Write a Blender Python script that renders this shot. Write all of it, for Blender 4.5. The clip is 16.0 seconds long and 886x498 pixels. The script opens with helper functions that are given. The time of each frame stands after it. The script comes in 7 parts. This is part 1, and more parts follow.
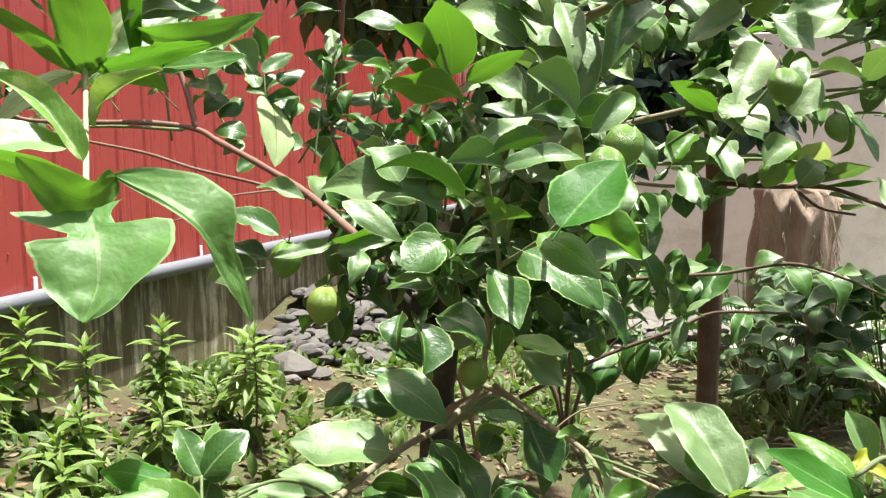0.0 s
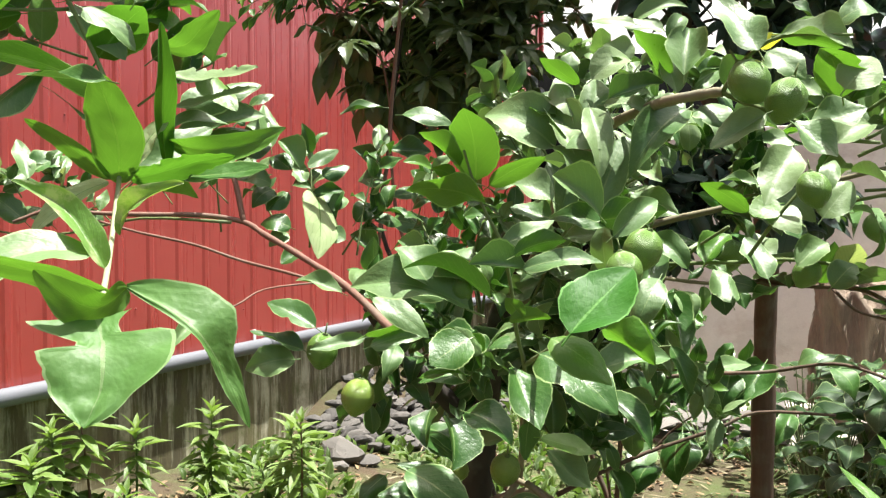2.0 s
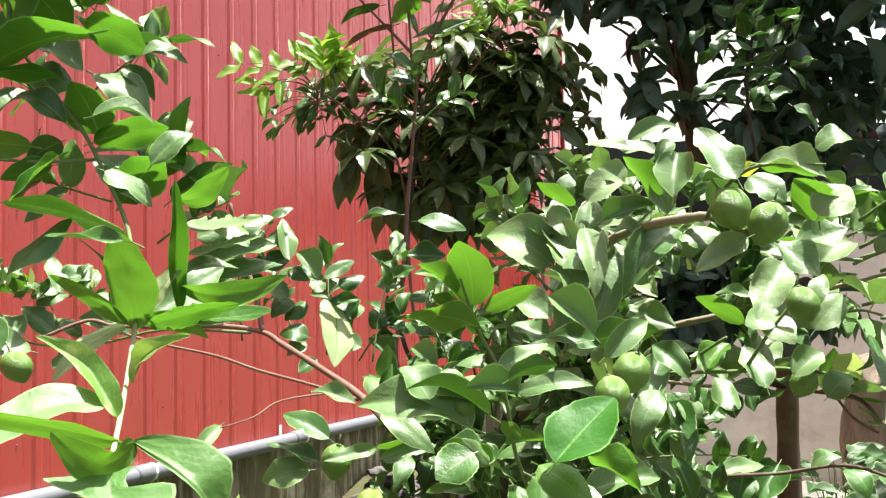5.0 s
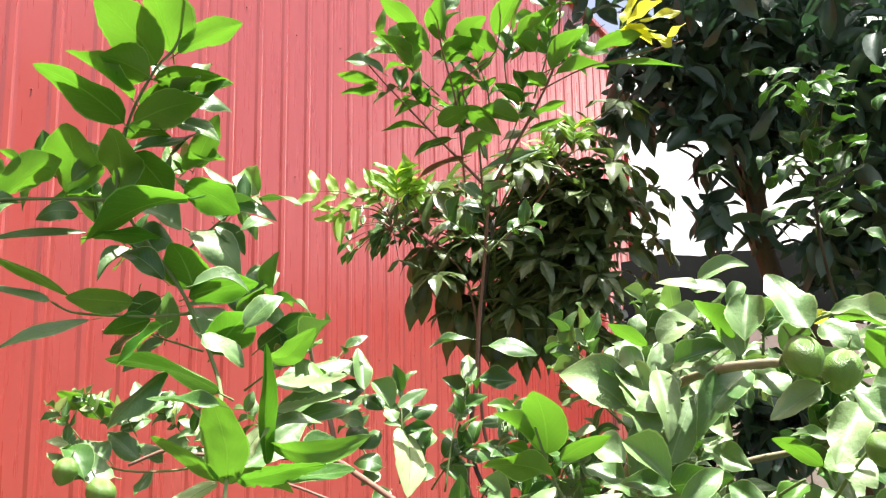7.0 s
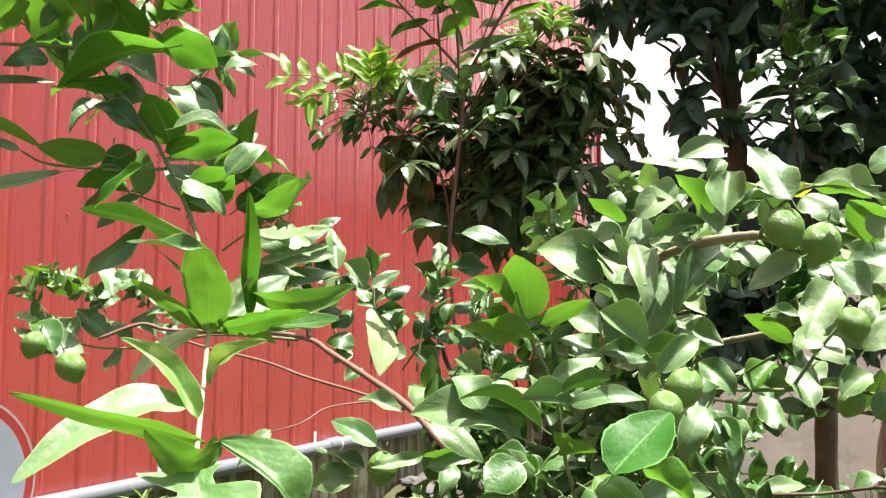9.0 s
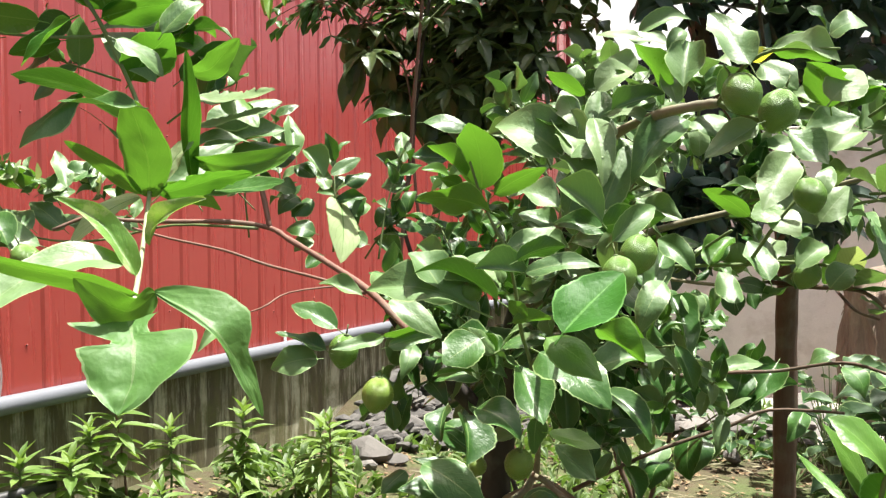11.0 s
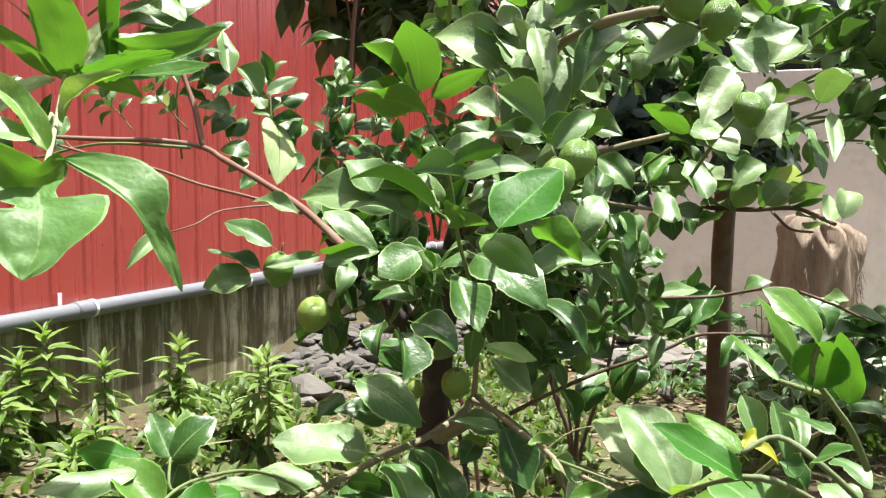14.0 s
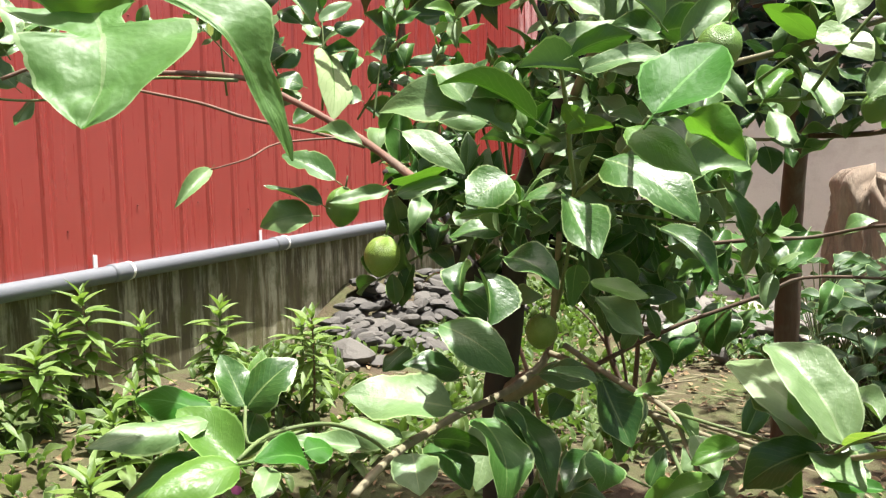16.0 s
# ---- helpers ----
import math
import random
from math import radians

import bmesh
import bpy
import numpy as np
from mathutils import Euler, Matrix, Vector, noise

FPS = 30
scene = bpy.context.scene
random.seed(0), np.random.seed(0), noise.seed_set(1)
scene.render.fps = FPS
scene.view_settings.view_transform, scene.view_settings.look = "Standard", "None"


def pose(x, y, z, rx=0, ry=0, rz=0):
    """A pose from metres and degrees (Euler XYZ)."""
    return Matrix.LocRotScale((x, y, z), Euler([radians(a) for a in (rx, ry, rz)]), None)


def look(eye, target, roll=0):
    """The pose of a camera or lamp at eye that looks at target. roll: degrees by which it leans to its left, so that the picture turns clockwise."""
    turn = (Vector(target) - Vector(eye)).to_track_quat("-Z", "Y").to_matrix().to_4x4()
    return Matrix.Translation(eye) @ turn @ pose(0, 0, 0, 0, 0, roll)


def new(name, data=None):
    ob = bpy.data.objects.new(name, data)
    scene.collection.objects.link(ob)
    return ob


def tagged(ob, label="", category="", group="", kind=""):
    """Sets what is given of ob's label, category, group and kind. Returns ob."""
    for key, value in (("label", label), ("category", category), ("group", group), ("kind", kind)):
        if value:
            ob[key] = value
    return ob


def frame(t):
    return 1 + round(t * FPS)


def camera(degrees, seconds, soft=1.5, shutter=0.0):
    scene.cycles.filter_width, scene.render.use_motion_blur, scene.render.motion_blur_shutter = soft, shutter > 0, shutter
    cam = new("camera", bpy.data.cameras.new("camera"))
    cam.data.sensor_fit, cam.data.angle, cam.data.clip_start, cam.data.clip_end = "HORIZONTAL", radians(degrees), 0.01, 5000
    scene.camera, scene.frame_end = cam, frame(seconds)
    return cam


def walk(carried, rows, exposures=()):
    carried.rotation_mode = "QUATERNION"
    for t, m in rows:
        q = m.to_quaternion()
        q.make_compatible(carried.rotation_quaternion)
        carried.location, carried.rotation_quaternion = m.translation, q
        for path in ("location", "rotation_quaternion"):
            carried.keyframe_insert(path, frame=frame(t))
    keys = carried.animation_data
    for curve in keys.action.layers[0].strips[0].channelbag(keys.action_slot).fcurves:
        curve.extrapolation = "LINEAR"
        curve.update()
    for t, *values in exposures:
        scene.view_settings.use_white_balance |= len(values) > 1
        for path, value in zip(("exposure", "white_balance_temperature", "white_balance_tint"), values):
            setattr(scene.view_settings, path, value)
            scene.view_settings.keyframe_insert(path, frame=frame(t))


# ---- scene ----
cam = camera(51.0, 16.0, soft=1.3)
METRES, EYE, TILT, LEAN, TURN = 0.9, 1.45, 0.0, 0.0, 20.0
ROWS = [
    (0.0, 0.0, 0.0, 0.0, -0.1, -6.66, 0.89),
    (0.5, 0.021, -0.0036, 0.014, -0.84, -3.83, 0.34),
    (1.0, 0.0554, -0.018, 0.027, 0.89, -1.56, -0.24),
    (1.5, 0.0565, -0.0149, 0.0223, 2.95, -1.76, -0.15),
    (2.0, 0.0583, -0.0289, 0.0261, 3.65, -1.44, 0.29),
    (2.5, 0.0633, -0.0324, 0.0209, 4.86, -1.91, 0.5),
    (3.0, 0.0792, -0.0589, 0.021, 4.98, -1.48, 0.43),
    (5.5, 0.1189, -0.1161, 0.1163, 5.77, 5.96, 0.98),
    (6.0, 0.1223, -0.128, 0.1362, 6.6, 8.57, 0.05),
    (6.5, 0.1289, -0.1632, 0.1627, 7.57, 10.51, 0.46),
    (7.0, 0.1135, -0.1802, 0.1672, 9.66, 10.05, 0.82),
    (7.5, 0.0837, -0.1919, 0.1738, 11.25, 10.21, 0.23),
    (8.0, 0.0586, -0.2157, 0.1642, 12.69, 9.0, -0.0),
    (8.5, 0.0732, -0.182, 0.1395, 10.35, 7.61, 0.12),
    (9.0, 0.0766, -0.1524, 0.0949, 7.31, 4.37, -0.19),
    (9.5, 0.0892, -0.1315, 0.0737, 6.07, 2.24, -0.0),
    (10.0, 0.0986, -0.1329, 0.0636, 6.15, 0.85, 0.2),
    (12.5, 0.1146, -0.0922, -0.005, 4.25, -3.01, 0.64),
    (13.0, 0.1141, -0.0878, -0.0114, 3.78, -3.25, 0.31),
    (13.5, 0.1159, -0.0889, -0.0249, 2.38, -4.14, 0.28),
    (14.0, 0.1125, -0.0889, -0.0384, 2.14, -4.49, -0.02),
    (14.5, 0.1134, -0.0918, -0.0552, 3.02, -5.54, -0.02),
    (15.0, 0.1066, -0.0905, -0.0668, 4.31, -6.72, -0.21),
    (15.5, 0.086, -0.0504, -0.0747, 4.97, -6.8, -0.16),
    (16.0, -0.0155, 0.1237, -0.135, 3.61, -6.23, 0.96),
]
walk(cam, [(t, pose(0, 0, EYE, TILT, LEAN, TURN) @ pose(METRES * x, METRES * y, METRES * z, 90 + pitch, roll, yaw)) for t, x, y, z, yaw, pitch, roll in ROWS], exposures=[(0.0, 1.55), (3.2, 1.60), (5.5, 1.88), (7.0, 2.12), (8.0, 2.05), (9.5, 1.70), (12.5, 1.58), (16.0, 1.53)])

# world, sun, exposure
SUN = Vector((0.17, 0.12, 0.97)).normalized()
world = bpy.data.worlds.new("sky")
scene.world = world
world.use_nodes = True
wn = world.node_tree.nodes
sky = wn.new("ShaderNodeTexSky")
sky.sky_type = "NISHITA"
sky.sun_disc = False
sky.sun_elevation = math.asin(SUN.z)
sky.sun_rotation = math.atan2(SUN.x, SUN.y)
sky.dust_density = 6.0
sky.air_density = 0.6
sky.ozone_density = 0.2
wn["Background"].inputs[1].default_value = 0.078
world.node_tree.links.new(sky.outputs[0], wn["Background"].inputs[0])
sun = new("sun", bpy.data.lights.new("sun", "SUN"))
sun.data.energy = 5.0
sun.data.angle = radians(0.6)
sun.data.color = (1.0, 0.97, 0.92)
sun.matrix_world = look(SUN * 30, (0, 0, 0))


# ---- materials ----
class Nodes:
    """A small helper that chains shader nodes."""

    def __init__(self, name):
        self.mat = bpy.data.materials.new(name)
        self.mat.use_nodes = True
        self.tree = self.mat.node_tree
        self.bsdf = self.tree.nodes["Principled BSDF"]
        self.out = self.tree.nodes["Material Output"]

    def add(self, kind, **sockets):
        node = self.tree.nodes.new(kind)
        for key, value in sockets.items():
            self.feed(node.inputs[int(key[1:]) if key[0] == "i" and key[1:].isdigit() else key.replace("_", " ")], value)
        return node

    def feed(self, socket, value):
        if hasattr(value, "outputs"):
            value = value.outputs[0]
        if isinstance(value, bpy.types.NodeSocket):
            self.tree.links.new(value, socket)
        else:
            socket.default_value = value

    def math(self, op, a, b=0.0, c=0.0):
        node = self.tree.nodes.new("ShaderNodeMath")
        node.operation = op
        for socket, value in zip(node.inputs, (a, b, c)):
            self.feed(socket, value)
        return node.outputs[0]

    def mix(self, fac, a, b, mode="MIX"):
        node = self.tree.nodes.new("ShaderNodeMix")
        node.data_type, node.blend_type = "RGBA", mode
        for socket, value in ((node.inputs[0], fac), (node.inputs[6], a), (node.inputs[7], b)):
            self.feed(socket, value)
        return node.outputs[2]

    def ramp(self, fac, *stops):
        node = self.tree.nodes.new("ShaderNodeValToRGB")
        self.feed(node.inputs[0], fac)
        while len(node.color_ramp.elements) < len(stops):
            node.color_ramp.elements.new(0.5)
        for element, (at, colour) in zip(node.color_ramp.elements, stops):
            element.position = at
            element.color = colour if len(colour) == 4 else (*colour, 1)
        return node.outputs[0]

    def coords(self, which="Object", scale=(1, 1, 1)):
        node = self.add("ShaderNodeTexCoord")
        put = self.add("ShaderNodeMapping", Vector=node.outputs[which], Scale=scale)
        return put.outputs[0]

    def place(self, scale=(1, 1, 1)):
        """World position, for surfaces that run on over several objects."""
        put = self.add("ShaderNodeMapping", Vector=self.add("ShaderNodeNewGeometry").outputs["Position"], Scale=scale)
        return put.outputs[0]

    def noise(self, vector, scale, detail=4.0, rough=0.55):
        return self.add("ShaderNodeTexNoise", Vector=vector, Scale=scale, Detail=detail, Roughness=rough).outputs[0]

    def bump(self, height, strength, distance, normal=None):
        node = self.add("ShaderNodeBump", Height=height, Strength=strength, Distance=distance)
        if normal is not None:
            self.feed(node.inputs["Normal"], normal)
        self.feed(self.bsdf.inputs["Normal"], node)
        return node.outputs[0]

    def set(self, **sockets):
        for key, value in sockets.items():
            self.feed(self.bsdf.inputs[key.replace("_", " ")], value)
        return self.mat


def c4(r, g, b):
    return (r, g, b, 1.0)


def leaf_material(name, low, high, through_colour, through_share=0.35, gloss=0.36, vein=0.5, vein_colour=(0.24, 0.34, 0.12), blotch=0.0, blotch_colour=(0.35, 0.36, 0.10), side_veins=9.0, spec=0.5, side_share=0.5):
    n = Nodes(name)
    uv = n.add("ShaderNodeSeparateXYZ", Vector=n.add("ShaderNodeTexCoord").outputs["UV"])
    u = n.math("ABSOLUTE", n.math("SUBTRACT", uv.outputs[0], 0.5))
    v = uv.outputs[1]
    chance = n.math("FRACT", n.math("ADD", n.add("ShaderNodeObjectInfo").outputs["Random"], n.add("ShaderNodeNewGeometry").outputs["Random Per Island"]))
    where = n.place()
    patch = n.noise(where, 38.0, 3.0)
    fine = n.noise(where, 260.0, 2.0)
    base = n.mix(n.math("ADD", n.math("MULTIPLY", chance, 0.6), n.math("ADD", n.math("MULTIPLY", patch, 0.55), n.math("MULTIPLY", fine, 0.25))), c4(*low), c4(*high))
    mid = n.math("LESS_THAN", u, n.math("MULTIPLY", n.math("SUBTRACT", 1.1, v), 0.028))
    wave = n.math("SINE", n.math("MULTIPLY", n.math("ADD", n.math("SUBTRACT", v, n.math("MULTIPLY", u, 0.75)), n.math("MULTIPLY", patch, 0.16)), side_veins * 6.283))
    side = n.math("MULTIPLY", n.math("SMOOTH_MAX", n.math("SUBTRACT", wave, 0.86), 0.0, 0.1), 3.0)
    lines = n.math("MINIMUM", n.math("ADD", mid, n.math("MULTIPLY", side, side_share)), 1.0)
    base = n.mix(n.math("MULTIPLY", lines, vein), base, c4(*vein_colour))
    rim = n.math("GREATER_THAN", u, 0.470)
    base = n.mix(n.math("MULTIPLY", rim, 0.6), base, c4(*[min(1.0, k * 1.25 + 0.04) for k in vein_colour]))
    if blotch:
        spots = n.ramp(n.noise(where, 55.0, 5.0, 0.7), (0.50, (0, 0, 0)), (0.62, (1, 1, 1)))
        base = n.mix(n.math("MULTIPLY", spots, blotch), base, c4(*blotch_colour))
    n.set(Base_Color=base, Roughness=n.math("ADD", gloss - 0.22, n.math("ADD", n.math("MULTIPLY", patch, 0.36), n.math("MULTIPLY", chance, 0.12))), Specular_IOR_Level=spec)
    relief = n.math("ADD", n.math("MULTIPLY", lines, -0.5), n.math("ADD", n.math("MULTIPLY", wave, 0.05), n.math("ADD", n.math("MULTIPLY", fine, 0.25), n.math("MULTIPLY", patch, 3.0))))
    bumped = n.bump(relief, 0.55, 0.0016)
    pass_on = n.add("ShaderNodeBsdfTranslucent", Color=n.mix(n.math("MULTIPLY", lines, 0.35), n.mix(chance, c4(*through_colour), c4(*[k * 0.75 for k in through_colour])), c4(*[k * 0.5 for k in through_colour])))
    both = n.add("ShaderNodeMixShader", Fac=through_share, i1=n.bsdf, i2=pass_on)
    n.feed(n.out.inputs[0], both)
    return n.mat


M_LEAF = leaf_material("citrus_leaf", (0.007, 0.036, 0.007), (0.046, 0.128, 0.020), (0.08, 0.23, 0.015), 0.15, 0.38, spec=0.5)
# same leaf as citrus_leaf, with sunlight painted in as a paler base
M_SUNLIT = leaf_material("citrus_leaf_sunlit", (0.028, 0.092, 0.021), (0.112, 0.200, 0.062), (0.11, 0.27, 0.028), 0.15, 0.46, spec=0.62)
# citrus leaf with sky sheen painted in as pale grey-green
M_SHEEN = leaf_material("citrus_leaf_sheen", (0.075, 0.150, 0.048), (0.175, 0.262, 0.105), (0.17, 0.33, 0.05), 0.20, 0.46, vein=0.6, vein_colour=(0.26, 0.34, 0.17), spec=0.6)
M_YOUNG = leaf_material("citrus_leaf_young", (0.06, 0.17, 0.022), (0.105, 0.225, 0.032), (0.115, 0.29, 0.018), 0.38, 0.36, vein=0.6, vein_colour=(0.22, 0.40, 0.08))
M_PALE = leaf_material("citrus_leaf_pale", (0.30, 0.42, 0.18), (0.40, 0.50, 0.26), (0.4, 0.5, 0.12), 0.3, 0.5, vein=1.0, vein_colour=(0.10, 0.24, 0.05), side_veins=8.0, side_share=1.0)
M_LARGE = leaf_material("citrus_leaf_large", (0.045, 0.14, 0.025), (0.09, 0.20, 0.045), (0.16, 0.36, 0.04), 0.28, 0.5, vein=0.7, vein_colour=(0.2, 0.3, 0.12), spec=0.4, side_share=0.15)
M_FRESH = leaf_material("citrus_leaf_fresh", (0.014, 0.098, 0.008), (0.036, 0.145, 0.014), (0.12, 0.32, 0.02), 0.38, 0.5, spec=0.2, vein=0.7, vein_colour=(0.15, 0.36, 0.08))
M_YELLOW = leaf_material("leaf_yellow", (0.38, 0.46, 0.03), (0.52, 0.52, 0.05), (0.7, 0.7, 0.05), 0.45, 0.45)
M_WINE = leaf_material("leaf_wine", (0.06, 0.035, 0.02), (0.09, 0.05, 0.03), (0.2, 0.08, 0.03), 0.3, 0.4)
M_MINED = leaf_material("citrus_leaf_mined", (0.10, 0.24, 0.04), (0.16, 0.30, 0.07), (0.3, 0.5, 0.05), 0.35, 0.45, blotch=0.6, blotch_colour=(0.5, 0.5, 0.3))
M_DARK = leaf_material("shade_leaf", (0.018, 0.044, 0.030), (0.058, 0.105, 0.066), (0.05, 0.12, 0.05), 0.16, 0.40, vein_colour=(0.02, 0.045, 0.03))
M_UMBRELLA = leaf_material("umbrella_leaf", (0.018, 0.048, 0.018), (0.110, 0.150, 0.050), (0.12, 0.20, 0.035), 0.26, 0.36, vein_colour=(0.05, 0.09, 0.035))
M_BALSAM = leaf_material("balsam_leaf", (0.04, 0.115, 0.020), (0.165, 0.25, 0.05), (0.22, 0.37, 0.045), 0.34, 0.5)
M_BROAD = leaf_material("broad_leaf", (0.018, 0.055, 0.02), (0.045, 0.10, 0.032), (0.05, 0.15, 0.02), 0.2, 0.5, spec=0.35)
M_WEED = leaf_material("weed_leaf", (0.022, 0.06, 0.010), (0.085, 0.14, 0.025), (0.15, 0.28, 0.035), 0.3, 0.55)
M_FERN = leaf_material("feather_leaf", (0.10, 0.24, 0.02), (0.17, 0.32, 0.035), (0.36, 0.6, 0.05), 0.45, 0.45)


def bark_material(name, low, high, scale=60.0, stretch=0.25, bump=0.5):
    n = Nodes(name)
    where = n.coords("Object", (1, 1, stretch))
    rough = n.noise(where, scale, 6.0, 0.65)
    patch = n.noise(n.place(), 9.0, 4.0)
    base = n.mix(rough, c4(*low), c4(*high))
    base = n.mix(n.math("MULTIPLY", n.ramp(patch, (0.5, (0, 0, 0)), (0.7, (1, 1, 1))), 0.4), base, c4(0.16, 0.17, 0.13))
    n.bump(rough, bump, 0.004)
    return n.set(Base_Color=base, Roughness=0.8)


M_TWIG = bark_material("green_twig", (0.07, 0.12, 0.03), (0.15, 0.20, 0.07), 90.0)
M_PALETWIG = bark_material("pale_twig", (0.22, 0.27, 0.12), (0.36, 0.38, 0.22), 90.0)
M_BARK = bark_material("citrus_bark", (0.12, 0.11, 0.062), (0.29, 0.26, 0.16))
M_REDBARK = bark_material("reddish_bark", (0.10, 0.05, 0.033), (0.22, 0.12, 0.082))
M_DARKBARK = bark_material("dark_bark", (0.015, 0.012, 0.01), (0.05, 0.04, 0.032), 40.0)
M_POST = bark_material("weathered_post", (0.045, 0.027, 0.016), (0.14, 0.088, 0.055), 45.0, 0.08, 1.0)


def fruit_material(name, low, high):
    n = Nodes(name)
    where = n.coords("Object")
    pores = n.add("ShaderNodeTexVoronoi", Vector=where, Scale=22.0).outputs["Distance"]
    blotch = n.noise(where, 2.2, 4.0)
    chance = n.add("ShaderNodeObjectInfo").outputs["Random"]
    base = n.mix(n.math("ADD", n.math("MULTIPLY", blotch, 0.7), n.math("MULTIPLY", chance, 0.3)), c4(*low), c4(*high))
    scar = n.ramp(n.noise(where, 7.0, 6.0, 0.7), (0.66, (0, 0, 0)), (0.74, (1, 1, 1)))
    base = n.mix(n.math("MULTIPLY", scar, 0.35), base, c4(0.28, 0.26, 0.13))
    n.bump(n.math("ADD", pores, n.math("MULTIPLY", n.noise(where, 9.0, 3.0), 0.8)), 0.34, 0.045)
    return n.set(Base_Color=base, Roughness=0.36, Specular_IOR_Level=0.5, Subsurface_Weight=0.0)


M_FRUIT = [fruit_material("green_lemon_skin", (0.07, 0.165, 0.026), (0.155, 0.275, 0.05)), fruit_material("ripening_lemon_skin", (0.11, 0.21, 0.03), (0.24, 0.33, 0.06)), fruit_material("dull_lemon_skin", (0.24, 0.2, 0.08), (0.34, 0.27, 0.13))]


def wall_material():
    n = Nodes("red_painted_sheet")
    where = n.place()
    broad = n.noise(n.place((1, 1, 0.35)), 1.6, 4.0)
    streak = n.noise(n.place((14, 14, 0.8)), 2.0, 5.0)
    speck = n.ramp(n.noise(where, 55.0, 2.0, 0.5), (0.70, (0, 0, 0)), (0.76, (1, 1, 1)))
    base = n.mix(broad, c4(0.32, 0.036, 0.029), c4(0.375, 0.05, 0.040))
    base = n.mix(n.math("MULTIPLY", streak, 0.25), base, c4(0.38, 0.08, 0.065))
    base = n.mix(n.math("MULTIPLY", speck, 0.4), base, c4(0.17, 0.03, 0.024))
    n.bump(n.noise(n.place((1, 1, 0.3)), 5.0, 3.0), 0.22, 0.02)
    return n.set(Base_Color=base, Roughness=n.math("ADD", 0.2, n.math("MULTIPLY", streak, 0.18)), Specular_IOR_Level=1.0)


M_RED = wall_material()


def concrete_material(name, low, high, streak_dark=0.0, streak_light=0.0, moss=0.0, peel=0.0):
    n = Nodes(name)
    where = n.place()
    grain = n.noise(where, 60.0, 6.0, 0.7)
    broad = n.noise(where, 2.4, 5.0)
    base = n.mix(n.math("ADD", n.math("MULTIPLY", grain, 0.4), n.math("MULTIPLY", broad, 0.6)), c4(*low), c4(*high))
    if streak_dark:
        broad_mask = n.ramp(n.noise(n.place((1, 1, 0.6)), 1.7, 4.0, 0.6), (0.30, (0, 0, 0)), (0.52, (1, 1, 1)))
        run = n.noise(n.place((4.5, 4.5, 0.9)), 1.6, 7.0, 0.72)
        base = n.mix(n.math("MULTIPLY", n.ramp(run, (0.40, (0, 0, 0)), (0.58, (1, 1, 1))), streak_dark), base, c4(0.03, 0.024, 0.016))
    if streak_light:
        drip = n.noise(n.place((7, 7, 0.8)), 1.5, 7.0, 0.72)
        base = n.mix(n.math("MULTIPLY", n.ramp(drip, (0.49, (0, 0, 0)), (0.60, (1, 1, 1))), n.math("MULTIPLY", broad_mask, streak_light)), base, c4(0.42, 0.40, 0.29))
    if peel:
        bare = n.noise(n.place((1, 1, 1.4)), 1.9, 5.0, 0.6)
        base = n.mix(n.math("MULTIPLY", n.ramp(bare, (0.56, (0, 0, 0)), (0.64, (1, 1, 1))), peel), base, c4(0.38, 0.30, 0.23))
    if moss:
        green = n.noise(n.place(), 5.0, 6.0, 0.7)
        base = n.mix(n.math("MULTIPLY", n.ramp(green, (0.48, (0, 0, 0)), (0.66, (1, 1, 1))), moss), base, c4(0.095, 0.10, 0.03))
    n.bump(grain, 0.5, 0.006)
    return n.set(Base_Color=base, Roughness=0.88)


M_PLINTH = concrete_material("stained_concrete", (0.085, 0.075, 0.036), (0.21, 0.180, 0.092), 0.55, 1.0, 0.85)
M_GREY = concrete_material("grey_render", (0.66, 0.645, 0.60), (0.88, 0.86, 0.81), 0.0, 0.0, 0.14, 0.28)
M_SLAB = concrete_material("pale_slab", (0.25, 0.23, 0.19), (0.46, 0.43, 0.37), 0.2, 0.2, 0.2)


def plain_material(name, low, high, rough=0.5, scale=12.0, spec=0.5, bump=0.2):
    n = Nodes(name)
    where = n.place()
    a = n.noise(where, scale, 4.0)
    b = n.noise(where, scale * 9, 3.0)
    n.bump(b, bump, 0.002)
    return n.set(Base_Color=n.mix(n.math("ADD", n.math("MULTIPLY", a, 0.65), n.math("MULTIPLY", b, 0.35)), c4(*low), c4(*high)), Roughness=rough, Specular_IOR_Level=spec)


M_PIPE = plain_material("grey_pvc", (0.11, 0.12, 0.135), (0.155, 0.165, 0.18), 0.6)
M_PVCWHITE = plain_material("white_pvc", (0.7, 0.7, 0.7), (0.8, 0.8, 0.8), 0.4)
M_SCREW = plain_material("screw_head", (0.16, 0.035, 0.028), (0.3, 0.06, 0.05), 0.5)
M_WHITE = plain_material("white_paint", (0.72, 0.72, 0.72), (0.82, 0.82, 0.82), 0.5)
M_RING = plain_material("faded_white", (0.26, 0.2, 0.19), (0.36, 0.3, 0.29), 0.6)
M_EMBLEM = plain_material("grey_paint", (0.20, 0.22, 0.26), (0.28, 0.30, 0.34), 0.5)
M_EMBLEMRED = plain_material("emblem_red", (0.26, 0.022, 0.018), (0.32, 0.03, 0.024), 0.5)
M_BLACKPLASTIC = plain_material("black_plastic", (0.012, 0.012, 0.012), (0.025, 0.025, 0.024), 0.5)
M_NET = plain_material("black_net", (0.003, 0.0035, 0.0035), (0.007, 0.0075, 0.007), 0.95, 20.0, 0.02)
M_ROOF = plain_material("pale_roof", (0.6, 0.6, 0.6), (0.8, 0.8, 0.8), 0.5)
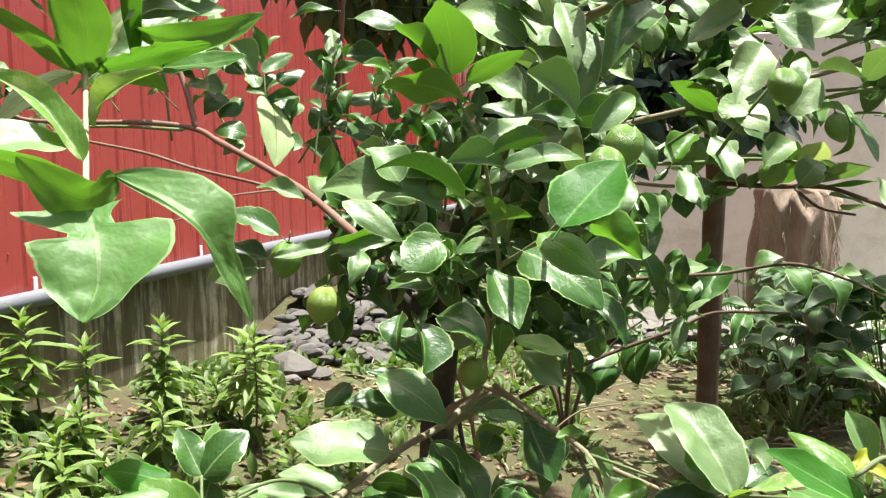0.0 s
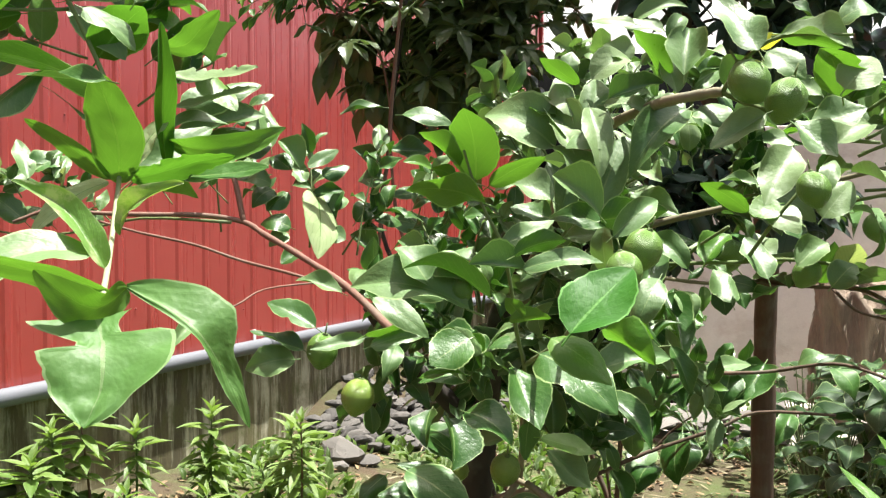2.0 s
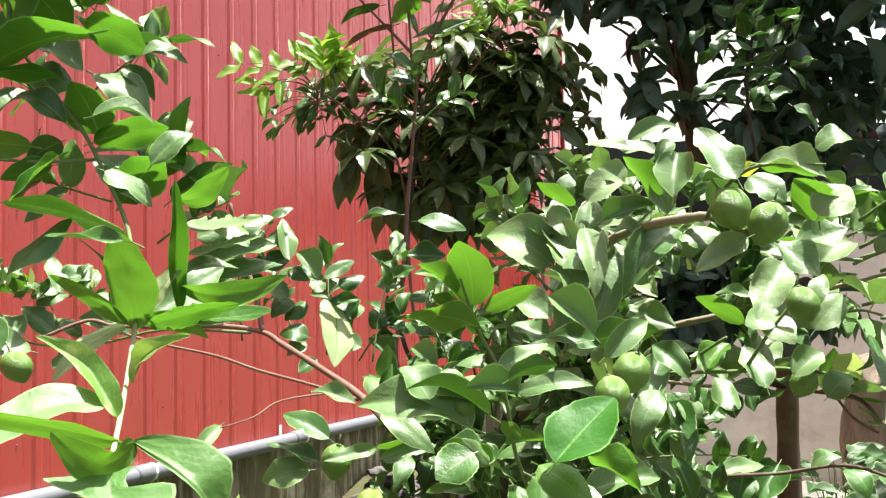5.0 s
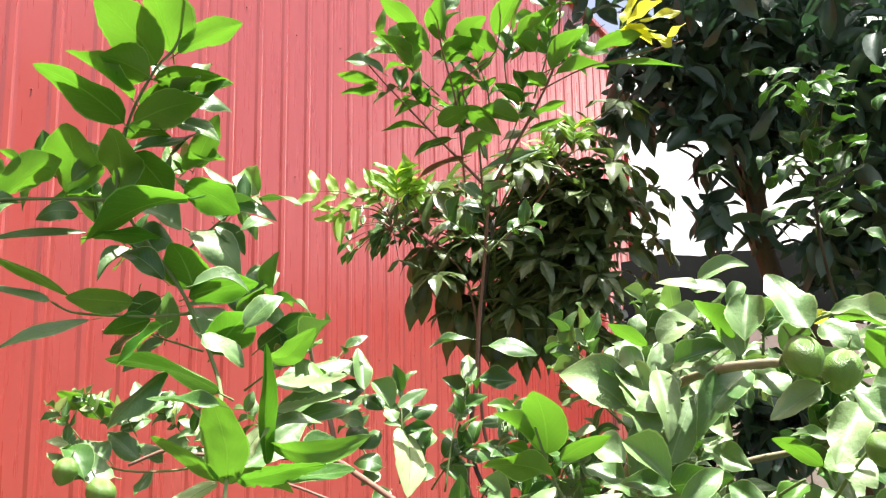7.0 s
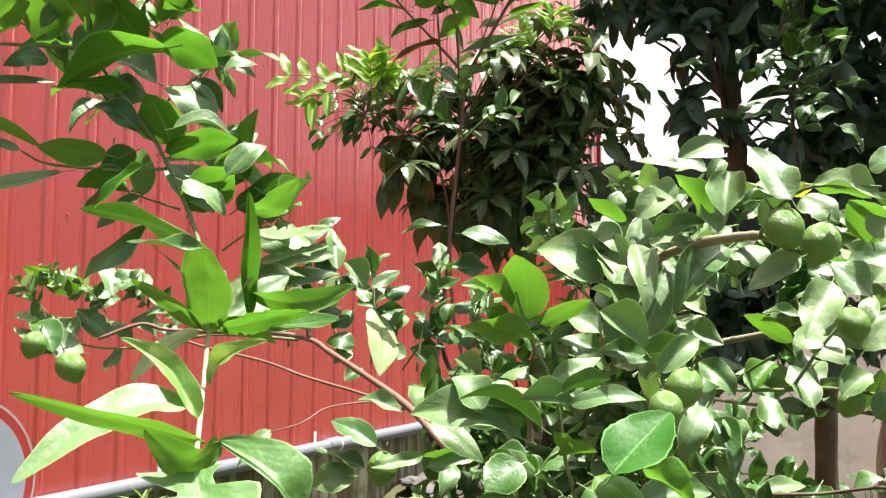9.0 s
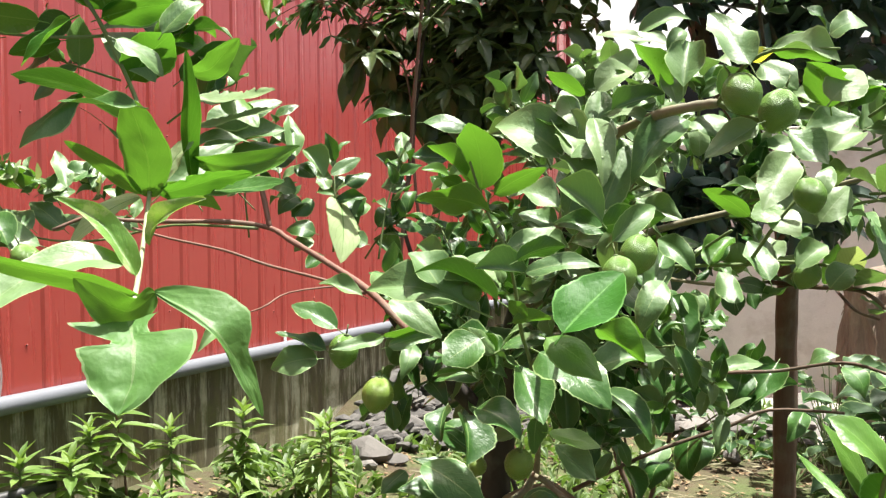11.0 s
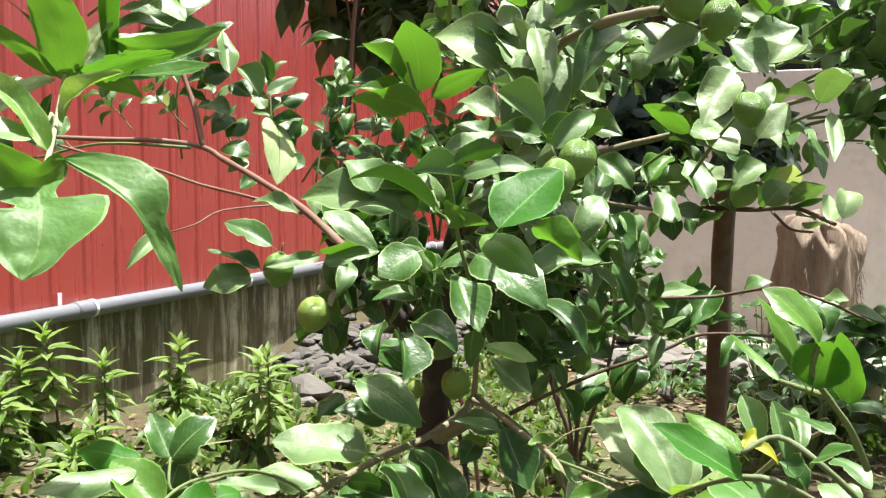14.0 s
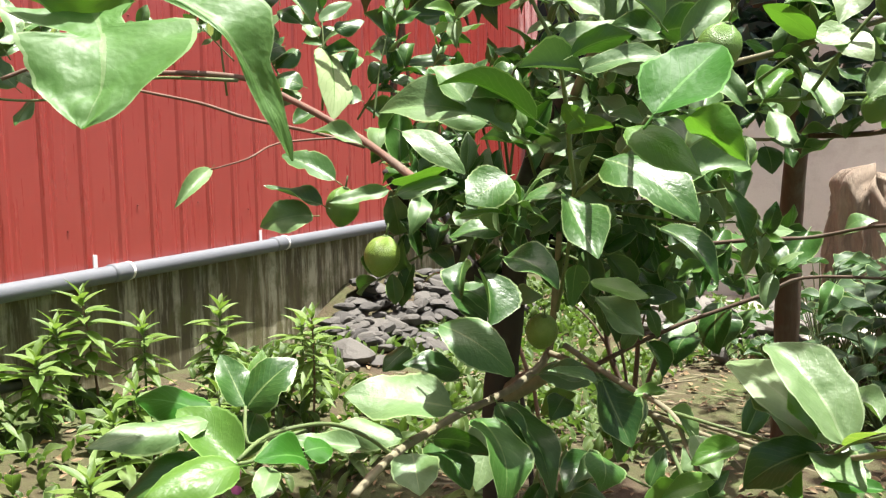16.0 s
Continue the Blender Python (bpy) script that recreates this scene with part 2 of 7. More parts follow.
M_PETAL = plain_material("pink_petal", (0.6, 0.12, 0.4), (0.75, 0.2, 0.5), 0.5)
M_POT = plain_material("clay_pot", (0.28, 0.25, 0.22), (0.4, 0.37, 0.33), 0.7)


def stone_material(name, low, high):
    n = Nodes(name)
    where = n.place()
    chance = n.add("ShaderNodeObjectInfo").outputs["Random"]
    grain = n.noise(where, 70.0, 6.0, 0.7)
    broad = n.noise(where, 9.0, 4.0)
    base = n.mix(n.math("ADD", n.math("MULTIPLY", chance, 0.6), n.math("MULTIPLY", broad, 0.4)), c4(*low), c4(*high))
    base = n.mix(n.math("MULTIPLY", grain, 0.35), base, c4(0.14, 0.13, 0.115))
    n.bump(grain, 0.6, 0.008)
    return n.set(Base_Color=base, Roughness=0.85)


M_STONE = stone_material("slate_stone", (0.014, 0.014, 0.014), (0.115, 0.108, 0.094))
M_RUBBLE = stone_material("pale_rubble", (0.07, 0.066, 0.058), (0.19, 0.178, 0.155))


def ground_material():
    n = Nodes("garden_soil")
    where = n.place()
    broad = n.noise(where, 1.3, 5.0, 0.6)
    mid = n.noise(where, 9.0, 6.0, 0.65)
    fine = n.noise(where, 90.0, 5.0, 0.7)
    soil = n.mix(mid, c4(0.022, 0.016, 0.008), c4(0.085, 0.060, 0.031))
    soil = n.mix(n.math("MULTIPLY", fine, 0.4), soil, c4(0.16, 0.115, 0.062))
    green = n.mix(fine, c4(0.034, 0.062, 0.014), c4(0.105, 0.135, 0.036))
    base = n.mix(n.ramp(n.math("ADD", n.math("MULTIPLY", broad, 0.7), n.math("MULTIPLY", mid, 0.3)), (0.42, (0, 0, 0)), (0.60, (1, 1, 1))), soil, green)
    n.bump(n.math("ADD", n.math("MULTIPLY", mid, 0.7), n.math("MULTIPLY", fine, 0.4)), 0.8, 0.04)
    return n.set(Base_Color=base, Roughness=0.95)


M_GROUND = ground_material()


def fibre_material():
    n = Nodes("dry_fibre")
    where = n.place((1, 1, 0.12))
    strands = n.noise(where, 70.0, 6.0, 0.7)
    broad = n.noise(n.place(), 5.0, 4.0)
    n.bump(strands, 0.9, 0.02)
    return n.set(Base_Color=n.mix(n.math("ADD", n.math("MULTIPLY", strands, 0.6), n.math("MULTIPLY", broad, 0.4)), c4(0.060, 0.042, 0.028), c4(0.44, 0.35, 0.26)), Roughness=0.9)


M_FIBRE = fibre_material()


# ---- shapes ----
def mesh_of(bm, name, *mats, smooth=True):
    data = bpy.data.meshes.new(name)
    bm.normal_update()
    bm.to_mesh(data)
    bm.free()
    for mat in mats:
        data.materials.append(mat)
    if smooth:
        data.polygons.foreach_set("use_smooth", [True] * len(data.polygons))
    return data


def adopt(ob, parent):
    ob.parent = parent
    ob.matrix_parent_inverse = parent_world(parent).inverted()
    return ob


def parent_world(ob):
    m = ob.matrix_basis.copy()
    if ob.parent:
        m = parent_world(ob.parent) @ ob.matrix_parent_inverse @ m
    return m


def part(name, data, parent, m=None, label=""):
    ob = new(name, data)
    if m is not None:
        ob.matrix_basis = m
    adopt(ob, parent)
    return tagged(ob, label)


def thing(name, at, label, category, group="", kind=""):
    ob = new(name)
    ob.empty_display_size = 0.1
    ob.matrix_basis = Matrix.Translation(at)
    return tagged(ob, label, category, group, kind)


def solid(name, data, label, category="", kind="", m=None, group=""):
    ob = new(name, data)
    if m is not None:
        ob.matrix_basis = m
    return tagged(ob, label, category, group, kind)


def box(bm, lo, hi, bevel=0.0):
    made = bmesh.ops.create_cube(bm, size=1.0, matrix=Matrix.LocRotScale(((Vector(lo) + Vector(hi)) / 2), None, (Vector(hi) - Vector(lo))))
    if bevel:
        edges = {e for v in made["verts"] for e in v.link_edges}
        bmesh.ops.bevel(bm, geom=list(edges), offset=bevel, segments=2, affect="EDGES", profile=0.6)
    return bm


def tube(points, radii, sides=8, wobble=0.0, seed=0):
    """A tapered round stem along points, closed at both ends."""
    rnd = random.Random(seed)
    pts = [Vector(p) for p in points]
    fine, rad = [], []
    count = len(pts)
    for i in range(count - 1):
        p0, p1, p2, p3 = pts[max(i - 1, 0)], pts[i], pts[i + 1], pts[min(i + 2, count - 1)]
        steps = 4
        for s in range(steps):
            t = s / steps
            q = 0.5 * ((2 * p1) + (p2 - p0) * t + (2 * p0 - 5 * p1 + 4 * p2 - p3) * t * t + (3 * p1 - p0 - 3 * p2 + p3) * t * t * t)
            fine.append(q)
            rad.append(radii[i] + (radii[i + 1] - radii[i]) * t)
    fine.append(pts[-1])
    rad.append(radii[-1])
    bm = bmesh.new()
    rings = []
    side = None
    for i, q in enumerate(fine):
        along = (fine[min(i + 1, len(fine) - 1)] - fine[max(i - 1, 0)]).normalized()
        if side is None:
            side = along.orthogonal().normalized()
        side = (side - along * side.dot(along)).normalized()
        up = along.cross(side)
        r = rad[i] * (1 + rnd.uniform(-wobble, wobble))
        rings.append([bm.verts.new(q + (side * math.cos(a) + up * math.sin(a)) * r) for a in (2 * math.pi * k / sides for k in range(sides))])
    for a, b in zip(rings, rings[1:]):
        for k in range(sides):
            bm.faces.new((a[k], a[(k + 1) % sides], b[(k + 1) % sides], b[k]))
    bm.faces.new(rings[0][::-1])
    bm.faces.new(rings[-1])
    return bm


def leaf_arrays(seed, nu=8, nv=16, fold=0.18, arch=0.06, wave=0.03, blunt=0.62, skew=0.92, bites=0, twist=0.0, serrate=0.012, hook=0.0, cup=0.0):
    """A blade one unit long on y and one wide on x, with its petiole: verts, faces, uvs."""
    rnd = random.Random(seed)
    phase, freq = rnd.uniform(0, 6), rnd.uniform(5, 9)
    holes = [(rnd.uniform(0.3, 0.9), rnd.choice((-1, 1)), rnd.uniform(0.02, 0.045), rnd.uniform(0.12, 0.32)) for _ in range(bites)]
    verts, faces, uvs = [], [], []
    for j in range(nv + 1):
        v = j / nv
        shape = max(0.0, math.sin(math.pi * min(1, v ** skew))) ** blunt
        drawn = max(0.0, (v - 0.72) / 0.28)
        shape = max(shape * (1 - 0.35 * drawn * (1.6 - drawn)), 0.012)
        for i in range(nu + 1):
            u = 2 * i / nu - 1
            half = shape * 0.5 * (1 + (serrate * 3 if (i in (0, nu) and j % 2) else 0))
            for at, which, wide, deep in holes:
                if u * which > 0:
                    half *= 1 - deep * math.exp(-((v - at) / wide) ** 2) * abs(u)
            x = u * half
            z = fold * abs(u) * half * 2 * 0.5 + arch * 4 * v * (1 - v) + wave * math.sin(freq * v + phase + (1.6 if u > 0 else 0)) * u * u * shape
            z += cup * u * u * half - hook * max(0.0, v - 0.55) ** 2 * 3
            a = twist * (v - 0.2)
            x, z = x * math.cos(a) - z * math.sin(a), x * math.sin(a) + z * math.cos(a)
            verts.append((x, v, z))
            uvs.append(((u + 1) / 2, v))
    for j in range(nv):
        for i in range(nu):
            a = j * (nu + 1) + i
            faces.append((a, a + 1, a + nu + 2, a + nu + 1))
    k = len(verts)
    for y, r in ((-0.13, 0.020), (0.03, 0.016)):
        for x, z in ((-r, 0), (0, -r), (r, 0), (0, r * 0.6)):
            verts.append((x, y, z - (0.05 if y < 0 else 0)))
            uvs.append((0.5, 0.0))
    for s in range(4):
        faces.append((k + s, k + (s + 1) % 4, k + 4 + (s + 1) % 4, k + 4 + s))
    return np.array(verts), faces, np.array(uvs)


def leaf_mesh(name, arrays, mat):
    verts, faces, uvs = arrays
    data = bpy.data.meshes.new(name)
    data.from_pydata([tuple(p) for p in verts], [], faces)
    layer = data.uv_layers.new(name="UVMap")
    loops = np.zeros(len(data.loops), dtype=np.int32)
    data.loops.foreach_get("vertex_index", loops)
    layer.data.foreach_set("uv", uvs[loops].ravel())
    data.polygons.foreach_set("use_smooth", [True] * len(data.polygons))
    data.materials.append(mat)
    return data


def leaf_cloud(name, shapes, places, mat):
    """Many blades in one mesh, for what is past counting."""
    vs, fs, us, k = [], [], [], 0
    for n, m in enumerate(places):
        verts, faces, uvs = shapes[n % len(shapes)]
        m = np.array(m)
        vs.append(verts @ m[:3, :3].T + m[:3, 3])
        fs += [tuple(i + k for i in f) for f in faces]
        us.append(uvs)
        k += len(verts)
    return leaf_mesh(name, (np.concatenate(vs), fs, np.concatenate(us)), mat)


def leaf_pose(base, tip, width, normal):
    base, tip, normal = Vector(base), Vector(tip), Vector(normal)
    y = tip - base
    length = y.length
    y = y.normalized()
    x = y.cross(normal).normalized()
    z = x.cross(y)
    m = Matrix((x, y, z)).transposed().to_4x4()
    m.translation = base
    return m @ Matrix.Diagonal((width, length, min(length, width * 1.9), 1))


def shapes_of(count, seed, **kw):
    rnd = random.Random(seed)
    made = []
    for i in range(count):
        args = dict(fold=rnd.uniform(0.05, 0.42), cup=rnd.uniform(-0.4, 0.3), arch=rnd.uniform(-0.05, 0.17), wave=rnd.uniform(0.03, 0.13), twist=rnd.uniform(-0.4, 0.4), bites=rnd.choice((0, 0, 0, 1)), hook=rnd.choice((0, 0, 0.1, 0.25)), blunt=rnd.uniform(0.54, 0.72), skew=rnd.uniform(0.74, 0.96))
        args.update(kw)
        made.append(leaf_arrays(seed * 31 + i, **args))
    return made


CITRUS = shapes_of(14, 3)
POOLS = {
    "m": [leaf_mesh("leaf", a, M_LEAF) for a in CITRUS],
    "g": [leaf_mesh("leaf", a, M_SUNLIT) for a in CITRUS],
    "s": [leaf_mesh("leaf", a, M_SHEEN) for a in CITRUS],
    "y": [leaf_mesh("leaf", a, M_YOUNG) for a in shapes_of(12, 7)],
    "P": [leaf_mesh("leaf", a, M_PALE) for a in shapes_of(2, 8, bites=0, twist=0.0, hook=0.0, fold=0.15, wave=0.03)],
    "Y": [leaf_mesh("leaf", a, M_YELLOW) for a in shapes_of(3, 9)],
    "W": [leaf_mesh("leaf", a, M_WINE) for a in shapes_of(2, 10)],
    "B": [leaf_mesh("leaf", leaf_arrays(77, bites=5, serrate=0.01), M_LEAF)],
    "G": [leaf_mesh("leaf", leaf_arrays(15, nu=10, nv=24, bites=3, serrate=0.004, fold=0.1, arch=0.10, wave=0.06), M_LARGE)],
    "D": [leaf_mesh("leaf", a, M_BROAD) for a in shapes_of(4, 28)],
    "F": [leaf_mesh("leaf", a, M_FRESH) for a in shapes_of(3, 18, bites=0)],
    "R2": [leaf_mesh("leaf", leaf_arrays(26, fold=0.1, arch=0.05, wave=0.05), M_MINED)],
    "V": [leaf_mesh("leaf", leaf_arrays(12, fold=0.7, arch=0.02), M_SUNLIT)],
}
TURNS = random.Random(21)


def leaf(tree, kind, base, tip, width, normal):
    pool = POOLS[kind]
    return part("leaf", pool[TURNS.randrange(len(pool))], tree, leaf_pose(base, tip, width, normal))


def bent_leaf(tree, mat, ribs, width, normal, tip_normal, fold=0.2, wave=0.05, ragged=0.0, left=None, right=None):
    """A large blade along a bent midrib; left and right are outlines torn or eaten out of the plain shape."""
    ribs = [Vector(p) for p in ribs]
    nu, nv = 12, 28
    count = len(ribs) - 1
    verts, faces, uvs = [], [], []
    for j in range(nv + 1):
        v = j / nv
        k = min(int(v * count), count - 1)
        t = v * count - k
        p0, p1, p2, p3 = ribs[max(k - 1, 0)], ribs[k], ribs[k + 1], ribs[min(k + 2, count)]
        at = 0.5 * (2 * p1 + (p2 - p0) * t + (2 * p0 - 5 * p1 + 4 * p2 - p3) * t * t + (3 * p1 - p0 - 3 * p2 + p3) * t ** 3)
        along = ((p2 - p0) * (1 - t) + (p3 - p1) * t).normalized()
        up = Vector(normal).lerp(Vector(tip_normal), v)
        side = along.cross(up).normalized()
        up = side.cross(along)
        plain = max(0.012, 0.5 * max(0.0, math.sin(math.pi * v ** 0.82)) ** 0.72)
        for i in range(nu + 1):
            u = 2 * i / nu - 1
            outline = left if u > 0 else right
            half = float(np.interp(v, [p[0] for p in outline], [p[1] for p in outline])) if outline else plain
            edge = noise.noise(Vector((v * 9 + ribs[0].x * 50, 3.0 if u > 0 else 8.0, ribs[0].z * 30)))
            half *= 1 + u * u * (0.10 * edge + ragged * min(0.2, noise.noise(Vector((v * 22, 5.0 * u, ribs[0].z * 40)))) * 2)
            lift = fold * abs(u) * half + wave * u * u * math.sin(11 * v + (2.0 if u > 0 else 0.0) + ribs[0].x * 40) * plain * 2
            lift += 0.035 * noise.noise(Vector((v * 7, u * 2.5, ribs[0].y * 20)))
            verts.append(at + (side * u * half + up * lift) * width)
            uvs.append(((u + 1) / 2, v))
    for j in range(nv):
        for i in range(nu):
            a = j * (nu + 1) + i
            faces.append((a, a + 1, a + nu + 2, a + nu + 1))
    return part("leaf", leaf_mesh("leaf", (verts, faces, np.array(uvs)), mat), tree)


TORN_LEFT = ((0, 0.62), (0.10, 0.54), (0.25, 0.22), (0.33, 0.22), (0.37, 0.54), (0.60, 0.48), (0.82, 0.32), (0.95, 0.10), (1, 0.01))
TORN_RIGHT = ((0, 0.30), (0.12, 0.16), (0.22, 0.18), (0.26, 0.62), (0.42, 0.64), (0.54, 0.58), (0.70, 0.30), (0.86, 0.16), (1, 0.02))
SLANT_RIGHT = ((0, 0.03), (0.12, 0.36), (0.26, 0.60), (0.42, 0.62), (0.50, 0.48), (0.58, 0.22), (0.75, 0.16), (0.9, 0.10), (1, 0.01))
SLANT_LEFT = ((0, 0.02), (0.2, 0.09), (0.5, 0.10), (0.75, 0.14), (0.92, 0.08), (1, 0.01))


def limb(tree, r0, r1, *points, mat=None, name="branch"):
    count = len(points)
    radii = [r0 + (r1 - r0) * i / (count - 1) for i in range(count)]
    if mat is None:
        mat = M_BARK if r0 > 0.0055 else M_TWIG
    return part(name, mesh_of(tube(points, radii, 8, 0.10, count), name, mat), tree)


def fruit_data(seed, mat):
    rnd = random.Random(seed)
    bm = bmesh.new()
    bmesh.ops.create_uvsphere(bm, u_segments=20, v_segments=14, radius=1.0)
    lean = Vector((rnd.uniform(-0.08, 0.08), rnd.uniform(-0.08, 0.08), 0))
    for v in bm.verts:
        z = v.co.z
        v.co.z *= 1.08
        if z < -0.86:
            v.co.z -= (abs(z) - 0.86) * 1.3
        if z > 0.9:
            v.co.z += (z - 0.9) * 0.3
        v.co += lean * z + v.co.normalized() * 0.025 * noise.noise(v.co * 2.3 + Vector((seed, 0, 0)))
    return mesh_of(bm, "fruit", mat)


FRUITS = [[fruit_data(i * 5 + k, mat) for k in range(3)] for i, mat in enumerate(M_FRUIT)]
bm = bmesh.new()
bmesh.ops.create_cone(bm, cap_ends=True, segments=8, radius1=0.22, radius2=0.10, depth=0.12)
bmesh.ops.create_cone(bm, cap_ends=True, segments=6, radius1=0.06, radius2=0.05, depth=0.7, matrix=Matrix.Translation((0, 0, 0.35)))
CALYX = mesh_of(bm, "calyx", M_TWIG)


def fruit(tree, at, radius, tint):
    turn = Euler((TURNS.uniform(-0.5, 0.5), TURNS.uniform(-0.5, 0.5), TURNS.uniform(0, 6)))
    m = Matrix.LocRotScale(at, turn, (radius, radius, radius))
    ob = part("lemon", FRUITS[tint][TURNS.randrange(3)], tree, m)
    part("calyx", CALYX, ob, m @ Matrix.Translation((0, 0, 1.12)))
    return ob


def spray(tree, start, end, r, count, length, kinds, rnd, droop=0.25, name="leaf"):
    """A twig from start to end with leaves set round it."""
    start, end = Vector(start), Vector(end)
    bend = (start + end) / 2 + Vector((rnd.uniform(-1, 1), rnd.uniform(-1, 1), rnd.uniform(-0.3, 1))) * (end - start).length * 0.12
    limb(tree, r, r * 0.5, start, bend, end, name="twig")
    along = (end - start).normalized()
    for i in range(count):
        t = 0.35 + 0.65 * (i + 1) / count
        at = start.lerp(end, t) if t > 0.5 else start.lerp(bend, t * 2)
        a = i * 2.4 + rnd.uniform(-0.5, 0.5)
        side = along.orthogonal().normalized()
        out = (side * math.cos(a) + along.cross(side) * math.sin(a)) + along * rnd.uniform(0.1, 0.9) + Vector((0, 0, rnd.uniform(-droop, 0.35)))
        out.y *= 0.65
        out.normalize()
        size = length * rnd.uniform(0.65, 1.15)
        up = Vector((0.28 + rnd.gauss(0, 0.3), -0.55 + rnd.gauss(0, 0.35), 0.78))
        leaf(tree, rnd.choice(kinds), at, at + out * size, size * rnd.uniform(0.42, 0.56), up)


# ---- ground, walls ----
WALL_X, WALL_END = -3.0, 9.6


def ground_height(x, y):
    """Soil is banked up against the shed and level elsewhere."""
    bank = max(0.0, 1 - (x - WALL_X) / 1.6) if x > WALL_X - 0.5 else 1.0
    bank = bank * bank * (3 - 2 * bank)
    near = max(0.0, min(1.0, (6.5 - y) / 4.0))
    return bank * (0.10 + 0.26 * near) + 0.02 * noise.noise(Vector((x * 1.7, y * 1.7, 3)))


def build_ground():
    bm = bmesh.new()
    steps = [-400, -120, -40, -15, -8] + [-6 + 0.2 * i for i in range(80)] + [12, 16, 25, 45, 120, 400]
    grid = [[bm.verts.new((x, y, ground_height(x, y) if -6 < x < 8 and -6 < y < 11 else 0.0)) for y in steps] for x in steps]
    for i in range(len(steps) - 1):
        for j in range(len(steps) - 1):
            bm.faces.new((grid[i][j], grid[i + 1][j], grid[i + 1][j + 1], grid[i][j + 1]))
    solid("ground", mesh_of(bm, "ground", M_GROUND), "brown garden soil with moss and dry litter", "ground", "structure")


def build_shed():
    """Red trapezoid sheet on a concrete plinth."""
    wall = thing("wall_west", (WALL_X, 3, 0.8), "red painted ribbed metal shed wall with small screws", "wall", kind="structure")
    pitch, y, top = 0.2075, -3.1585, 5.6
    bm = bmesh.new()
    lower, upper = [], []
    profile = []
    while y < WALL_END:
        for dy, dx in ((-0.018, 0.0), (-0.003, 0.0075), (0.022, 0.0075), (0.034, 0.0), (0.042, -0.002), (0.056, 0.0)):
            profile.append((WALL_X + dx, y + dy))
        y += pitch
    for x, y in profile:
        lower.append(bm.verts.new((x, y, 0.80)))
        upper.append(bm.verts.new((x, y, top)))
    for i in range(len(profile) - 1):
        bm.faces.new((lower[i], lower[i + 1], upper[i + 1], upper[i]))
    box(bm, (WALL_X - 0.14, -3.158, 0.80), (WALL_X - 0.03, WALL_END, top))
    data = mesh_of(bm, "sheet", M_RED, smooth=False)
    part("sheet", data, wall)
    bm = bmesh.new()
    box(bm, (WALL_X - 0.14, -3.0, top), (WALL_X + 0.05, WALL_END + 0.03, top + 0.05), 0.006)
    part("capping", mesh_of(bm, "capping", M_RED, smooth=False), wall)
    bm = bmesh.new()
    box(bm, (WALL_X - 0.12, WALL_END, 0.0), (WALL_X + 0.03, WALL_END + 0.05, top), 0.006)
    part("corner_flashing", mesh_of(bm, "corner_flashing", M_RED, smooth=False), wall)
    bm = bmesh.new()
    bmesh.ops.create_cone(bm, cap_ends=True, segments=6, radius1=0.0045, radius2=0.0035, depth=0.005, matrix=Matrix.Rotation(radians(90), 4, "Y"))
    screw = mesh_of(bm, "screw", M_SCREW)
    rnd = random.Random(4)
    for row in range(5):
        for k in range(0, 38, 2):
            y = 0.487 + k * pitch
            part("screw", screw, wall, Matrix.Translation((WALL_X + 0.003, y + rnd.uniform(-0.008, 0.008), 1.05 + row * 0.9 + rnd.uniform(-0.05, 0.05))))
    bm = bmesh.new()
    box(bm, (WALL_X - 0.16, -3.0, -0.3), (WALL_X + 0.015, WALL_END + 0.03, 0.80), 0.008)
    solid("wall_plinth", mesh_of(bm, "wall_plinth", M_PLINTH, smooth=False), "stained concrete plinth with dark and pale runs", "wall", "structure")
    # round painted emblem
    emblem = thing("emblem", (WALL_X + 0.02, 2.05, 0.9), "round emblem painted on red wall, white ring", "sign")
    cy, cz = 2.10, 0.925
    for name, r0, r1, mat, lift in (("ring", 0.322, 0.332, M_RING, 0.018), ("red_field", 0.288, 0.320, M_EMBLEMRED, 0.017), ("grey_field", 0.0, 0.288, M_EMBLEM, 0.018)):
        bm = bmesh.new()
        seg = 48
        inner = [bm.verts.new((WALL_X + lift, cy + max(r0, 0.001) * math.cos(a), cz + max(r0, 0.001) * math.sin(a))) for a in (2 * math.pi * k / seg for k in range(seg))]
        outer = [bm.verts.new((WALL_X + lift, cy + r1 * math.cos(a), cz + r1 * math.sin(a))) for a in (2 * math.pi * k / seg for k in range(seg))]
        for k in range(seg):
            bm.faces.new((inner[k], outer[k], outer[(k + 1) % seg], inner[(k + 1) % seg]))
        part(name, mesh_of(bm, name, mat, smooth=False), emblem)


def build_pipe():
    pipe = thing("drain_pipe", (WALL_X + 0.05, 3, 0.79), "grey plastic drain pipe along the shed wall", "pipe")
    z, x, r = 0.815, WALL_X + 0.055, 0.037
    part("pipe_run", mesh_of(tube([(x, -2.5, z), (x, 1, z), (x, 5, z - 0.004), (x, 9.5, z - 0.01)], [r] * 4, 18), "pipe_run", M_PIPE), pipe)
    for y in (3.19, 4.42, 7.2):
        part("socket", mesh_of(tube([(x, y - 0.05, z), (x, y + 0.05, z)], [r + 0.004] * 2, 18), "socket", M_PIPE), pipe)
        part("glue_band", mesh_of(tube([(x, y + 0.05, z), (x, y + 0.065, z)], [r + 0.0045] * 2, 18), "glue_band", M_PVCWHITE), pipe, label="pale glue band")
    for y in (3.09, 4.3):
        bm = box(bmesh.new(), (x - 0.035, y - 0.012, z + 0.02), (x - 0.03, y + 0.012, z + 0.085), 0.002)
        part("strap", mesh_of(bm, "strap", M_PVCWHITE, smooth=False), pipe, label="white pipe strap")


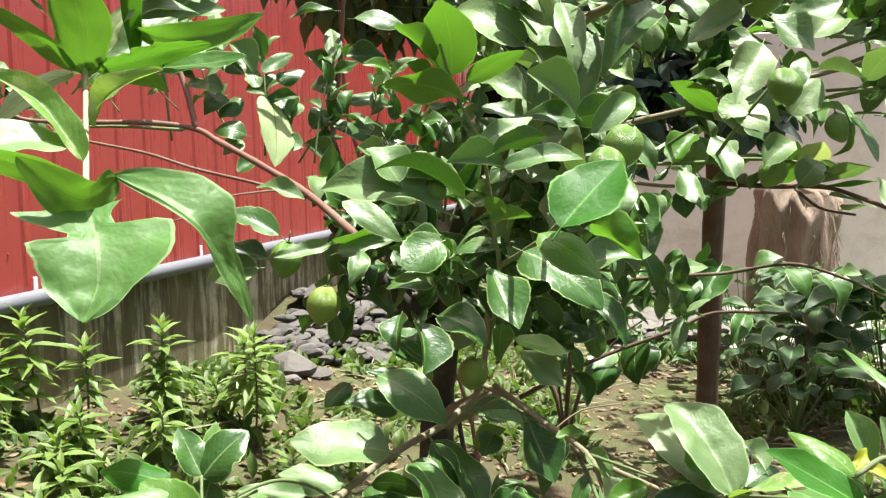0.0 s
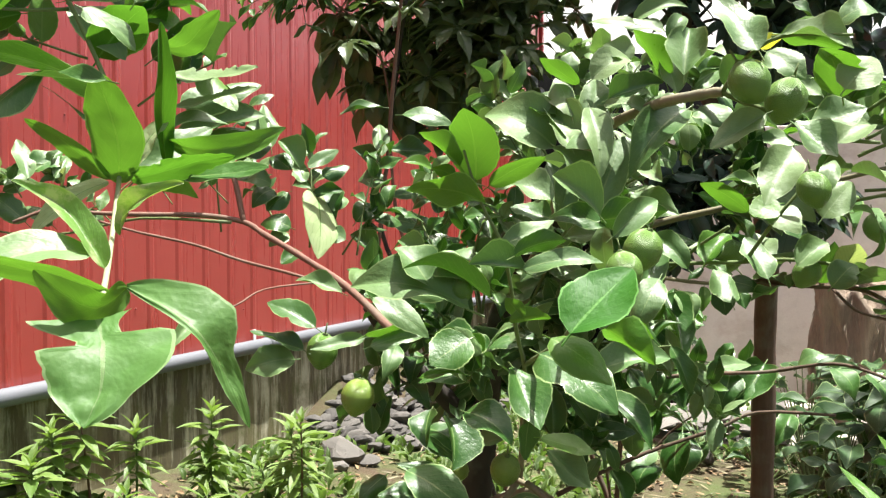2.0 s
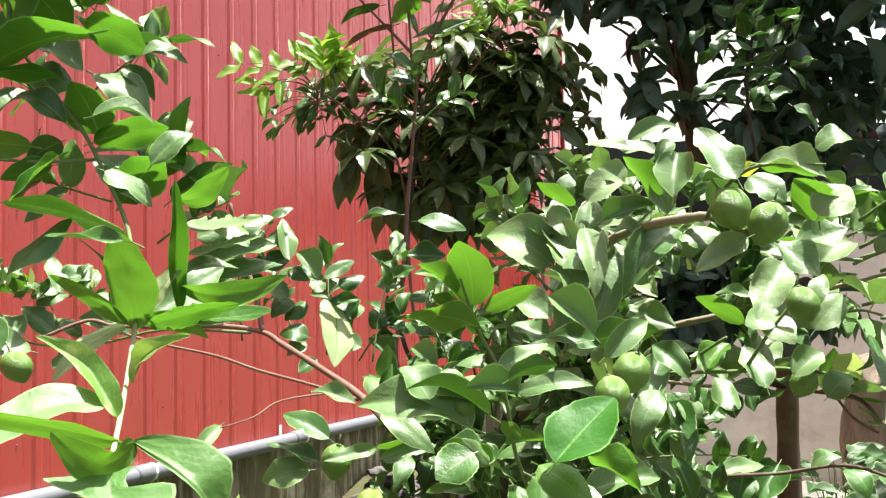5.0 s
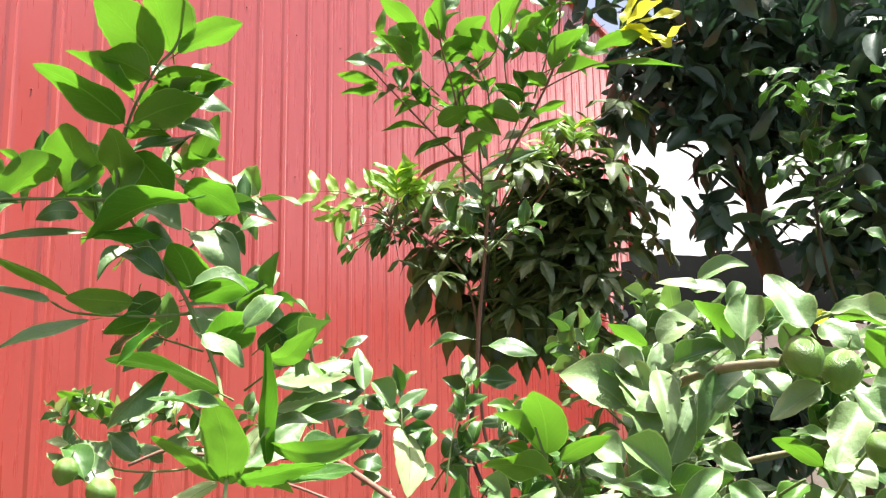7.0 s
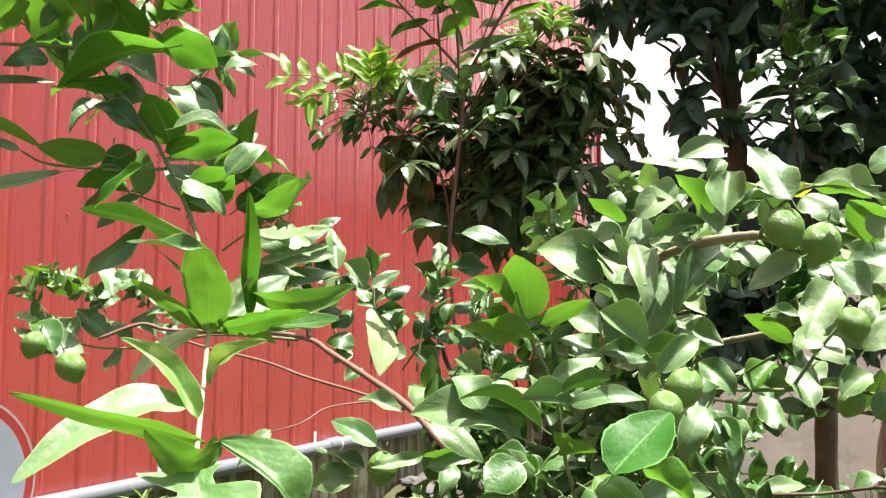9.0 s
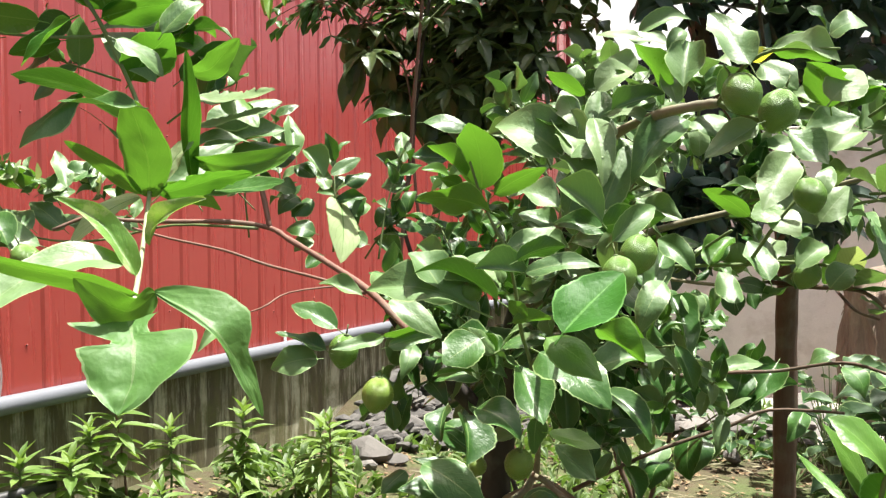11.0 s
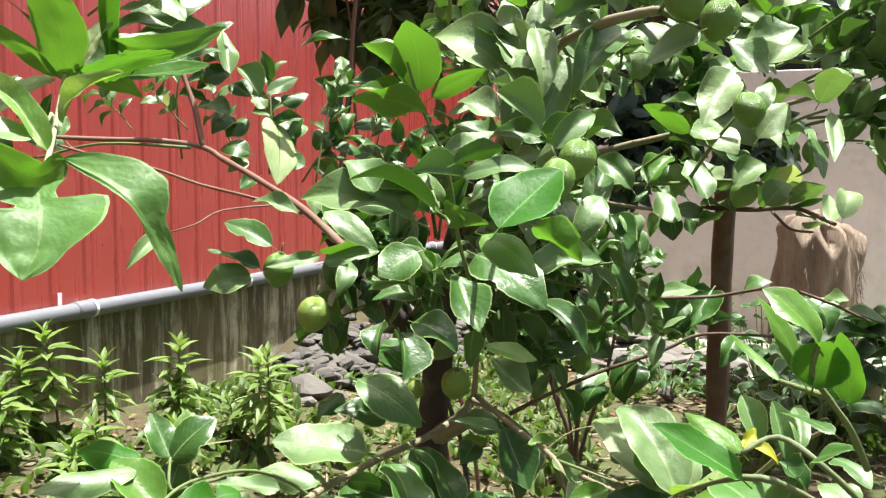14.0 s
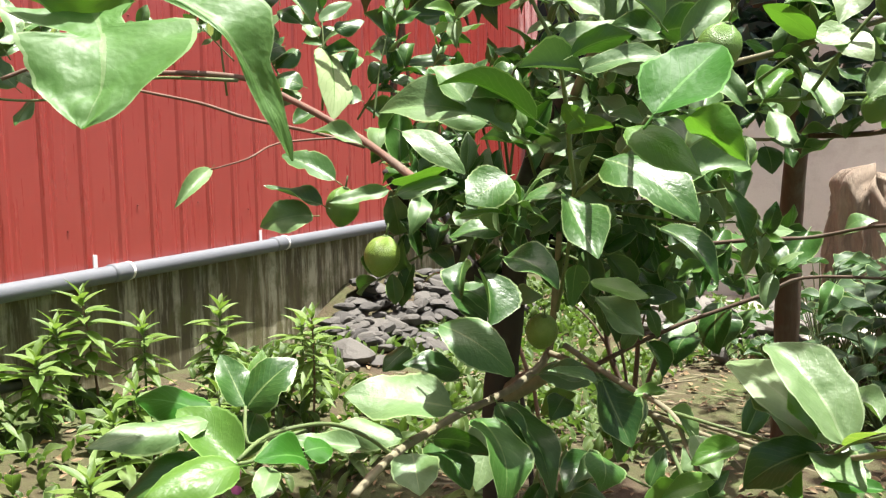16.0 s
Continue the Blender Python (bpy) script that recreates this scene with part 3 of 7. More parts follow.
def build_back():
    bm = bmesh.new()
    box(bm, (-1.9, 8.3, -0.2), (4.4, 8.5, 2.3), 0.012)
    solid("wall_north", mesh_of(bm, "wall_north", M_GREY, smooth=False), "unseen pale grey rendered wall added to block low sky light, weathered", "wall", "structure")
    # unseen wall, added to keep low sky light off the lower red sheet
    bm = bmesh.new()
    box(bm, (4.2, -4.0, -0.2), (4.4, 8.297, 3.0), 0.012)
    solid("wall_east", mesh_of(bm, "wall_east", M_GREY, smooth=False), "unseen pale grey rendered wall added to block low sky light", "wall", "structure")
    # white neighbouring house, far behind the trees
    house = thing("house", (-2.5, 24, 0), "white neighbouring house with pale sheet roof", "house")
    bm = box(bmesh.new(), (-9, 22, 0), (4, 30, 3.3), 0.02)
    part("house_wall", mesh_of(bm, "house_wall", M_WHITE, smooth=False), house)
    bm = bmesh.new()
    a = [bm.verts.new(p) for p in ((-12.6, 20.4, 3.2), (6.6, 20.4, 3.2), (6.6, 28, 13.0), (-12.6, 28, 13.0), (-12.6, 36, 3.2), (6.6, 36, 3.2))]
    bm.faces.new((a[0], a[1], a[2], a[3]))
    bm.faces.new((a[3], a[2], a[5], a[4]))
    made = bmesh.ops.solidify(bm, geom=bm.faces[:], thickness=0.12)
    part("roof", mesh_of(bm, "roof", M_ROOF, smooth=False), house)


def build_yard():
    """Concrete strip before the garden wall, laid in bays; widened to bounce light onto it."""
    yard = thing("pavement", (0, 7.4, 0), "pale worn concrete strip before the garden wall", "pavement", kind="structure")
    for i in range(5):
        bm = box(bmesh.new(), (-1.2 + i * 1.02, 6.3, -0.08), (-1.2 + i * 1.02 + 1.006, 8.297, 0.032), 0.008)
        part("slab", mesh_of(bm, "slab", M_SLAB, smooth=False), yard)


build_ground()
build_yard()
build_shed()
build_pipe()
build_back()


# ---- citrus ----
lemon = thing("lemon_tree", (-0.86, 2.3, 0.0), "leafy lemon tree bearing green unripe lemons", "tree")
# trunk and inner limbs in near-black bark: crown shade put into the colour
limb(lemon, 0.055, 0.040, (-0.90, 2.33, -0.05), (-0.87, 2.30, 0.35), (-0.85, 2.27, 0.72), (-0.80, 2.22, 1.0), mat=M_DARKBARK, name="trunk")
limb(lemon, 0.034, 0.012, (-0.85, 2.27, 0.70), (-0.72, 2.20, 0.78), (-0.64, 2.14, 0.83), mat=M_BARK)
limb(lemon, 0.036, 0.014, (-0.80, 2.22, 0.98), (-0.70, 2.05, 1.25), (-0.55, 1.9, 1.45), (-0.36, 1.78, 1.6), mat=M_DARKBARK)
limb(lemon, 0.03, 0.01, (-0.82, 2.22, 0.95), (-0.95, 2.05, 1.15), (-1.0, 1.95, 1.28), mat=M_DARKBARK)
limb(lemon, 0.011, 0.004, (-0.70, 2.05, 1.25), (-0.45, 2.14, 1.44), (-0.15, 2.12, 1.52), (0.2, 2.0, 1.60), mat=M_BARK)
leaf(lemon, "g", (-1.219, 1.882, 1.664), (-1.274, 1.934, 1.780), 0.053, (0.61, -0.57, 0.55))
leaf(lemon, "g", (-1.244, 1.900, 1.682), (-1.296, 1.887, 1.721), 0.071, (0.62, -0.23, 0.75))
leaf(lemon, "m", (-1.248, 1.920, 1.671), (-1.294, 1.874, 1.647), 0.064, (0.44, -0.71, 0.54))
leaf(lemon, "g", (-1.174, 1.938, 1.613), (-1.241, 1.948, 1.687), 0.060, (0.61, -0.49, 0.62))
leaf(lemon, "g", (-1.160, 1.951, 1.618), (-1.115, 2.027, 1.666), 0.035, (0.54, -0.65, 0.54))
leaf(lemon, "m", (-1.196, 1.933, 1.612), (-1.257, 1.931, 1.652), 0.060, (0.45, -0.60, 0.66))
leaf(lemon, "m", (-1.137, 1.980, 1.598), (-1.089, 2.034, 1.622), 0.046, (0.45, -0.67, 0.59))
leaf(lemon, "g", (-1.170, 1.957, 1.584), (-1.209, 1.962, 1.616), 0.041, (0.47, -0.58, 0.67))
leaf(lemon, "g", (-1.245, 1.917, 1.578), (-1.296, 1.892, 1.593), 0.051, (0.49, -0.63, 0.60))
leaf(lemon, "m", (-1.252, 1.940, 1.565), (-1.277, 1.882, 1.526), 0.060, (0.39, -0.62, 0.68))
leaf(lemon, "m", (-1.219, 1.954, 1.558), (-1.253, 1.908, 1.512), 0.053, (0.27, -0.78, 0.57))
leaf(lemon, "m", (-1.178, 1.903, 1.470), (-1.248, 1.874, 1.486), 0.059, (0.41, -0.67, 0.61))
leaf(lemon, "g", (-1.195, 1.913, 1.457), (-1.221, 1.871, 1.428), 0.045, (0.56, -0.68, 0.47))
leaf(lemon, "m", (-1.145, 1.887, 1.415), (-1.169, 1.843, 1.387), 0.051, (0.35, -0.63, 0.69))
leaf(lemon, "g", (-1.143, 2.030, 1.513), (-1.129, 2.083, 1.554), 0.044, (0.69, -0.55, 0.47))
leaf(lemon, "m", (-1.145, 2.078, 1.561), (-1.134, 2.027, 1.496), 0.061, (-0.05, -0.79, 0.62))
leaf(lemon, "g", (-1.093, 2.016, 1.440), (-1.140, 2.006, 1.456), 0.050, (0.34, -0.74, 0.58))
leaf(lemon, "m", (-1.111, 2.103, 1.484), (-1.077, 2.175, 1.533), 0.074, (0.32, -0.63, 0.71))
leaf(lemon, "F", (-0.219, 0.968, 1.356), (-0.169, 1.052, 1.423), 0.078, (0.11, -0.66, 0.75))
leaf(lemon, "y", (-0.253, 1.008, 1.345), (-0.178, 0.991, 1.298), 0.049, (0.31, -0.62, 0.72))
leaf(lemon, "g", (-0.246, 1.167, 1.282), (-0.154, 1.213, 1.304), 0.059, (0.13, -0.63, 0.76))
leaf(lemon, "y", (-0.196, 1.034, 1.356), (-0.148, 1.078, 1.313), 0.041, (-0.21, 0.79, 0.58))
leaf(lemon, "y", (-0.196, 1.067, 1.363), (-0.152, 1.088, 1.339), 0.024, (-0.02, 0.77, 0.64))
leaf(lemon, "m", (-0.296, 1.102, 1.313), (-0.193, 1.080, 1.248), 0.078, (0.33, -0.60, 0.73))
leaf(lemon, "y", (-0.342, 1.173, 1.349), (-0.361, 1.160, 1.378), 0.027, (-0.02, 0.92, 0.40))
leaf(lemon, "y", (-0.358, 1.161, 1.345), (-0.307, 1.185, 1.351), 0.025, (-0.41, 0.71, 0.57))
leaf(lemon, "g", (-0.342, 1.171, 1.415), (-0.241, 1.205, 1.429), 0.034, (0.19, -0.80, 0.57))
leaf(lemon, "m", (-0.354, 1.169, 1.432), (-0.286, 1.186, 1.455), 0.033, (-0.38, 0.72, 0.59))
leaf(lemon, "g", (-0.380, 1.191, 1.444), (-0.321, 1.248, 1.480), 0.033, (0.38, -0.74, 0.55))
leaf(lemon, "g", (-0.344, 1.195, 1.409), (-0.415, 1.158, 1.421), 0.041, (0.41, -0.58, 0.71))
leaf(lemon, "y", (-0.400, 1.187, 1.504), (-0.497, 1.137, 1.522), 0.050, (-0.17, 0.61, 0.77))
leaf(lemon, "y", (-0.426, 1.215, 1.537), (-0.421, 1.159, 1.632), 0.082, (0.11, 0.86, 0.51))
leaf(lemon, "y", (-0.445, 1.203, 1.557), (-0.478, 1.138, 1.603), 0.035, (0.01, 0.57, 0.82))
leaf(lemon, "y", (-0.444, 1.189, 1.540), (-0.472, 1.166, 1.553), 0.024, (-0.30, 0.72, 0.62))
leaf(lemon, "y", (-0.403, 1.208, 1.529), (-0.320, 1.207, 1.566), 0.039, (-0.31, 0.63, 0.71))
leaf(lemon, "g", (-0.532, 1.289, 1.381), (-0.591, 1.294, 1.443), 0.069, (0.61, -0.49, 0.62))
leaf(lemon, "m", (-0.445, 1.321, 1.363), (-0.550, 1.231, 1.422), 0.057, (-0.01, 0.56, 0.83))
leaf(lemon, "g", (-0.539, 1.324, 1.430), (-0.473, 1.311, 1.389), 0.063, (0.38, -0.49, 0.78))
leaf(lemon, "g", (-0.476, 1.313, 1.345), (-0.655, 1.260, 1.385), 0.082, (0.33, -0.48, 0.82))
leaf(lemon, "g", (-0.533, 1.360, 1.362), (-0.641, 1.305, 1.384), 0.052, (0.43, -0.55, 0.72))
leaf(lemon, "g", (-0.671, 1.366, 1.354), (-0.571, 1.373, 1.292), 0.045, (0.48, -0.51, 0.71))
leaf(lemon, "g", (-0.899, 1.660, 1.336), (-0.994, 1.632, 1.365), 0.043, (0.39, -0.54, 0.74))
leaf(lemon, "B", (-0.911, 1.575, 1.273), (-1.020, 1.568, 1.320), 0.060, (0.36, -0.58, 0.73))
leaf(lemon, "m", (-0.932, 1.563, 1.229), (-1.044, 1.541, 1.269), 0.051, (0.38, -0.38, 0.85))
leaf(lemon, "g", (-0.960, 1.575, 1.207), (-1.031, 1.506, 1.193), 0.064, (0.52, -0.65, 0.55))
leaf(lemon, "g", (-0.819, 1.610, 1.253), (-0.902, 1.537, 1.236), 0.032, (0.52, -0.70, 0.49))
leaf(lemon, "g", (-0.752, 1.506, 1.251), (-0.672, 1.584, 1.269), 0.039, (0.43, -0.60, 0.67))
leaf(lemon, "y", (-0.768, 1.514, 1.270), (-0.676, 1.567, 1.294), 0.046, (-0.46, 0.44, 0.77))
leaf(lemon, "g", (-0.776, 1.660, 1.240), (-0.763, 1.583, 1.179), 0.041, (0.63, -0.42, 0.65))
leaf(lemon, "m", (-0.524, 1.430, 1.284), (-0.571, 1.374, 1.245), 0.085, (0.21, -0.68, 0.71))
leaf(lemon, "y", (-0.523, 1.406, 1.228), (-0.594, 1.380, 1.221), 0.028, (0.06, -0.41, 0.91))
leaf(lemon, "m", (-0.395, 1.284, 1.265), (-0.334, 1.228, 1.192), 0.062, (0.53, -0.40, 0.75))
leaf(lemon, "m", (-0.295, 1.413, 1.211), (-0.205, 1.369, 1.148), 0.047, (0.30, -0.53, 0.80))
leaf(lemon, "m", (-0.528, 1.423, 1.162), (-0.439, 1.404, 1.122), 0.071, (0.25, -0.54, 0.80))
leaf(lemon, "m", (-0.643, 1.537, 1.137), (-0.627, 1.475, 1.084), 0.052, (-0.21, -0.66, 0.72))
leaf(lemon, "m", (-0.634, 1.594, 1.111), (-0.600, 1.532, 1.029), 0.093, (0.78, -0.30, 0.55))
leaf(lemon, "m", (-0.419, 1.429, 1.154), (-0.428, 1.439, 1.086), 0.040, (-0.75, 0.63, 0.20))
leaf(lemon, "y", (-0.403, 1.444, 1.126), (-0.316, 1.467, 1.106), 0.042, (0.32, -0.46, 0.83))
leaf(lemon, "g", (-0.402, 1.474, 1.098), (-0.324, 1.459, 1.049), 0.050, (0.34, -0.60, 0.72))
leaf(lemon, "m", (-0.653, 1.452, 1.044), (-0.522, 1.446, 0.975), 0.078, (0.39, -0.48, 0.79))
leaf(lemon, "g", (-0.631, 1.446, 0.910), (-0.795, 1.384, 0.932), 0.117, (0.27, -0.40, 0.88))
leaf(lemon, "g", (-0.678, 1.359, 0.881), (-0.779, 1.314, 0.899), 0.056, (0.36, -0.51, 0.78))
leaf(lemon, "g", (-0.684, 1.235, 0.904), (-0.784, 1.195, 0.917), 0.040, (0.29, -0.43, 0.86))
leaf(lemon, "g", (-0.633, 1.300, 0.880), (-0.594, 1.240, 0.845), 0.070, (0.16, -0.41, 0.90))
leaf(lemon, "m", (-0.574, 1.414, 0.908), (-0.489, 1.324, 0.810), 0.097, (0.62, -0.23, 0.75))
leaf(lemon, "m", (-0.649, 1.400, 0.866), (-0.569, 1.365, 0.809), 0.075, (0.47, -0.29, 0.83))
leaf(lemon, "m", (-0.631, 1.365, 0.882), (-0.546, 1.401, 0.861), 0.043, (-0.32, 0.91, 0.25))
leaf(lemon, "m", (-0.637, 1.678, 0.857), (-0.489, 1.562, 0.745), 0.083, (0.45, -0.25, 0.86))
leaf(lemon, "m", (-0.484, 1.748, 0.908), (-0.388, 1.626, 0.807), 0.115, (0.50, -0.28, 0.82))
leaf(lemon, "g", (-0.644, 1.942, 0.848), (-0.540, 1.978, 0.830), 0.062, (0.31, -0.49, 0.82))
leaf(lemon, "m", (-0.401, 1.494, 0.844), (-0.383, 1.448, 0.807), 0.078, (0.70, -0.27, 0.66))
leaf(lemon, "m", (-0.325, 2.305, 0.946), (-0.315, 2.218, 0.859), 0.096, (-0.45, -0.65, 0.61))
leaf(lemon, "m", (-0.381, 2.276, 0.887), (-0.408, 2.198, 0.839), 0.089, (-0.11, -0.49, 0.86))
leaf(lemon, "g", (-0.249, 1.645, 1.378), (-0.280, 1.573, 1.290), 0.055, (0.27, -0.79, 0.55))
leaf(lemon, "m", (-0.279, 1.860, 1.335), (-0.226, 1.766, 1.221), 0.057, (0.57, -0.48, 0.66))
leaf(lemon, "m", (-0.305, 2.552, 1.094), (-0.235, 2.448, 0.986), 0.134, (0.44, -0.49, 0.76))
leaf(lemon, "m", (-0.166, 2.567, 1.098), (-0.223, 2.455, 0.992), 0.127, (-0.23, -0.61, 0.76))
leaf(lemon, "m", (-0.379, 2.531, 1.092), (-0.339, 2.439, 0.993), 0.088, (0.59, -0.45, 0.66))
leaf(lemon, "m", (-0.453, 2.506, 1.091), (-0.369, 2.447, 1.019), 0.077, (0.30, -0.53, 0.79))
leaf(lemon, "m", (-0.473, 2.465, 0.968), (-0.397, 2.444, 0.923), 0.096, (0.28, -0.59, 0.76))
leaf(lemon, "g", (-0.251, 1.304, 1.457), (-0.196, 1.359, 1.514), 0.039, (0.44, -0.82, 0.37))
leaf(lemon, "m", (-0.293, 1.394, 1.480), (-0.196, 1.422, 1.498), 0.060, (-0.33, 0.77, 0.55))
leaf(lemon, "g", (-0.287, 1.374, 1.487), (-0.367, 1.392, 1.551), 0.055, (0.34, -0.70, 0.63))
leaf(lemon, "m", (-0.286, 1.399, 1.471), (-0.366, 1.372, 1.490), 0.040, (0.39, -0.75, 0.54))
leaf(lemon, "s", (-0.385, 1.454, 1.513), (-0.460, 1.457, 1.546), 0.063, (0.28, -0.64, 0.71))
leaf(lemon, "g", (-0.390, 1.459, 1.485), (-0.459, 1.456, 1.507), 0.058, (0.26, -0.64, 0.72))
leaf(lemon, "g", (-0.412, 1.554, 1.607), (-0.539, 1.547, 1.683), 0.102, (0.36, -0.76, 0.54))
leaf(lemon, "s", (-0.373, 1.537, 1.599), (-0.437, 1.574, 1.681), 0.057, (0.45, -0.63, 0.63))
leaf(lemon, "g", (-0.382, 1.547, 1.582), (-0.384, 1.494, 1.487), 0.051, (0.64, -0.68, 0.36))
leaf(lemon, "s", (-0.364, 1.550, 1.606), (-0.332, 1.595, 1.680), 0.061, (0.35, -0.86, 0.37))
leaf(lemon, "g", (-0.324, 1.506, 1.509), (-0.295, 1.575, 1.625), 0.059, (0.27, -0.86, 0.44))
leaf(lemon, "g", (-1.154, 1.531, 1.297), (-1.163, 1.437, 1.233), 0.032, (0.61, -0.48, 0.63))
leaf(lemon, "P", (-1.194, 2.039, 1.572), (-1.118, 1.925, 1.394), 0.110, (0.84, -0.22, 0.50))
leaf(lemon, "y", (-0.619, 0.861, 1.009), (-0.689, 0.858, 1.067), 0.058, (0.36, -0.45, 0.82))
leaf(lemon, "g", (-0.661, 0.869, 1.048), (-0.724, 0.761, 1.044), 0.042, (0.36, -0.45, 0.82))
leaf(lemon, "F", (-0.677, 0.894, 1.046), (-0.766, 0.877, 1.059), 0.043, (0.36, -0.45, 0.82))
leaf(lemon, "m", (-0.633, 0.876, 1.003), (-0.706, 0.785, 0.992), 0.053, (0.36, -0.45, 0.82))
leaf(lemon, "y", (-0.600, 0.837, 1.017), (-0.647, 0.747, 1.004), 0.052, (0.36, -0.45, 0.82))
leaf(lemon, "m", (-0.656, 0.927, 1.048), (-0.694, 0.938, 1.103), 0.043, (0.36, -0.45, 0.82))
leaf(lemon, "m", (-0.655, 0.927, 1.046), (-0.616, 0.973, 1.094), 0.059, (0.36, -0.45, 0.82))
leaf(lemon, "y", (-0.652, 0.941, 1.057), (-0.664, 0.974, 1.103), 0.025, (0.36, -0.45, 0.82))
leaf(lemon, "m", (-0.656, 0.947, 1.036), (-0.657, 0.919, 0.991), 0.046, (0.36, -0.45, 0.82))
leaf(lemon, "F", (-0.555, 0.891, 1.010), (-0.576, 0.828, 1.028), 0.040, (0.36, -0.45, 0.82))
leaf(lemon, "F", (-0.558, 0.891, 1.020), (-0.542, 0.920, 1.016), 0.036, (0.36, -0.45, 0.82))
leaf(lemon, "g", (-0.599, 0.891, 0.997), (-0.582, 0.841, 0.980), 0.027, (0.36, -0.45, 0.82))
limb(lemon, 0.0028, 0.0020, (-0.647, 1.034, 0.990), (-0.630, 0.934, 1.012), (-0.635, 0.899, 1.018), (-0.656, 0.927, 1.048))
limb(lemon, 0.0028, 0.0020, (-0.630, 0.934, 1.012), (-0.615, 0.885, 1.007), (-0.619, 0.861, 1.009))
limb(lemon, 0.0025, 0.0020, (-0.615, 0.885, 1.007), (-0.587, 0.887, 1.005), (-0.555, 0.892, 1.016))
leaf(lemon, "s", (-0.378, 1.541, 1.659), (-0.419, 1.582, 1.733), 0.051, (0.50, -0.60, 0.62))
leaf(lemon, "g", (-0.349, 1.545, 1.654), (-0.348, 1.608, 1.732), 0.051, (0.55, -0.65, 0.52))
leaf(lemon, "s", (-0.347, 1.556, 1.722), (-0.288, 1.601, 1.766), 0.061, (0.23, -0.82, 0.53))
leaf(lemon, "g", (-0.311, 1.527, 1.683), (-0.226, 1.560, 1.709), 0.043, (0.18, -0.86, 0.48))
leaf(lemon, "s", (-0.348, 1.544, 1.673), (-0.313, 1.479, 1.549), 0.052, (0.43, -0.74, 0.51))
leaf(lemon, "g", (-0.193, 1.582, 1.665), (-0.269, 1.488, 1.561), 0.071, (0.13, -0.78, 0.61))
leaf(lemon, "s", (-0.324, 1.546, 1.676), (-0.235, 1.540, 1.655), 0.039, (0.12, -0.69, 0.72))
leaf(lemon, "g", (-0.191, 1.547, 1.717), (-0.191, 1.600, 1.803), 0.067, (0.11, -0.85, 0.52))
leaf(lemon, "y", (-0.225, 1.575, 1.711), (-0.264, 1.508, 1.793), 0.047, (0.25, 0.69, 0.68))
leaf(lemon, "s", (-0.204, 1.556, 1.689), (-0.233, 1.590, 1.752), 0.048, (0.38, -0.73, 0.57))
leaf(lemon, "g", (-0.223, 1.578, 1.783), (-0.201, 1.609, 1.832), 0.031, (0.39, -0.85, 0.36))
leaf(lemon, "s", (-0.294, 1.606, 1.752), (-0.341, 1.606, 1.788), 0.058, (0.45, -0.70, 0.56))
leaf(lemon, "g", (-0.405, 1.596, 1.733), (-0.398, 1.615, 1.783), 0.038, (0.35, -0.89, 0.29))
leaf(lemon, "y", (-0.376, 1.580, 1.719), (-0.430, 1.527, 1.763), 0.037, (-0.04, 0.66, 0.75))
leaf(lemon, "y", (-0.406, 1.547, 1.665), (-0.467, 1.554, 1.688), 0.034, (0.14, -0.77, 0.62))
leaf(lemon, "s", (-0.367, 1.504, 1.602), (-0.409, 1.530, 1.659), 0.052, (0.48, -0.60, 0.63))
leaf(lemon, "g", (-0.316, 1.529, 1.615), (-0.374, 1.489, 1.604), 0.062, (0.28, -0.62, 0.73))
leaf(lemon, "s", (-0.399, 1.516, 1.607), (-0.341, 1.489, 1.540), 0.065, (0.55, -0.50, 0.67))
leaf(lemon, "g", (-0.062, 1.393, 1.721), (-0.131, 1.452, 1.822), 0.063, (0.21, -0.78, 0.59))
leaf(lemon, "Y", (-0.073, 1.438, 1.730), (-0.030, 1.428, 1.745), 0.020, (-0.10, 0.69, 0.72))
leaf(lemon, "s", (-0.034, 1.415, 1.745), (0.063, 1.400, 1.720), 0.054, (0.10, -0.63, 0.77))
leaf(lemon, "y", (-0.035, 1.421, 1.747), (0.049, 1.435, 1.725), 0.043, (0.03, 0.79, 0.61))
leaf(lemon, "y", (0.048, 1.417, 1.651), (0.026, 1.372, 1.720), 0.075, (0.33, 0.74, 0.59))
leaf(lemon, "g", (-0.128, 1.545, 1.695), (-0.080, 1.515, 1.736), 0.050, (-0.18, 0.68, 0.71))
leaf(lemon, "g", (-0.061, 1.514, 1.739), (-0.004, 1.501, 1.691), 0.055, (0.18, -0.87, 0.46))
leaf(lemon, "s", (-0.055, 1.430, 1.635), (-0.129, 1.387, 1.586), 0.049, (0.19, -0.86, 0.47))
leaf(lemon, "g", (-0.153, 1.467, 1.655), (-0.114, 1.457, 1.619), 0.070, (0.42, -0.65, 0.64))
leaf(lemon, "s", (-0.035, 1.731, 1.608), (-0.072, 1.639, 1.508), 0.070, (0.29, -0.76, 0.59))
leaf(lemon, "g", (-0.025, 1.512, 1.632), (0.043, 1.486, 1.576), 0.061, (0.37, -0.59, 0.72))
leaf(lemon, "s", (0.019, 1.669, 1.522), (0.034, 1.717, 1.588), 0.034, (0.10, -0.82, 0.56))
leaf(lemon, "y", (-0.109, 1.748, 1.495), (-0.188, 1.703, 1.547), 0.045, (0.00, 0.75, 0.66))
leaf(lemon, "g", (-0.087, 1.735, 1.542), (-0.158, 1.724, 1.553), 0.029, (0.22, -0.58, 0.79))
leaf(lemon, "y", (-0.059, 1.797, 1.511), (-0.110, 1.771, 1.495), 0.059, (0.16, -0.73, 0.67))
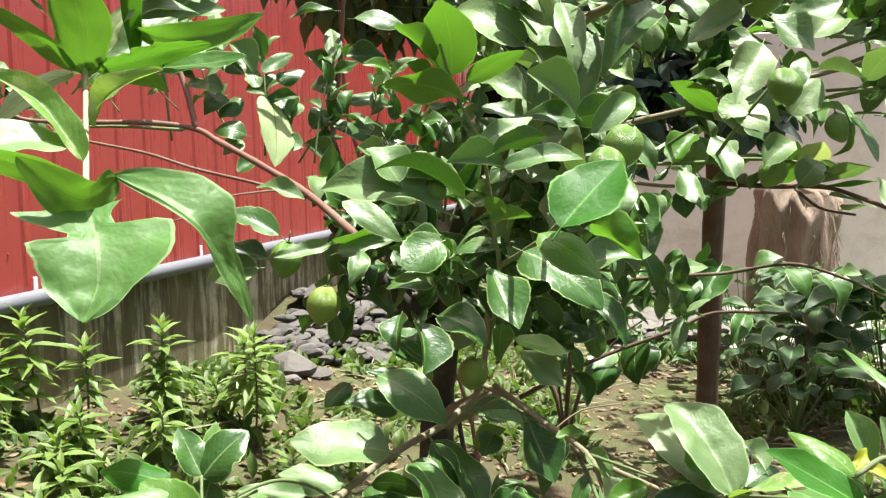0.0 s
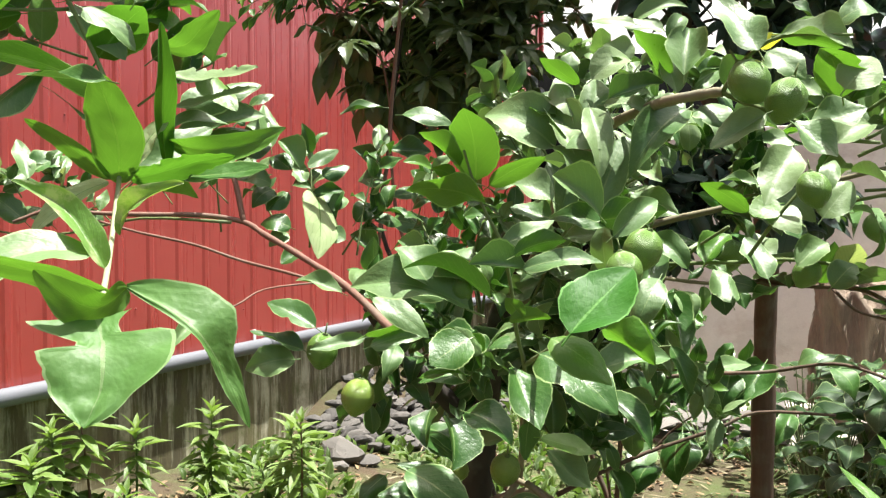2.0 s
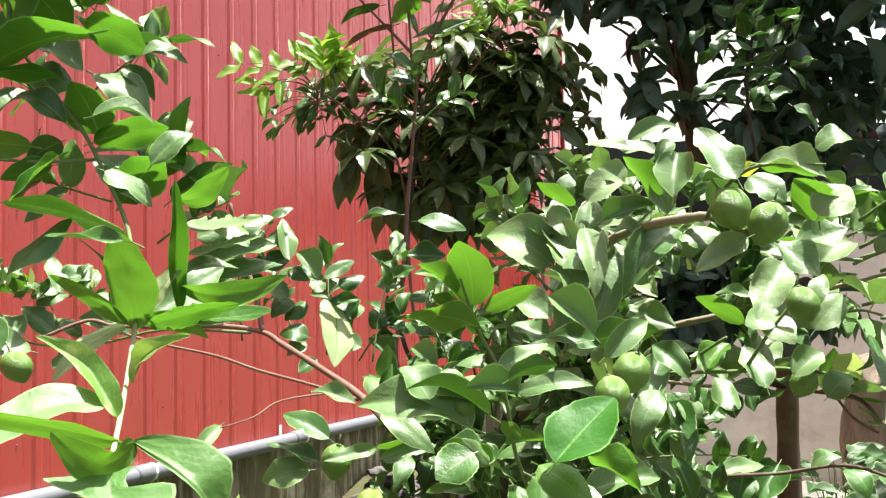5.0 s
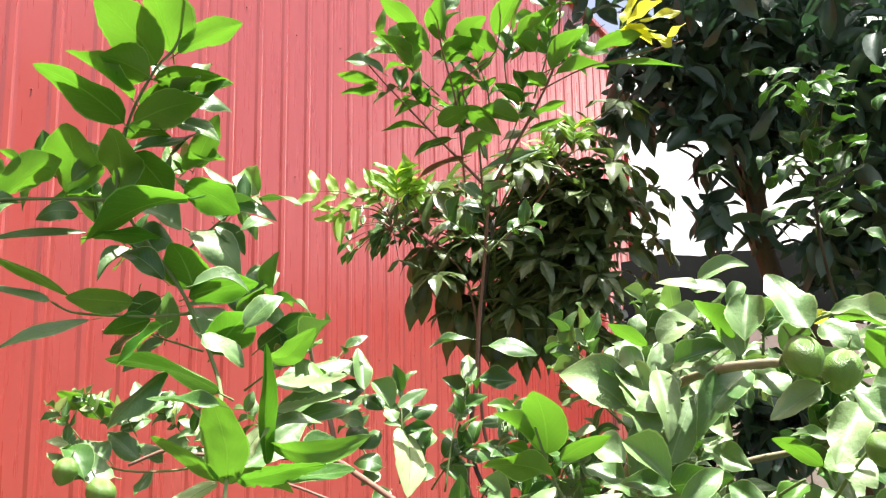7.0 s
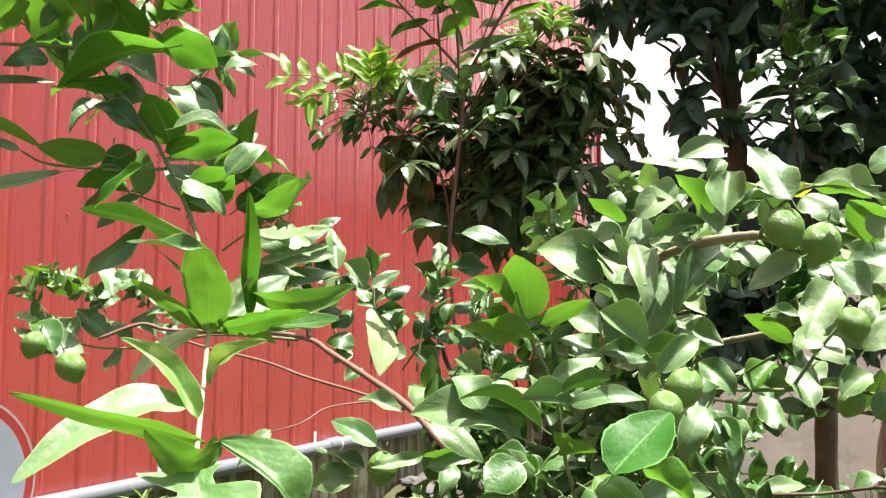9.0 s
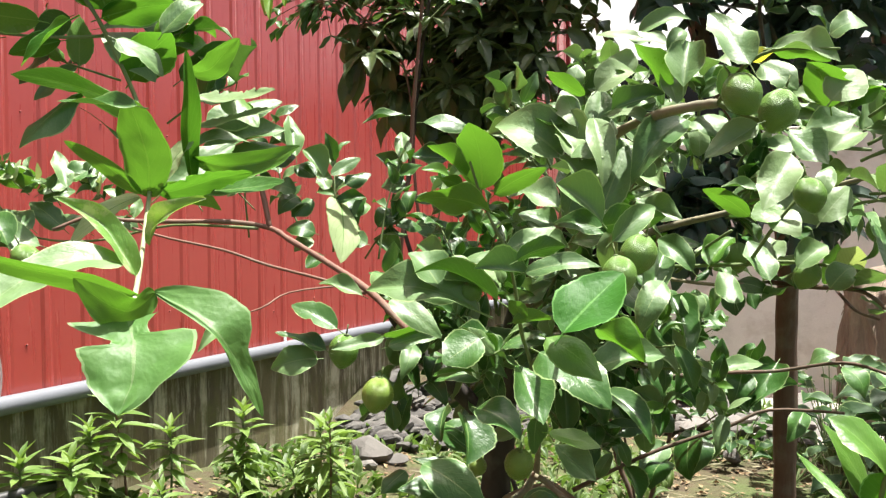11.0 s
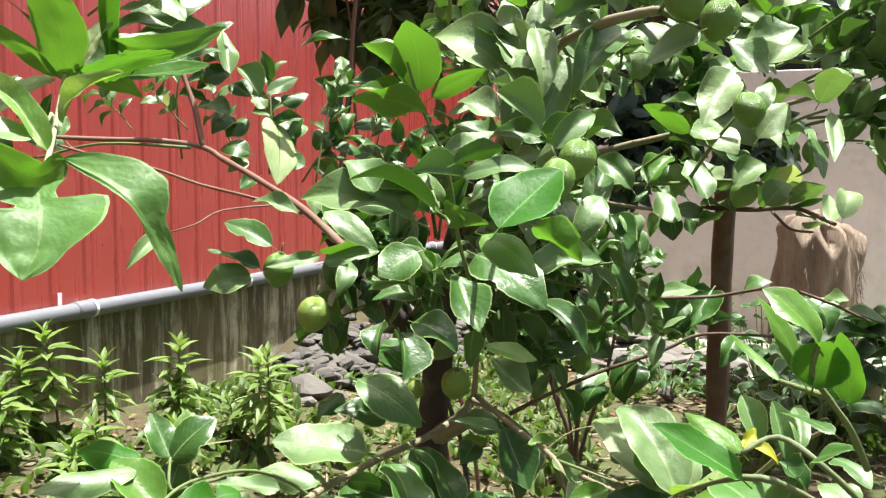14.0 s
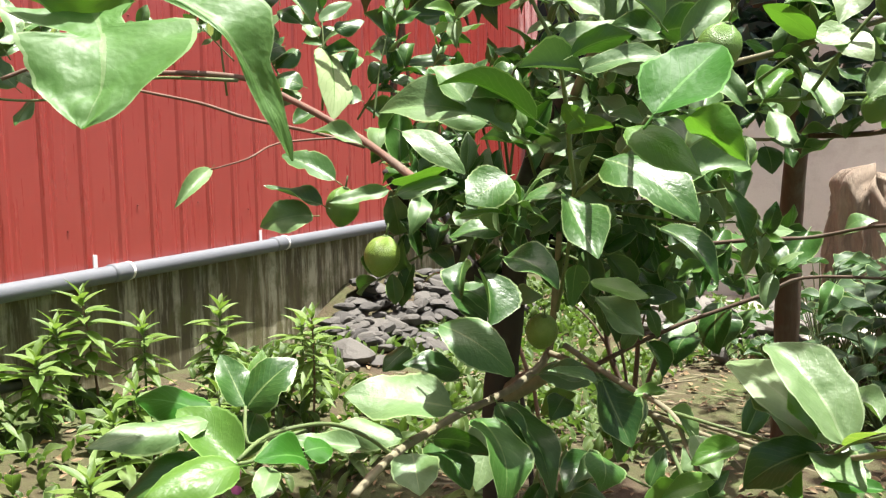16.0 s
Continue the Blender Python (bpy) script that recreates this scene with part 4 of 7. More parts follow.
leaf(lemon, "s", (-0.078, 1.805, 1.503), (-0.023, 1.768, 1.459), 0.063, (0.23, -0.58, 0.78))
leaf(lemon, "g", (-0.257, 1.734, 1.831), (-0.335, 1.717, 1.846), 0.049, (0.28, -0.64, 0.72))
leaf(lemon, "s", (-0.306, 1.712, 1.843), (-0.393, 1.710, 1.856), 0.031, (0.11, -0.81, 0.57))
leaf(lemon, "g", (-0.320, 1.758, 1.860), (-0.224, 1.793, 1.892), 0.045, (0.14, -0.85, 0.51))
leaf(lemon, "s", (0.051, 1.380, 1.657), (0.093, 1.415, 1.703), 0.059, (0.07, -0.83, 0.56))
leaf(lemon, "g", (0.041, 1.534, 1.780), (0.094, 1.535, 1.796), 0.062, (-0.18, -0.74, 0.65))
leaf(lemon, "s", (0.038, 1.574, 1.599), (0.088, 1.611, 1.629), 0.070, (0.16, -0.75, 0.64))
leaf(lemon, "g", (0.002, 1.539, 1.626), (0.082, 1.560, 1.654), 0.060, (-0.07, -0.69, 0.72))
leaf(lemon, "g", (-0.222, 1.789, 1.389), (-0.298, 1.823, 1.456), 0.051, (0.19, -0.77, 0.61))
leaf(lemon, "y", (-0.192, 1.792, 1.401), (-0.154, 1.851, 1.458), 0.058, (-0.11, -0.65, 0.75))
leaf(lemon, "g", (-0.079, 1.800, 1.372), (-0.127, 1.858, 1.448), 0.060, (0.33, -0.64, 0.69))
leaf(lemon, "g", (-0.028, 1.769, 1.398), (0.022, 1.807, 1.442), 0.057, (0.05, -0.79, 0.61))
leaf(lemon, "g", (-0.146, 1.833, 1.323), (-0.188, 1.902, 1.387), 0.051, (0.17, -0.61, 0.77))
leaf(lemon, "g", (-0.249, 1.868, 1.339), (-0.221, 1.834, 1.284), 0.050, (0.30, -0.74, 0.60))
leaf(lemon, "g", (-0.289, 1.857, 1.431), (-0.311, 1.725, 1.309), 0.058, (0.35, -0.67, 0.66))
leaf(lemon, "s", (0.015, 1.721, 1.483), (0.064, 1.765, 1.548), 0.057, (0.08, -0.85, 0.52))
leaf(lemon, "g", (0.030, 1.726, 1.364), (0.069, 1.749, 1.406), 0.055, (0.10, -0.91, 0.41))
leaf(lemon, "g", (-1.878, 1.666, 1.446), (-1.979, 1.580, 1.455), 0.087, (0.49, -0.49, 0.72))
leaf(lemon, "g", (-1.902, 1.664, 1.490), (-1.999, 1.633, 1.548), 0.086, (0.56, -0.36, 0.75))
leaf(lemon, "m", (-1.892, 1.578, 1.448), (-1.992, 1.585, 1.534), 0.080, (0.63, -0.22, 0.74))
leaf(lemon, "g", (-1.871, 1.740, 1.488), (-1.970, 1.714, 1.563), 0.063, (0.58, -0.61, 0.54))
leaf(lemon, "m", (-1.864, 1.777, 1.458), (-1.849, 1.709, 1.396), 0.041, (0.24, -0.63, 0.74))
leaf(lemon, "g", (-1.837, 1.795, 1.479), (-1.913, 1.753, 1.530), 0.050, (0.66, -0.48, 0.58))
leaf(lemon, "g", (-1.772, 1.817, 1.488), (-1.837, 1.786, 1.530), 0.071, (0.61, -0.30, 0.73))
leaf(lemon, "g", (-1.690, 1.821, 1.482), (-1.759, 1.796, 1.523), 0.042, (0.56, -0.53, 0.63))
leaf(lemon, "y", (-2.004, 1.686, 1.615), (-2.041, 1.595, 1.674), 0.050, (-0.57, 0.59, 0.57))
leaf(lemon, "y", (-1.975, 1.703, 1.599), (-2.025, 1.633, 1.650), 0.058, (-0.51, 0.72, 0.48))
leaf(lemon, "y", (-1.959, 1.730, 1.599), (-1.979, 1.676, 1.667), 0.050, (-0.43, 0.76, 0.48))
leaf(lemon, "g", (-1.929, 1.710, 1.583), (-1.910, 1.807, 1.635), 0.047, (0.71, -0.44, 0.56))
leaf(lemon, "g", (-1.934, 1.727, 1.567), (-1.893, 1.802, 1.601), 0.049, (0.61, -0.58, 0.54))
leaf(lemon, "g", (-1.835, 1.720, 1.598), (-1.910, 1.751, 1.702), 0.053, (0.71, -0.35, 0.61))
leaf(lemon, "m", (-1.842, 1.734, 1.614), (-1.823, 1.819, 1.676), 0.073, (0.44, -0.58, 0.68))
leaf(lemon, "g", (-1.798, 1.769, 1.599), (-1.817, 1.834, 1.668), 0.042, (0.72, -0.40, 0.56))
leaf(lemon, "g", (-1.957, 1.594, 1.461), (-2.046, 1.581, 1.517), 0.075, (0.54, -0.15, 0.83))
limb(lemon, 0.0040, 0.0020, (-0.616, 1.986, 0.979), (-0.491, 1.629, 1.141), (-0.402, 1.355, 1.257), (-0.381, 1.260, 1.317), (-0.376, 1.222, 1.385), (-0.384, 1.207, 1.446), (-0.405, 1.196, 1.494), (-0.423, 1.195, 1.539), (-0.432, 1.186, 1.578))
limb(lemon, 0.0040, 0.0030, (-0.402, 1.355, 1.257), (-0.298, 1.184, 1.315), (-0.233, 1.018, 1.354))
limb(lemon, 0.0100, 0.0060, (-0.674, 2.100, 0.856), (-0.682, 2.035, 0.832), (-0.691, 1.862, 0.825), (-0.716, 1.679, 0.827), (-0.708, 1.512, 0.840), (-0.668, 1.304, 0.871), (-0.640, 1.136, 0.874))
limb(lemon, 0.0035, 0.0020, (-0.668, 1.304, 0.871), (-0.676, 1.253, 0.910), (-0.665, 1.154, 0.959), (-0.647, 1.053, 0.993), (-0.608, 0.900, 1.029), (-0.601, 0.836, 1.023))
limb(lemon, 0.0080, 0.0018, (-0.674, 2.101, 0.860), (-0.583, 2.023, 0.858), (-0.473, 1.895, 0.853), (-0.370, 1.758, 0.840), (-0.207, 1.538, 0.870), (-0.100, 1.359, 0.917), (0.022, 1.094, 1.030), (0.099, 0.972, 1.132), (0.140, 0.930, 1.171))
limb(lemon, 0.0050, 0.0040, (-0.370, 1.758, 0.840), (-0.329, 1.703, 0.803), (-0.286, 1.640, 0.751))
limb(lemon, 0.0090, 0.0060, (-0.684, 2.148, 0.845), (-0.667, 2.118, 0.922), (-0.621, 1.999, 1.057), (-0.562, 1.821, 1.160))
limb(lemon, 0.0060, 0.0035, (-0.509, 2.301, 1.072), (-0.383, 2.334, 1.090), (-0.244, 2.361, 1.104), (-0.126, 2.427, 1.106), (0.024, 2.391, 1.139), (0.128, 2.341, 1.122), (0.239, 2.332, 1.075), mat=M_POST)
limb(lemon, 0.0060, 0.0035, (-0.595, 2.170, 0.813), (-0.497, 2.213, 0.867), (-0.391, 2.251, 0.919), (-0.231, 2.294, 0.982), (-0.139, 2.313, 1.025), (0.031, 2.326, 1.028), mat=M_POST)
limb(lemon, 0.0030, 0.0020, (-0.584, 2.449, 0.638), (-0.505, 2.487, 0.699), (-0.400, 2.517, 0.719), mat=M_BARK)
limb(lemon, 0.0090, 0.0040, (-0.767, 1.630, 1.265), (-0.944, 1.764, 1.339), (-1.088, 1.793, 1.409), (-1.208, 1.831, 1.456), (-1.275, 1.844, 1.485), (-1.384, 1.822, 1.502), (-1.493, 1.727, 1.504), (-1.575, 1.649, 1.509), (-1.617, 1.605, 1.523), (-1.683, 1.534, 1.486), mat=M_REDBARK)
limb(lemon, 0.0070, 0.0050, (-1.275, 1.844, 1.485), (-1.316, 1.869, 1.583), (-1.365, 1.882, 1.683), (-1.372, 1.870, 1.723), (-1.377, 1.848, 1.816), mat=M_REDBARK)
limb(lemon, 0.0040, 0.0030, (-0.950, 1.761, 1.333), (-1.061, 1.751, 1.364), (-1.223, 1.760, 1.396), (-1.333, 1.736, 1.432), (-1.461, 1.691, 1.462), (-1.558, 1.666, 1.489), mat=M_REDBARK)
limb(lemon, 0.0025, 0.0015, (-0.992, 1.735, 1.352), (-1.065, 1.626, 1.342), (-1.083, 1.550, 1.314), (-1.136, 1.507, 1.295), mat=M_REDBARK)
limb(lemon, 0.0100, 0.0080, (-0.632, 1.950, 1.285), (-0.496, 1.746, 1.451), (-0.423, 1.666, 1.544), (-0.346, 1.632, 1.640), (-0.237, 1.533, 1.669), (-0.152, 1.467, 1.673), (-0.119, 1.452, 1.673))
limb(lemon, 0.0050, 0.0030, (-0.119, 1.452, 1.673), (-0.075, 1.479, 1.652), (-0.020, 1.517, 1.630), (0.035, 1.591, 1.609), (0.101, 1.593, 1.599))
limb(lemon, 0.0040, 0.0020, (-0.119, 1.452, 1.673), (-0.085, 1.432, 1.716), (-0.032, 1.414, 1.742), (0.062, 1.401, 1.734))
limb(lemon, 0.0040, 0.0030, (-0.328, 1.841, 1.394), (-0.226, 1.810, 1.399), (-0.123, 1.826, 1.402), (-0.052, 1.834, 1.407), (0.038, 1.788, 1.400), (0.111, 1.789, 1.383))
limb(lemon, 0.0040, 0.0030, (-0.268, 1.853, 1.384), (-0.205, 1.816, 1.433), (-0.146, 1.776, 1.469))
limb(lemon, 0.0040, 0.0030, (-0.123, 1.826, 1.402), (-0.066, 1.786, 1.481), (-0.015, 1.790, 1.545))
fruit(lemon, (-0.208, 1.183, 1.414), 0.0239, 0)
fruit(lemon, (-0.197, 1.247, 1.440), 0.0264, 0)
fruit(lemon, (-0.912, 1.600, 1.224), 0.0316, 0)
fruit(lemon, (-0.846, 1.627, 1.131), 0.0337, 1)
fruit(lemon, (-0.570, 1.732, 0.986), 0.0306, 1)
fruit(lemon, (-0.495, 1.323, 1.373), 0.0196, 0)
fruit(lemon, (0.003, 1.648, 1.531), 0.0276, 0)
fruit(lemon, (-0.013, 1.802, 1.384), 0.0252, 0)
fruit(lemon, (0.108, 2.056, 1.465), 0.0264, 0)
fruit(lemon, (-0.174, 2.036, 1.409), 0.0308, 0)
fruit(lemon, (-0.076, 1.406, 1.680), 0.0304, 0)
fruit(lemon, (-0.030, 1.473, 1.659), 0.0308, 0)
fruit(lemon, (-1.890, 1.517, 1.470), 0.0315, 0)
fruit(lemon, (-1.829, 1.581, 1.413), 0.0370, 0)
fruit(lemon, (-0.784, 2.009, 0.894), 0.0217, 1)
limb(lemon, 0.0040, 0.0020, (-1.301, 1.831, 1.484), (-1.532, 1.779, 1.495), (-1.755, 1.777, 1.460), (-1.888, 1.713, 1.459), (-1.974, 1.665, 1.490), (-2.021, 1.612, 1.529))

rnd = random.Random(11)
# twigs that fill the inside of the crown
HEART = Vector((-0.78, 2.1, 1.15))
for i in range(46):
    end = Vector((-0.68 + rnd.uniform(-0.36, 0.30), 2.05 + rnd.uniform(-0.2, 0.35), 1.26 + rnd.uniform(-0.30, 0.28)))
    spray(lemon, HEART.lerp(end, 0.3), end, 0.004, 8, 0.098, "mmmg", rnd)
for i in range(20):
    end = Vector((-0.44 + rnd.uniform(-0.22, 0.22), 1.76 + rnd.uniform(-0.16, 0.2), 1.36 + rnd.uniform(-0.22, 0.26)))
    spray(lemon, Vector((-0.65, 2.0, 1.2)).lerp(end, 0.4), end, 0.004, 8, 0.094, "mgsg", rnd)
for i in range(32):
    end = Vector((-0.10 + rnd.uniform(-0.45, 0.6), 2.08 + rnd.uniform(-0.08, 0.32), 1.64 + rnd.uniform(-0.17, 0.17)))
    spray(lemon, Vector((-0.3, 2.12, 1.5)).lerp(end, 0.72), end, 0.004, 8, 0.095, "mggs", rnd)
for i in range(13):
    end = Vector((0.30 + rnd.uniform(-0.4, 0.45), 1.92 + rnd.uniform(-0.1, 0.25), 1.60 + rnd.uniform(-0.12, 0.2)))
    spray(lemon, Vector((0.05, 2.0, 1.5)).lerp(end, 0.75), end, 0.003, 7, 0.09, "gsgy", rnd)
# leaves along the outer arm
leaf(lemon, "F", (-0.269, 2.235, 1.545), (-0.187, 2.286, 1.492), 0.047, (0.35, -0.49, 0.80))
leaf(lemon, "s", (-0.238, 2.268, 1.552), (-0.133, 2.267, 1.512), 0.035, (0.35, -0.49, 0.80))
leaf(lemon, "g", (-0.063, 2.182, 1.624), (-0.144, 2.283, 1.519), 0.081, (0.35, -0.49, 0.80))
leaf(lemon, "s", (-0.058, 2.172, 1.704), (0.033, 1.945, 1.622), 0.050, (0.35, -0.49, 0.80))
leaf(lemon, "s", (0.012, 2.041, 1.549), (0.054, 1.917, 1.593), 0.051, (0.35, -0.49, 0.80))
leaf(lemon, "y", (-0.000, 2.064, 1.567), (0.016, 2.062, 1.626), 0.029, (0.35, -0.49, 0.80))
leaf(lemon, "s", (0.060, 1.861, 1.568), (0.113, 1.502, 1.528), 0.028, (0.35, -0.49, 0.80))
leaf(lemon, "s", (0.115, 1.534, 1.529), (0.149, 1.327, 1.565), 0.048, (0.35, -0.49, 0.80))
leaf(lemon, "g", (0.012, 2.040, 1.525), (0.065, 1.804, 1.463), 0.055, (0.35, -0.49, 0.80))
leaf(lemon, "g", (0.065, 1.837, 1.494), (0.105, 1.571, 1.465), 0.043, (0.35, -0.49, 0.80))
leaf(lemon, "m", (0.099, 1.651, 1.478), (0.088, 1.687, 1.412), 0.033, (0.35, -0.49, 0.80))
leaf(lemon, "m", (0.106, 1.604, 1.478), (0.125, 1.404, 1.411), 0.025, (0.35, -0.49, 0.80))
leaf(lemon, "g", (0.132, 1.367, 1.504), (0.139, 1.255, 1.439), 0.025, (0.35, -0.49, 0.80))
leaf(lemon, "s", (-0.174, 2.333, 1.492), (-0.079, 2.180, 1.453), 0.061, (0.35, -0.49, 0.80))
leaf(lemon, "m", (-0.081, 2.212, 1.479), (-0.021, 2.076, 1.425), 0.050, (0.35, -0.49, 0.80))
leaf(lemon, "F", (-0.198, 2.307, 1.451), (-0.142, 2.280, 1.378), 0.061, (0.35, -0.49, 0.80))
leaf(lemon, "y", (-0.185, 2.318, 1.362), (-0.272, 2.263, 1.431), 0.057, (0.35, -0.49, 0.80))
leaf(lemon, "s", (-0.146, 2.313, 1.452), (-0.106, 2.224, 1.381), 0.060, (0.35, -0.49, 0.80))
leaf(lemon, "s", (-0.101, 2.244, 1.381), (-0.011, 2.116, 1.400), 0.063, (0.35, -0.49, 0.80))
leaf(lemon, "m", (-0.013, 2.090, 1.377), (-0.067, 2.159, 1.345), 0.056, (0.35, -0.49, 0.80))
leaf(lemon, "y", (0.003, 2.059, 1.351), (0.030, 2.027, 1.438), 0.053, (0.35, -0.49, 0.80))
leaf(lemon, "P", (0.042, 1.948, 1.371), (0.073, 1.835, 1.437), 0.054, (0.35, -0.49, 0.80))
leaf(lemon, "s", (0.037, 1.970, 1.347), (0.097, 1.705, 1.397), 0.036, (0.35, -0.49, 0.80))
leaf(lemon, "s", (0.067, 1.834, 1.362), (0.130, 1.460, 1.412), 0.039, (0.35, -0.49, 0.80))
leaf(lemon, "F", (0.063, 1.856, 1.351), (0.132, 1.440, 1.384), 0.015, (0.35, -0.49, 0.80))
leaf(lemon, "s", (0.136, 1.340, 1.353), (0.134, 1.421, 1.391), 0.035, (0.35, -0.49, 0.80))
leaf(lemon, "s", (0.149, 1.289, 1.359), (0.155, 1.324, 1.401), 0.033, (0.35, -0.49, 0.80))
leaf(lemon, "y", (0.081, 1.764, 1.344), (0.117, 1.488, 1.353), 0.020, (0.35, -0.49, 0.80))
leaf(lemon, "s", (0.097, 1.671, 1.326), (0.130, 1.458, 1.348), 0.026, (0.35, -0.49, 0.80))
leaf(lemon, "m", (-0.220, 2.279, 1.336), (-0.126, 2.256, 1.319), 0.054, (0.35, -0.49, 0.80))
leaf(lemon, "g", (-0.152, 2.321, 1.342), (-0.062, 2.150, 1.341), 0.042, (0.35, -0.49, 0.80))
leaf(lemon, "y", (-0.255, 2.242, 1.327), (-0.255, 2.204, 1.271), 0.029, (0.35, -0.49, 0.80))
leaf(lemon, "m", (-0.225, 2.273, 1.320), (-0.207, 2.256, 1.260), 0.062, (0.35, -0.49, 0.80))
leaf(lemon, "m", (-0.184, 2.317, 1.318), (-0.167, 2.298, 1.273), 0.035, (0.35, -0.49, 0.80))
leaf(lemon, "m", (-0.080, 2.209, 1.337), (-0.156, 2.300, 1.296), 0.050, (0.35, -0.49, 0.80))
leaf(lemon, "m", (-0.344, 2.144, 1.328), (-0.305, 2.148, 1.224), 0.052, (0.35, -0.49, 0.80))
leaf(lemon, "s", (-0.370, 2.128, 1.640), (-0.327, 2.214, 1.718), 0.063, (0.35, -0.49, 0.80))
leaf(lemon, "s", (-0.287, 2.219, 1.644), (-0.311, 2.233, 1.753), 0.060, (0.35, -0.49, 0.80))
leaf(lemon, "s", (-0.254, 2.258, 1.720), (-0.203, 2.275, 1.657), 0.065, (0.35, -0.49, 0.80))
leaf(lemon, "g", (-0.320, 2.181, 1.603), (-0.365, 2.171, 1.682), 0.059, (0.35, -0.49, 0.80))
limb(lemon, 0.0060, 0.0030, (-0.134, 2.294, 1.340), (-0.021, 2.106, 1.342), (0.062, 1.856, 1.355), (0.097, 1.671, 1.356), (0.140, 1.291, 1.352), mat=M_POST)
limb(lemon, 0.0035, 0.0020, (0.028, 2.006, 1.343), (0.068, 1.832, 1.317), (0.111, 1.577, 1.325), mat=M_POST)
limb(lemon, 0.0035, 0.0020, (0.012, 2.039, 1.502), (0.087, 1.722, 1.517), (0.126, 1.439, 1.512), mat=M_TWIG)
limb(lemon, 0.0050, 0.0035, (-0.388, 2.133, 1.361), (-0.255, 2.242, 1.335), (-0.134, 2.294, 1.340), mat=M_BARK)
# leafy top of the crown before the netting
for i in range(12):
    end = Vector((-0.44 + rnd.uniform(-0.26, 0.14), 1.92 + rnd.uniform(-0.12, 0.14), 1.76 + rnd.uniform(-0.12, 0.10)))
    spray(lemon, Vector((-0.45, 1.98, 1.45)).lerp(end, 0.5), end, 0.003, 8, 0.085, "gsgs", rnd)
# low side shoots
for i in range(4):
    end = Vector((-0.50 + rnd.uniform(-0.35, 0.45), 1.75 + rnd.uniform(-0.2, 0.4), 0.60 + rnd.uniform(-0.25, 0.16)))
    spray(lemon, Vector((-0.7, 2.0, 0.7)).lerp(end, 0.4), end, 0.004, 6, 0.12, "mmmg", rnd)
# small twigs on the long side branch
for x, y, z, dx, dz, c in ((-1.20, 2.02, 1.42, -0.02, 0.26, 9), (-1.28, 2.02, 1.45, -0.1, 0.2, 8), (-1.08, 2.05, 1.4, 0.03, 0.28, 9), (-1.0, 2.1, 1.38, 0.06, 0.22, 8), (-1.42, 1.95, 1.46, 0.05, 0.32, 9), (-1.15, 2.1, 1.4, 0.12, 0.12, 7), (-0.98, 2.2, 1.35, 0.02, 0.1, 7)):
    spray(lemon, (x, y, z), (x + dx, y + rnd.uniform(0, 0.1), z + dz), 0.003, c, 0.075, "mmg", rnd)

# small fresh side twigs on the front of the crown
for i in range(16):
    end = Vector((-0.58 + rnd.uniform(-0.38, 0.42), 1.84 + rnd.uniform(-0.08, 0.12), 1.36 + rnd.uniform(-0.30, 0.26)))
    spray(lemon, end + Vector((-0.05, 0.14, -0.05)), end, 0.0025, 6, 0.066, "symg", rnd)
# tufts at the end of the long side branch, sunlight put into leaf colour
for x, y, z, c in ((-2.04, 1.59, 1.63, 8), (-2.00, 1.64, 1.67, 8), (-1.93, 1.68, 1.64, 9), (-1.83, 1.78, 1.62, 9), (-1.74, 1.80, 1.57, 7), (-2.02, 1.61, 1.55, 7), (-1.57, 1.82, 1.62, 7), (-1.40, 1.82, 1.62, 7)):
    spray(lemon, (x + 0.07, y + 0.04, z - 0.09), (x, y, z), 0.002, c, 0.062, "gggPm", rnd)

shoot = thing("lemon_shoot", (-1.86, 0.70, 0.0), "young lemon shoot with bright insect-eaten leaves", "sapling")
limb(shoot, 0.012, 0.004, (-1.86, 0.70, -0.05), (-1.84, 0.72, 1.0), (-1.62, 0.76, 1.75), (-1.30, 0.80, 1.93))
leaf(shoot, "y", (-0.888, 0.840, 2.130), (-0.901, 0.730, 2.201), 0.093, (-0.27, 0.55, 0.79))
leaf(shoot, "y", (-0.866, 0.852, 2.148), (-0.838, 0.780, 2.227), 0.087, (-0.13, 0.71, 0.69))
leaf(shoot, "y", (-0.854, 0.849, 2.145), (-0.762, 0.890, 2.188), 0.051, (-0.52, 0.34, 0.78))
leaf(shoot, "y", (-0.886, 0.826, 2.106), (-0.933, 0.770, 2.131), 0.072, (-0.33, 0.59, 0.74))
leaf(shoot, "F", (-0.922, 0.813, 2.037), (-0.970, 0.687, 2.099), 0.066, (-0.29, 0.51, 0.81))
leaf(shoot, "y", (-0.931, 0.836, 2.082), (-0.968, 0.740, 2.140), 0.045, (0.13, 0.48, 0.87))
leaf(shoot, "y", (-0.889, 0.837, 2.108), (-0.792, 0.906, 2.103), 0.054, (-0.25, 0.40, 0.88))
leaf(shoot, "y", (-0.911, 0.820, 2.036), (-0.816, 0.871, 2.069), 0.063, (-0.49, 0.42, 0.76))
leaf(shoot, "F", (-0.933, 0.853, 2.069), (-0.857, 0.887, 2.120), 0.044, (-0.62, 0.24, 0.75))
leaf(shoot, "F", (-0.932, 0.818, 2.023), (-0.885, 0.872, 2.025), 0.032, (-0.43, 0.35, 0.83))
leaf(shoot, "m", (-0.920, 0.819, 1.990), (-0.860, 0.916, 2.036), 0.035, (0.31, -0.56, 0.77))
leaf(shoot, "y", (-0.941, 0.825, 1.934), (-0.893, 0.764, 2.012), 0.060, (-0.13, 0.74, 0.66))
leaf(shoot, "y", (-1.018, 0.794, 1.936), (-0.965, 0.745, 2.026), 0.086, (-0.19, 0.81, 0.55))
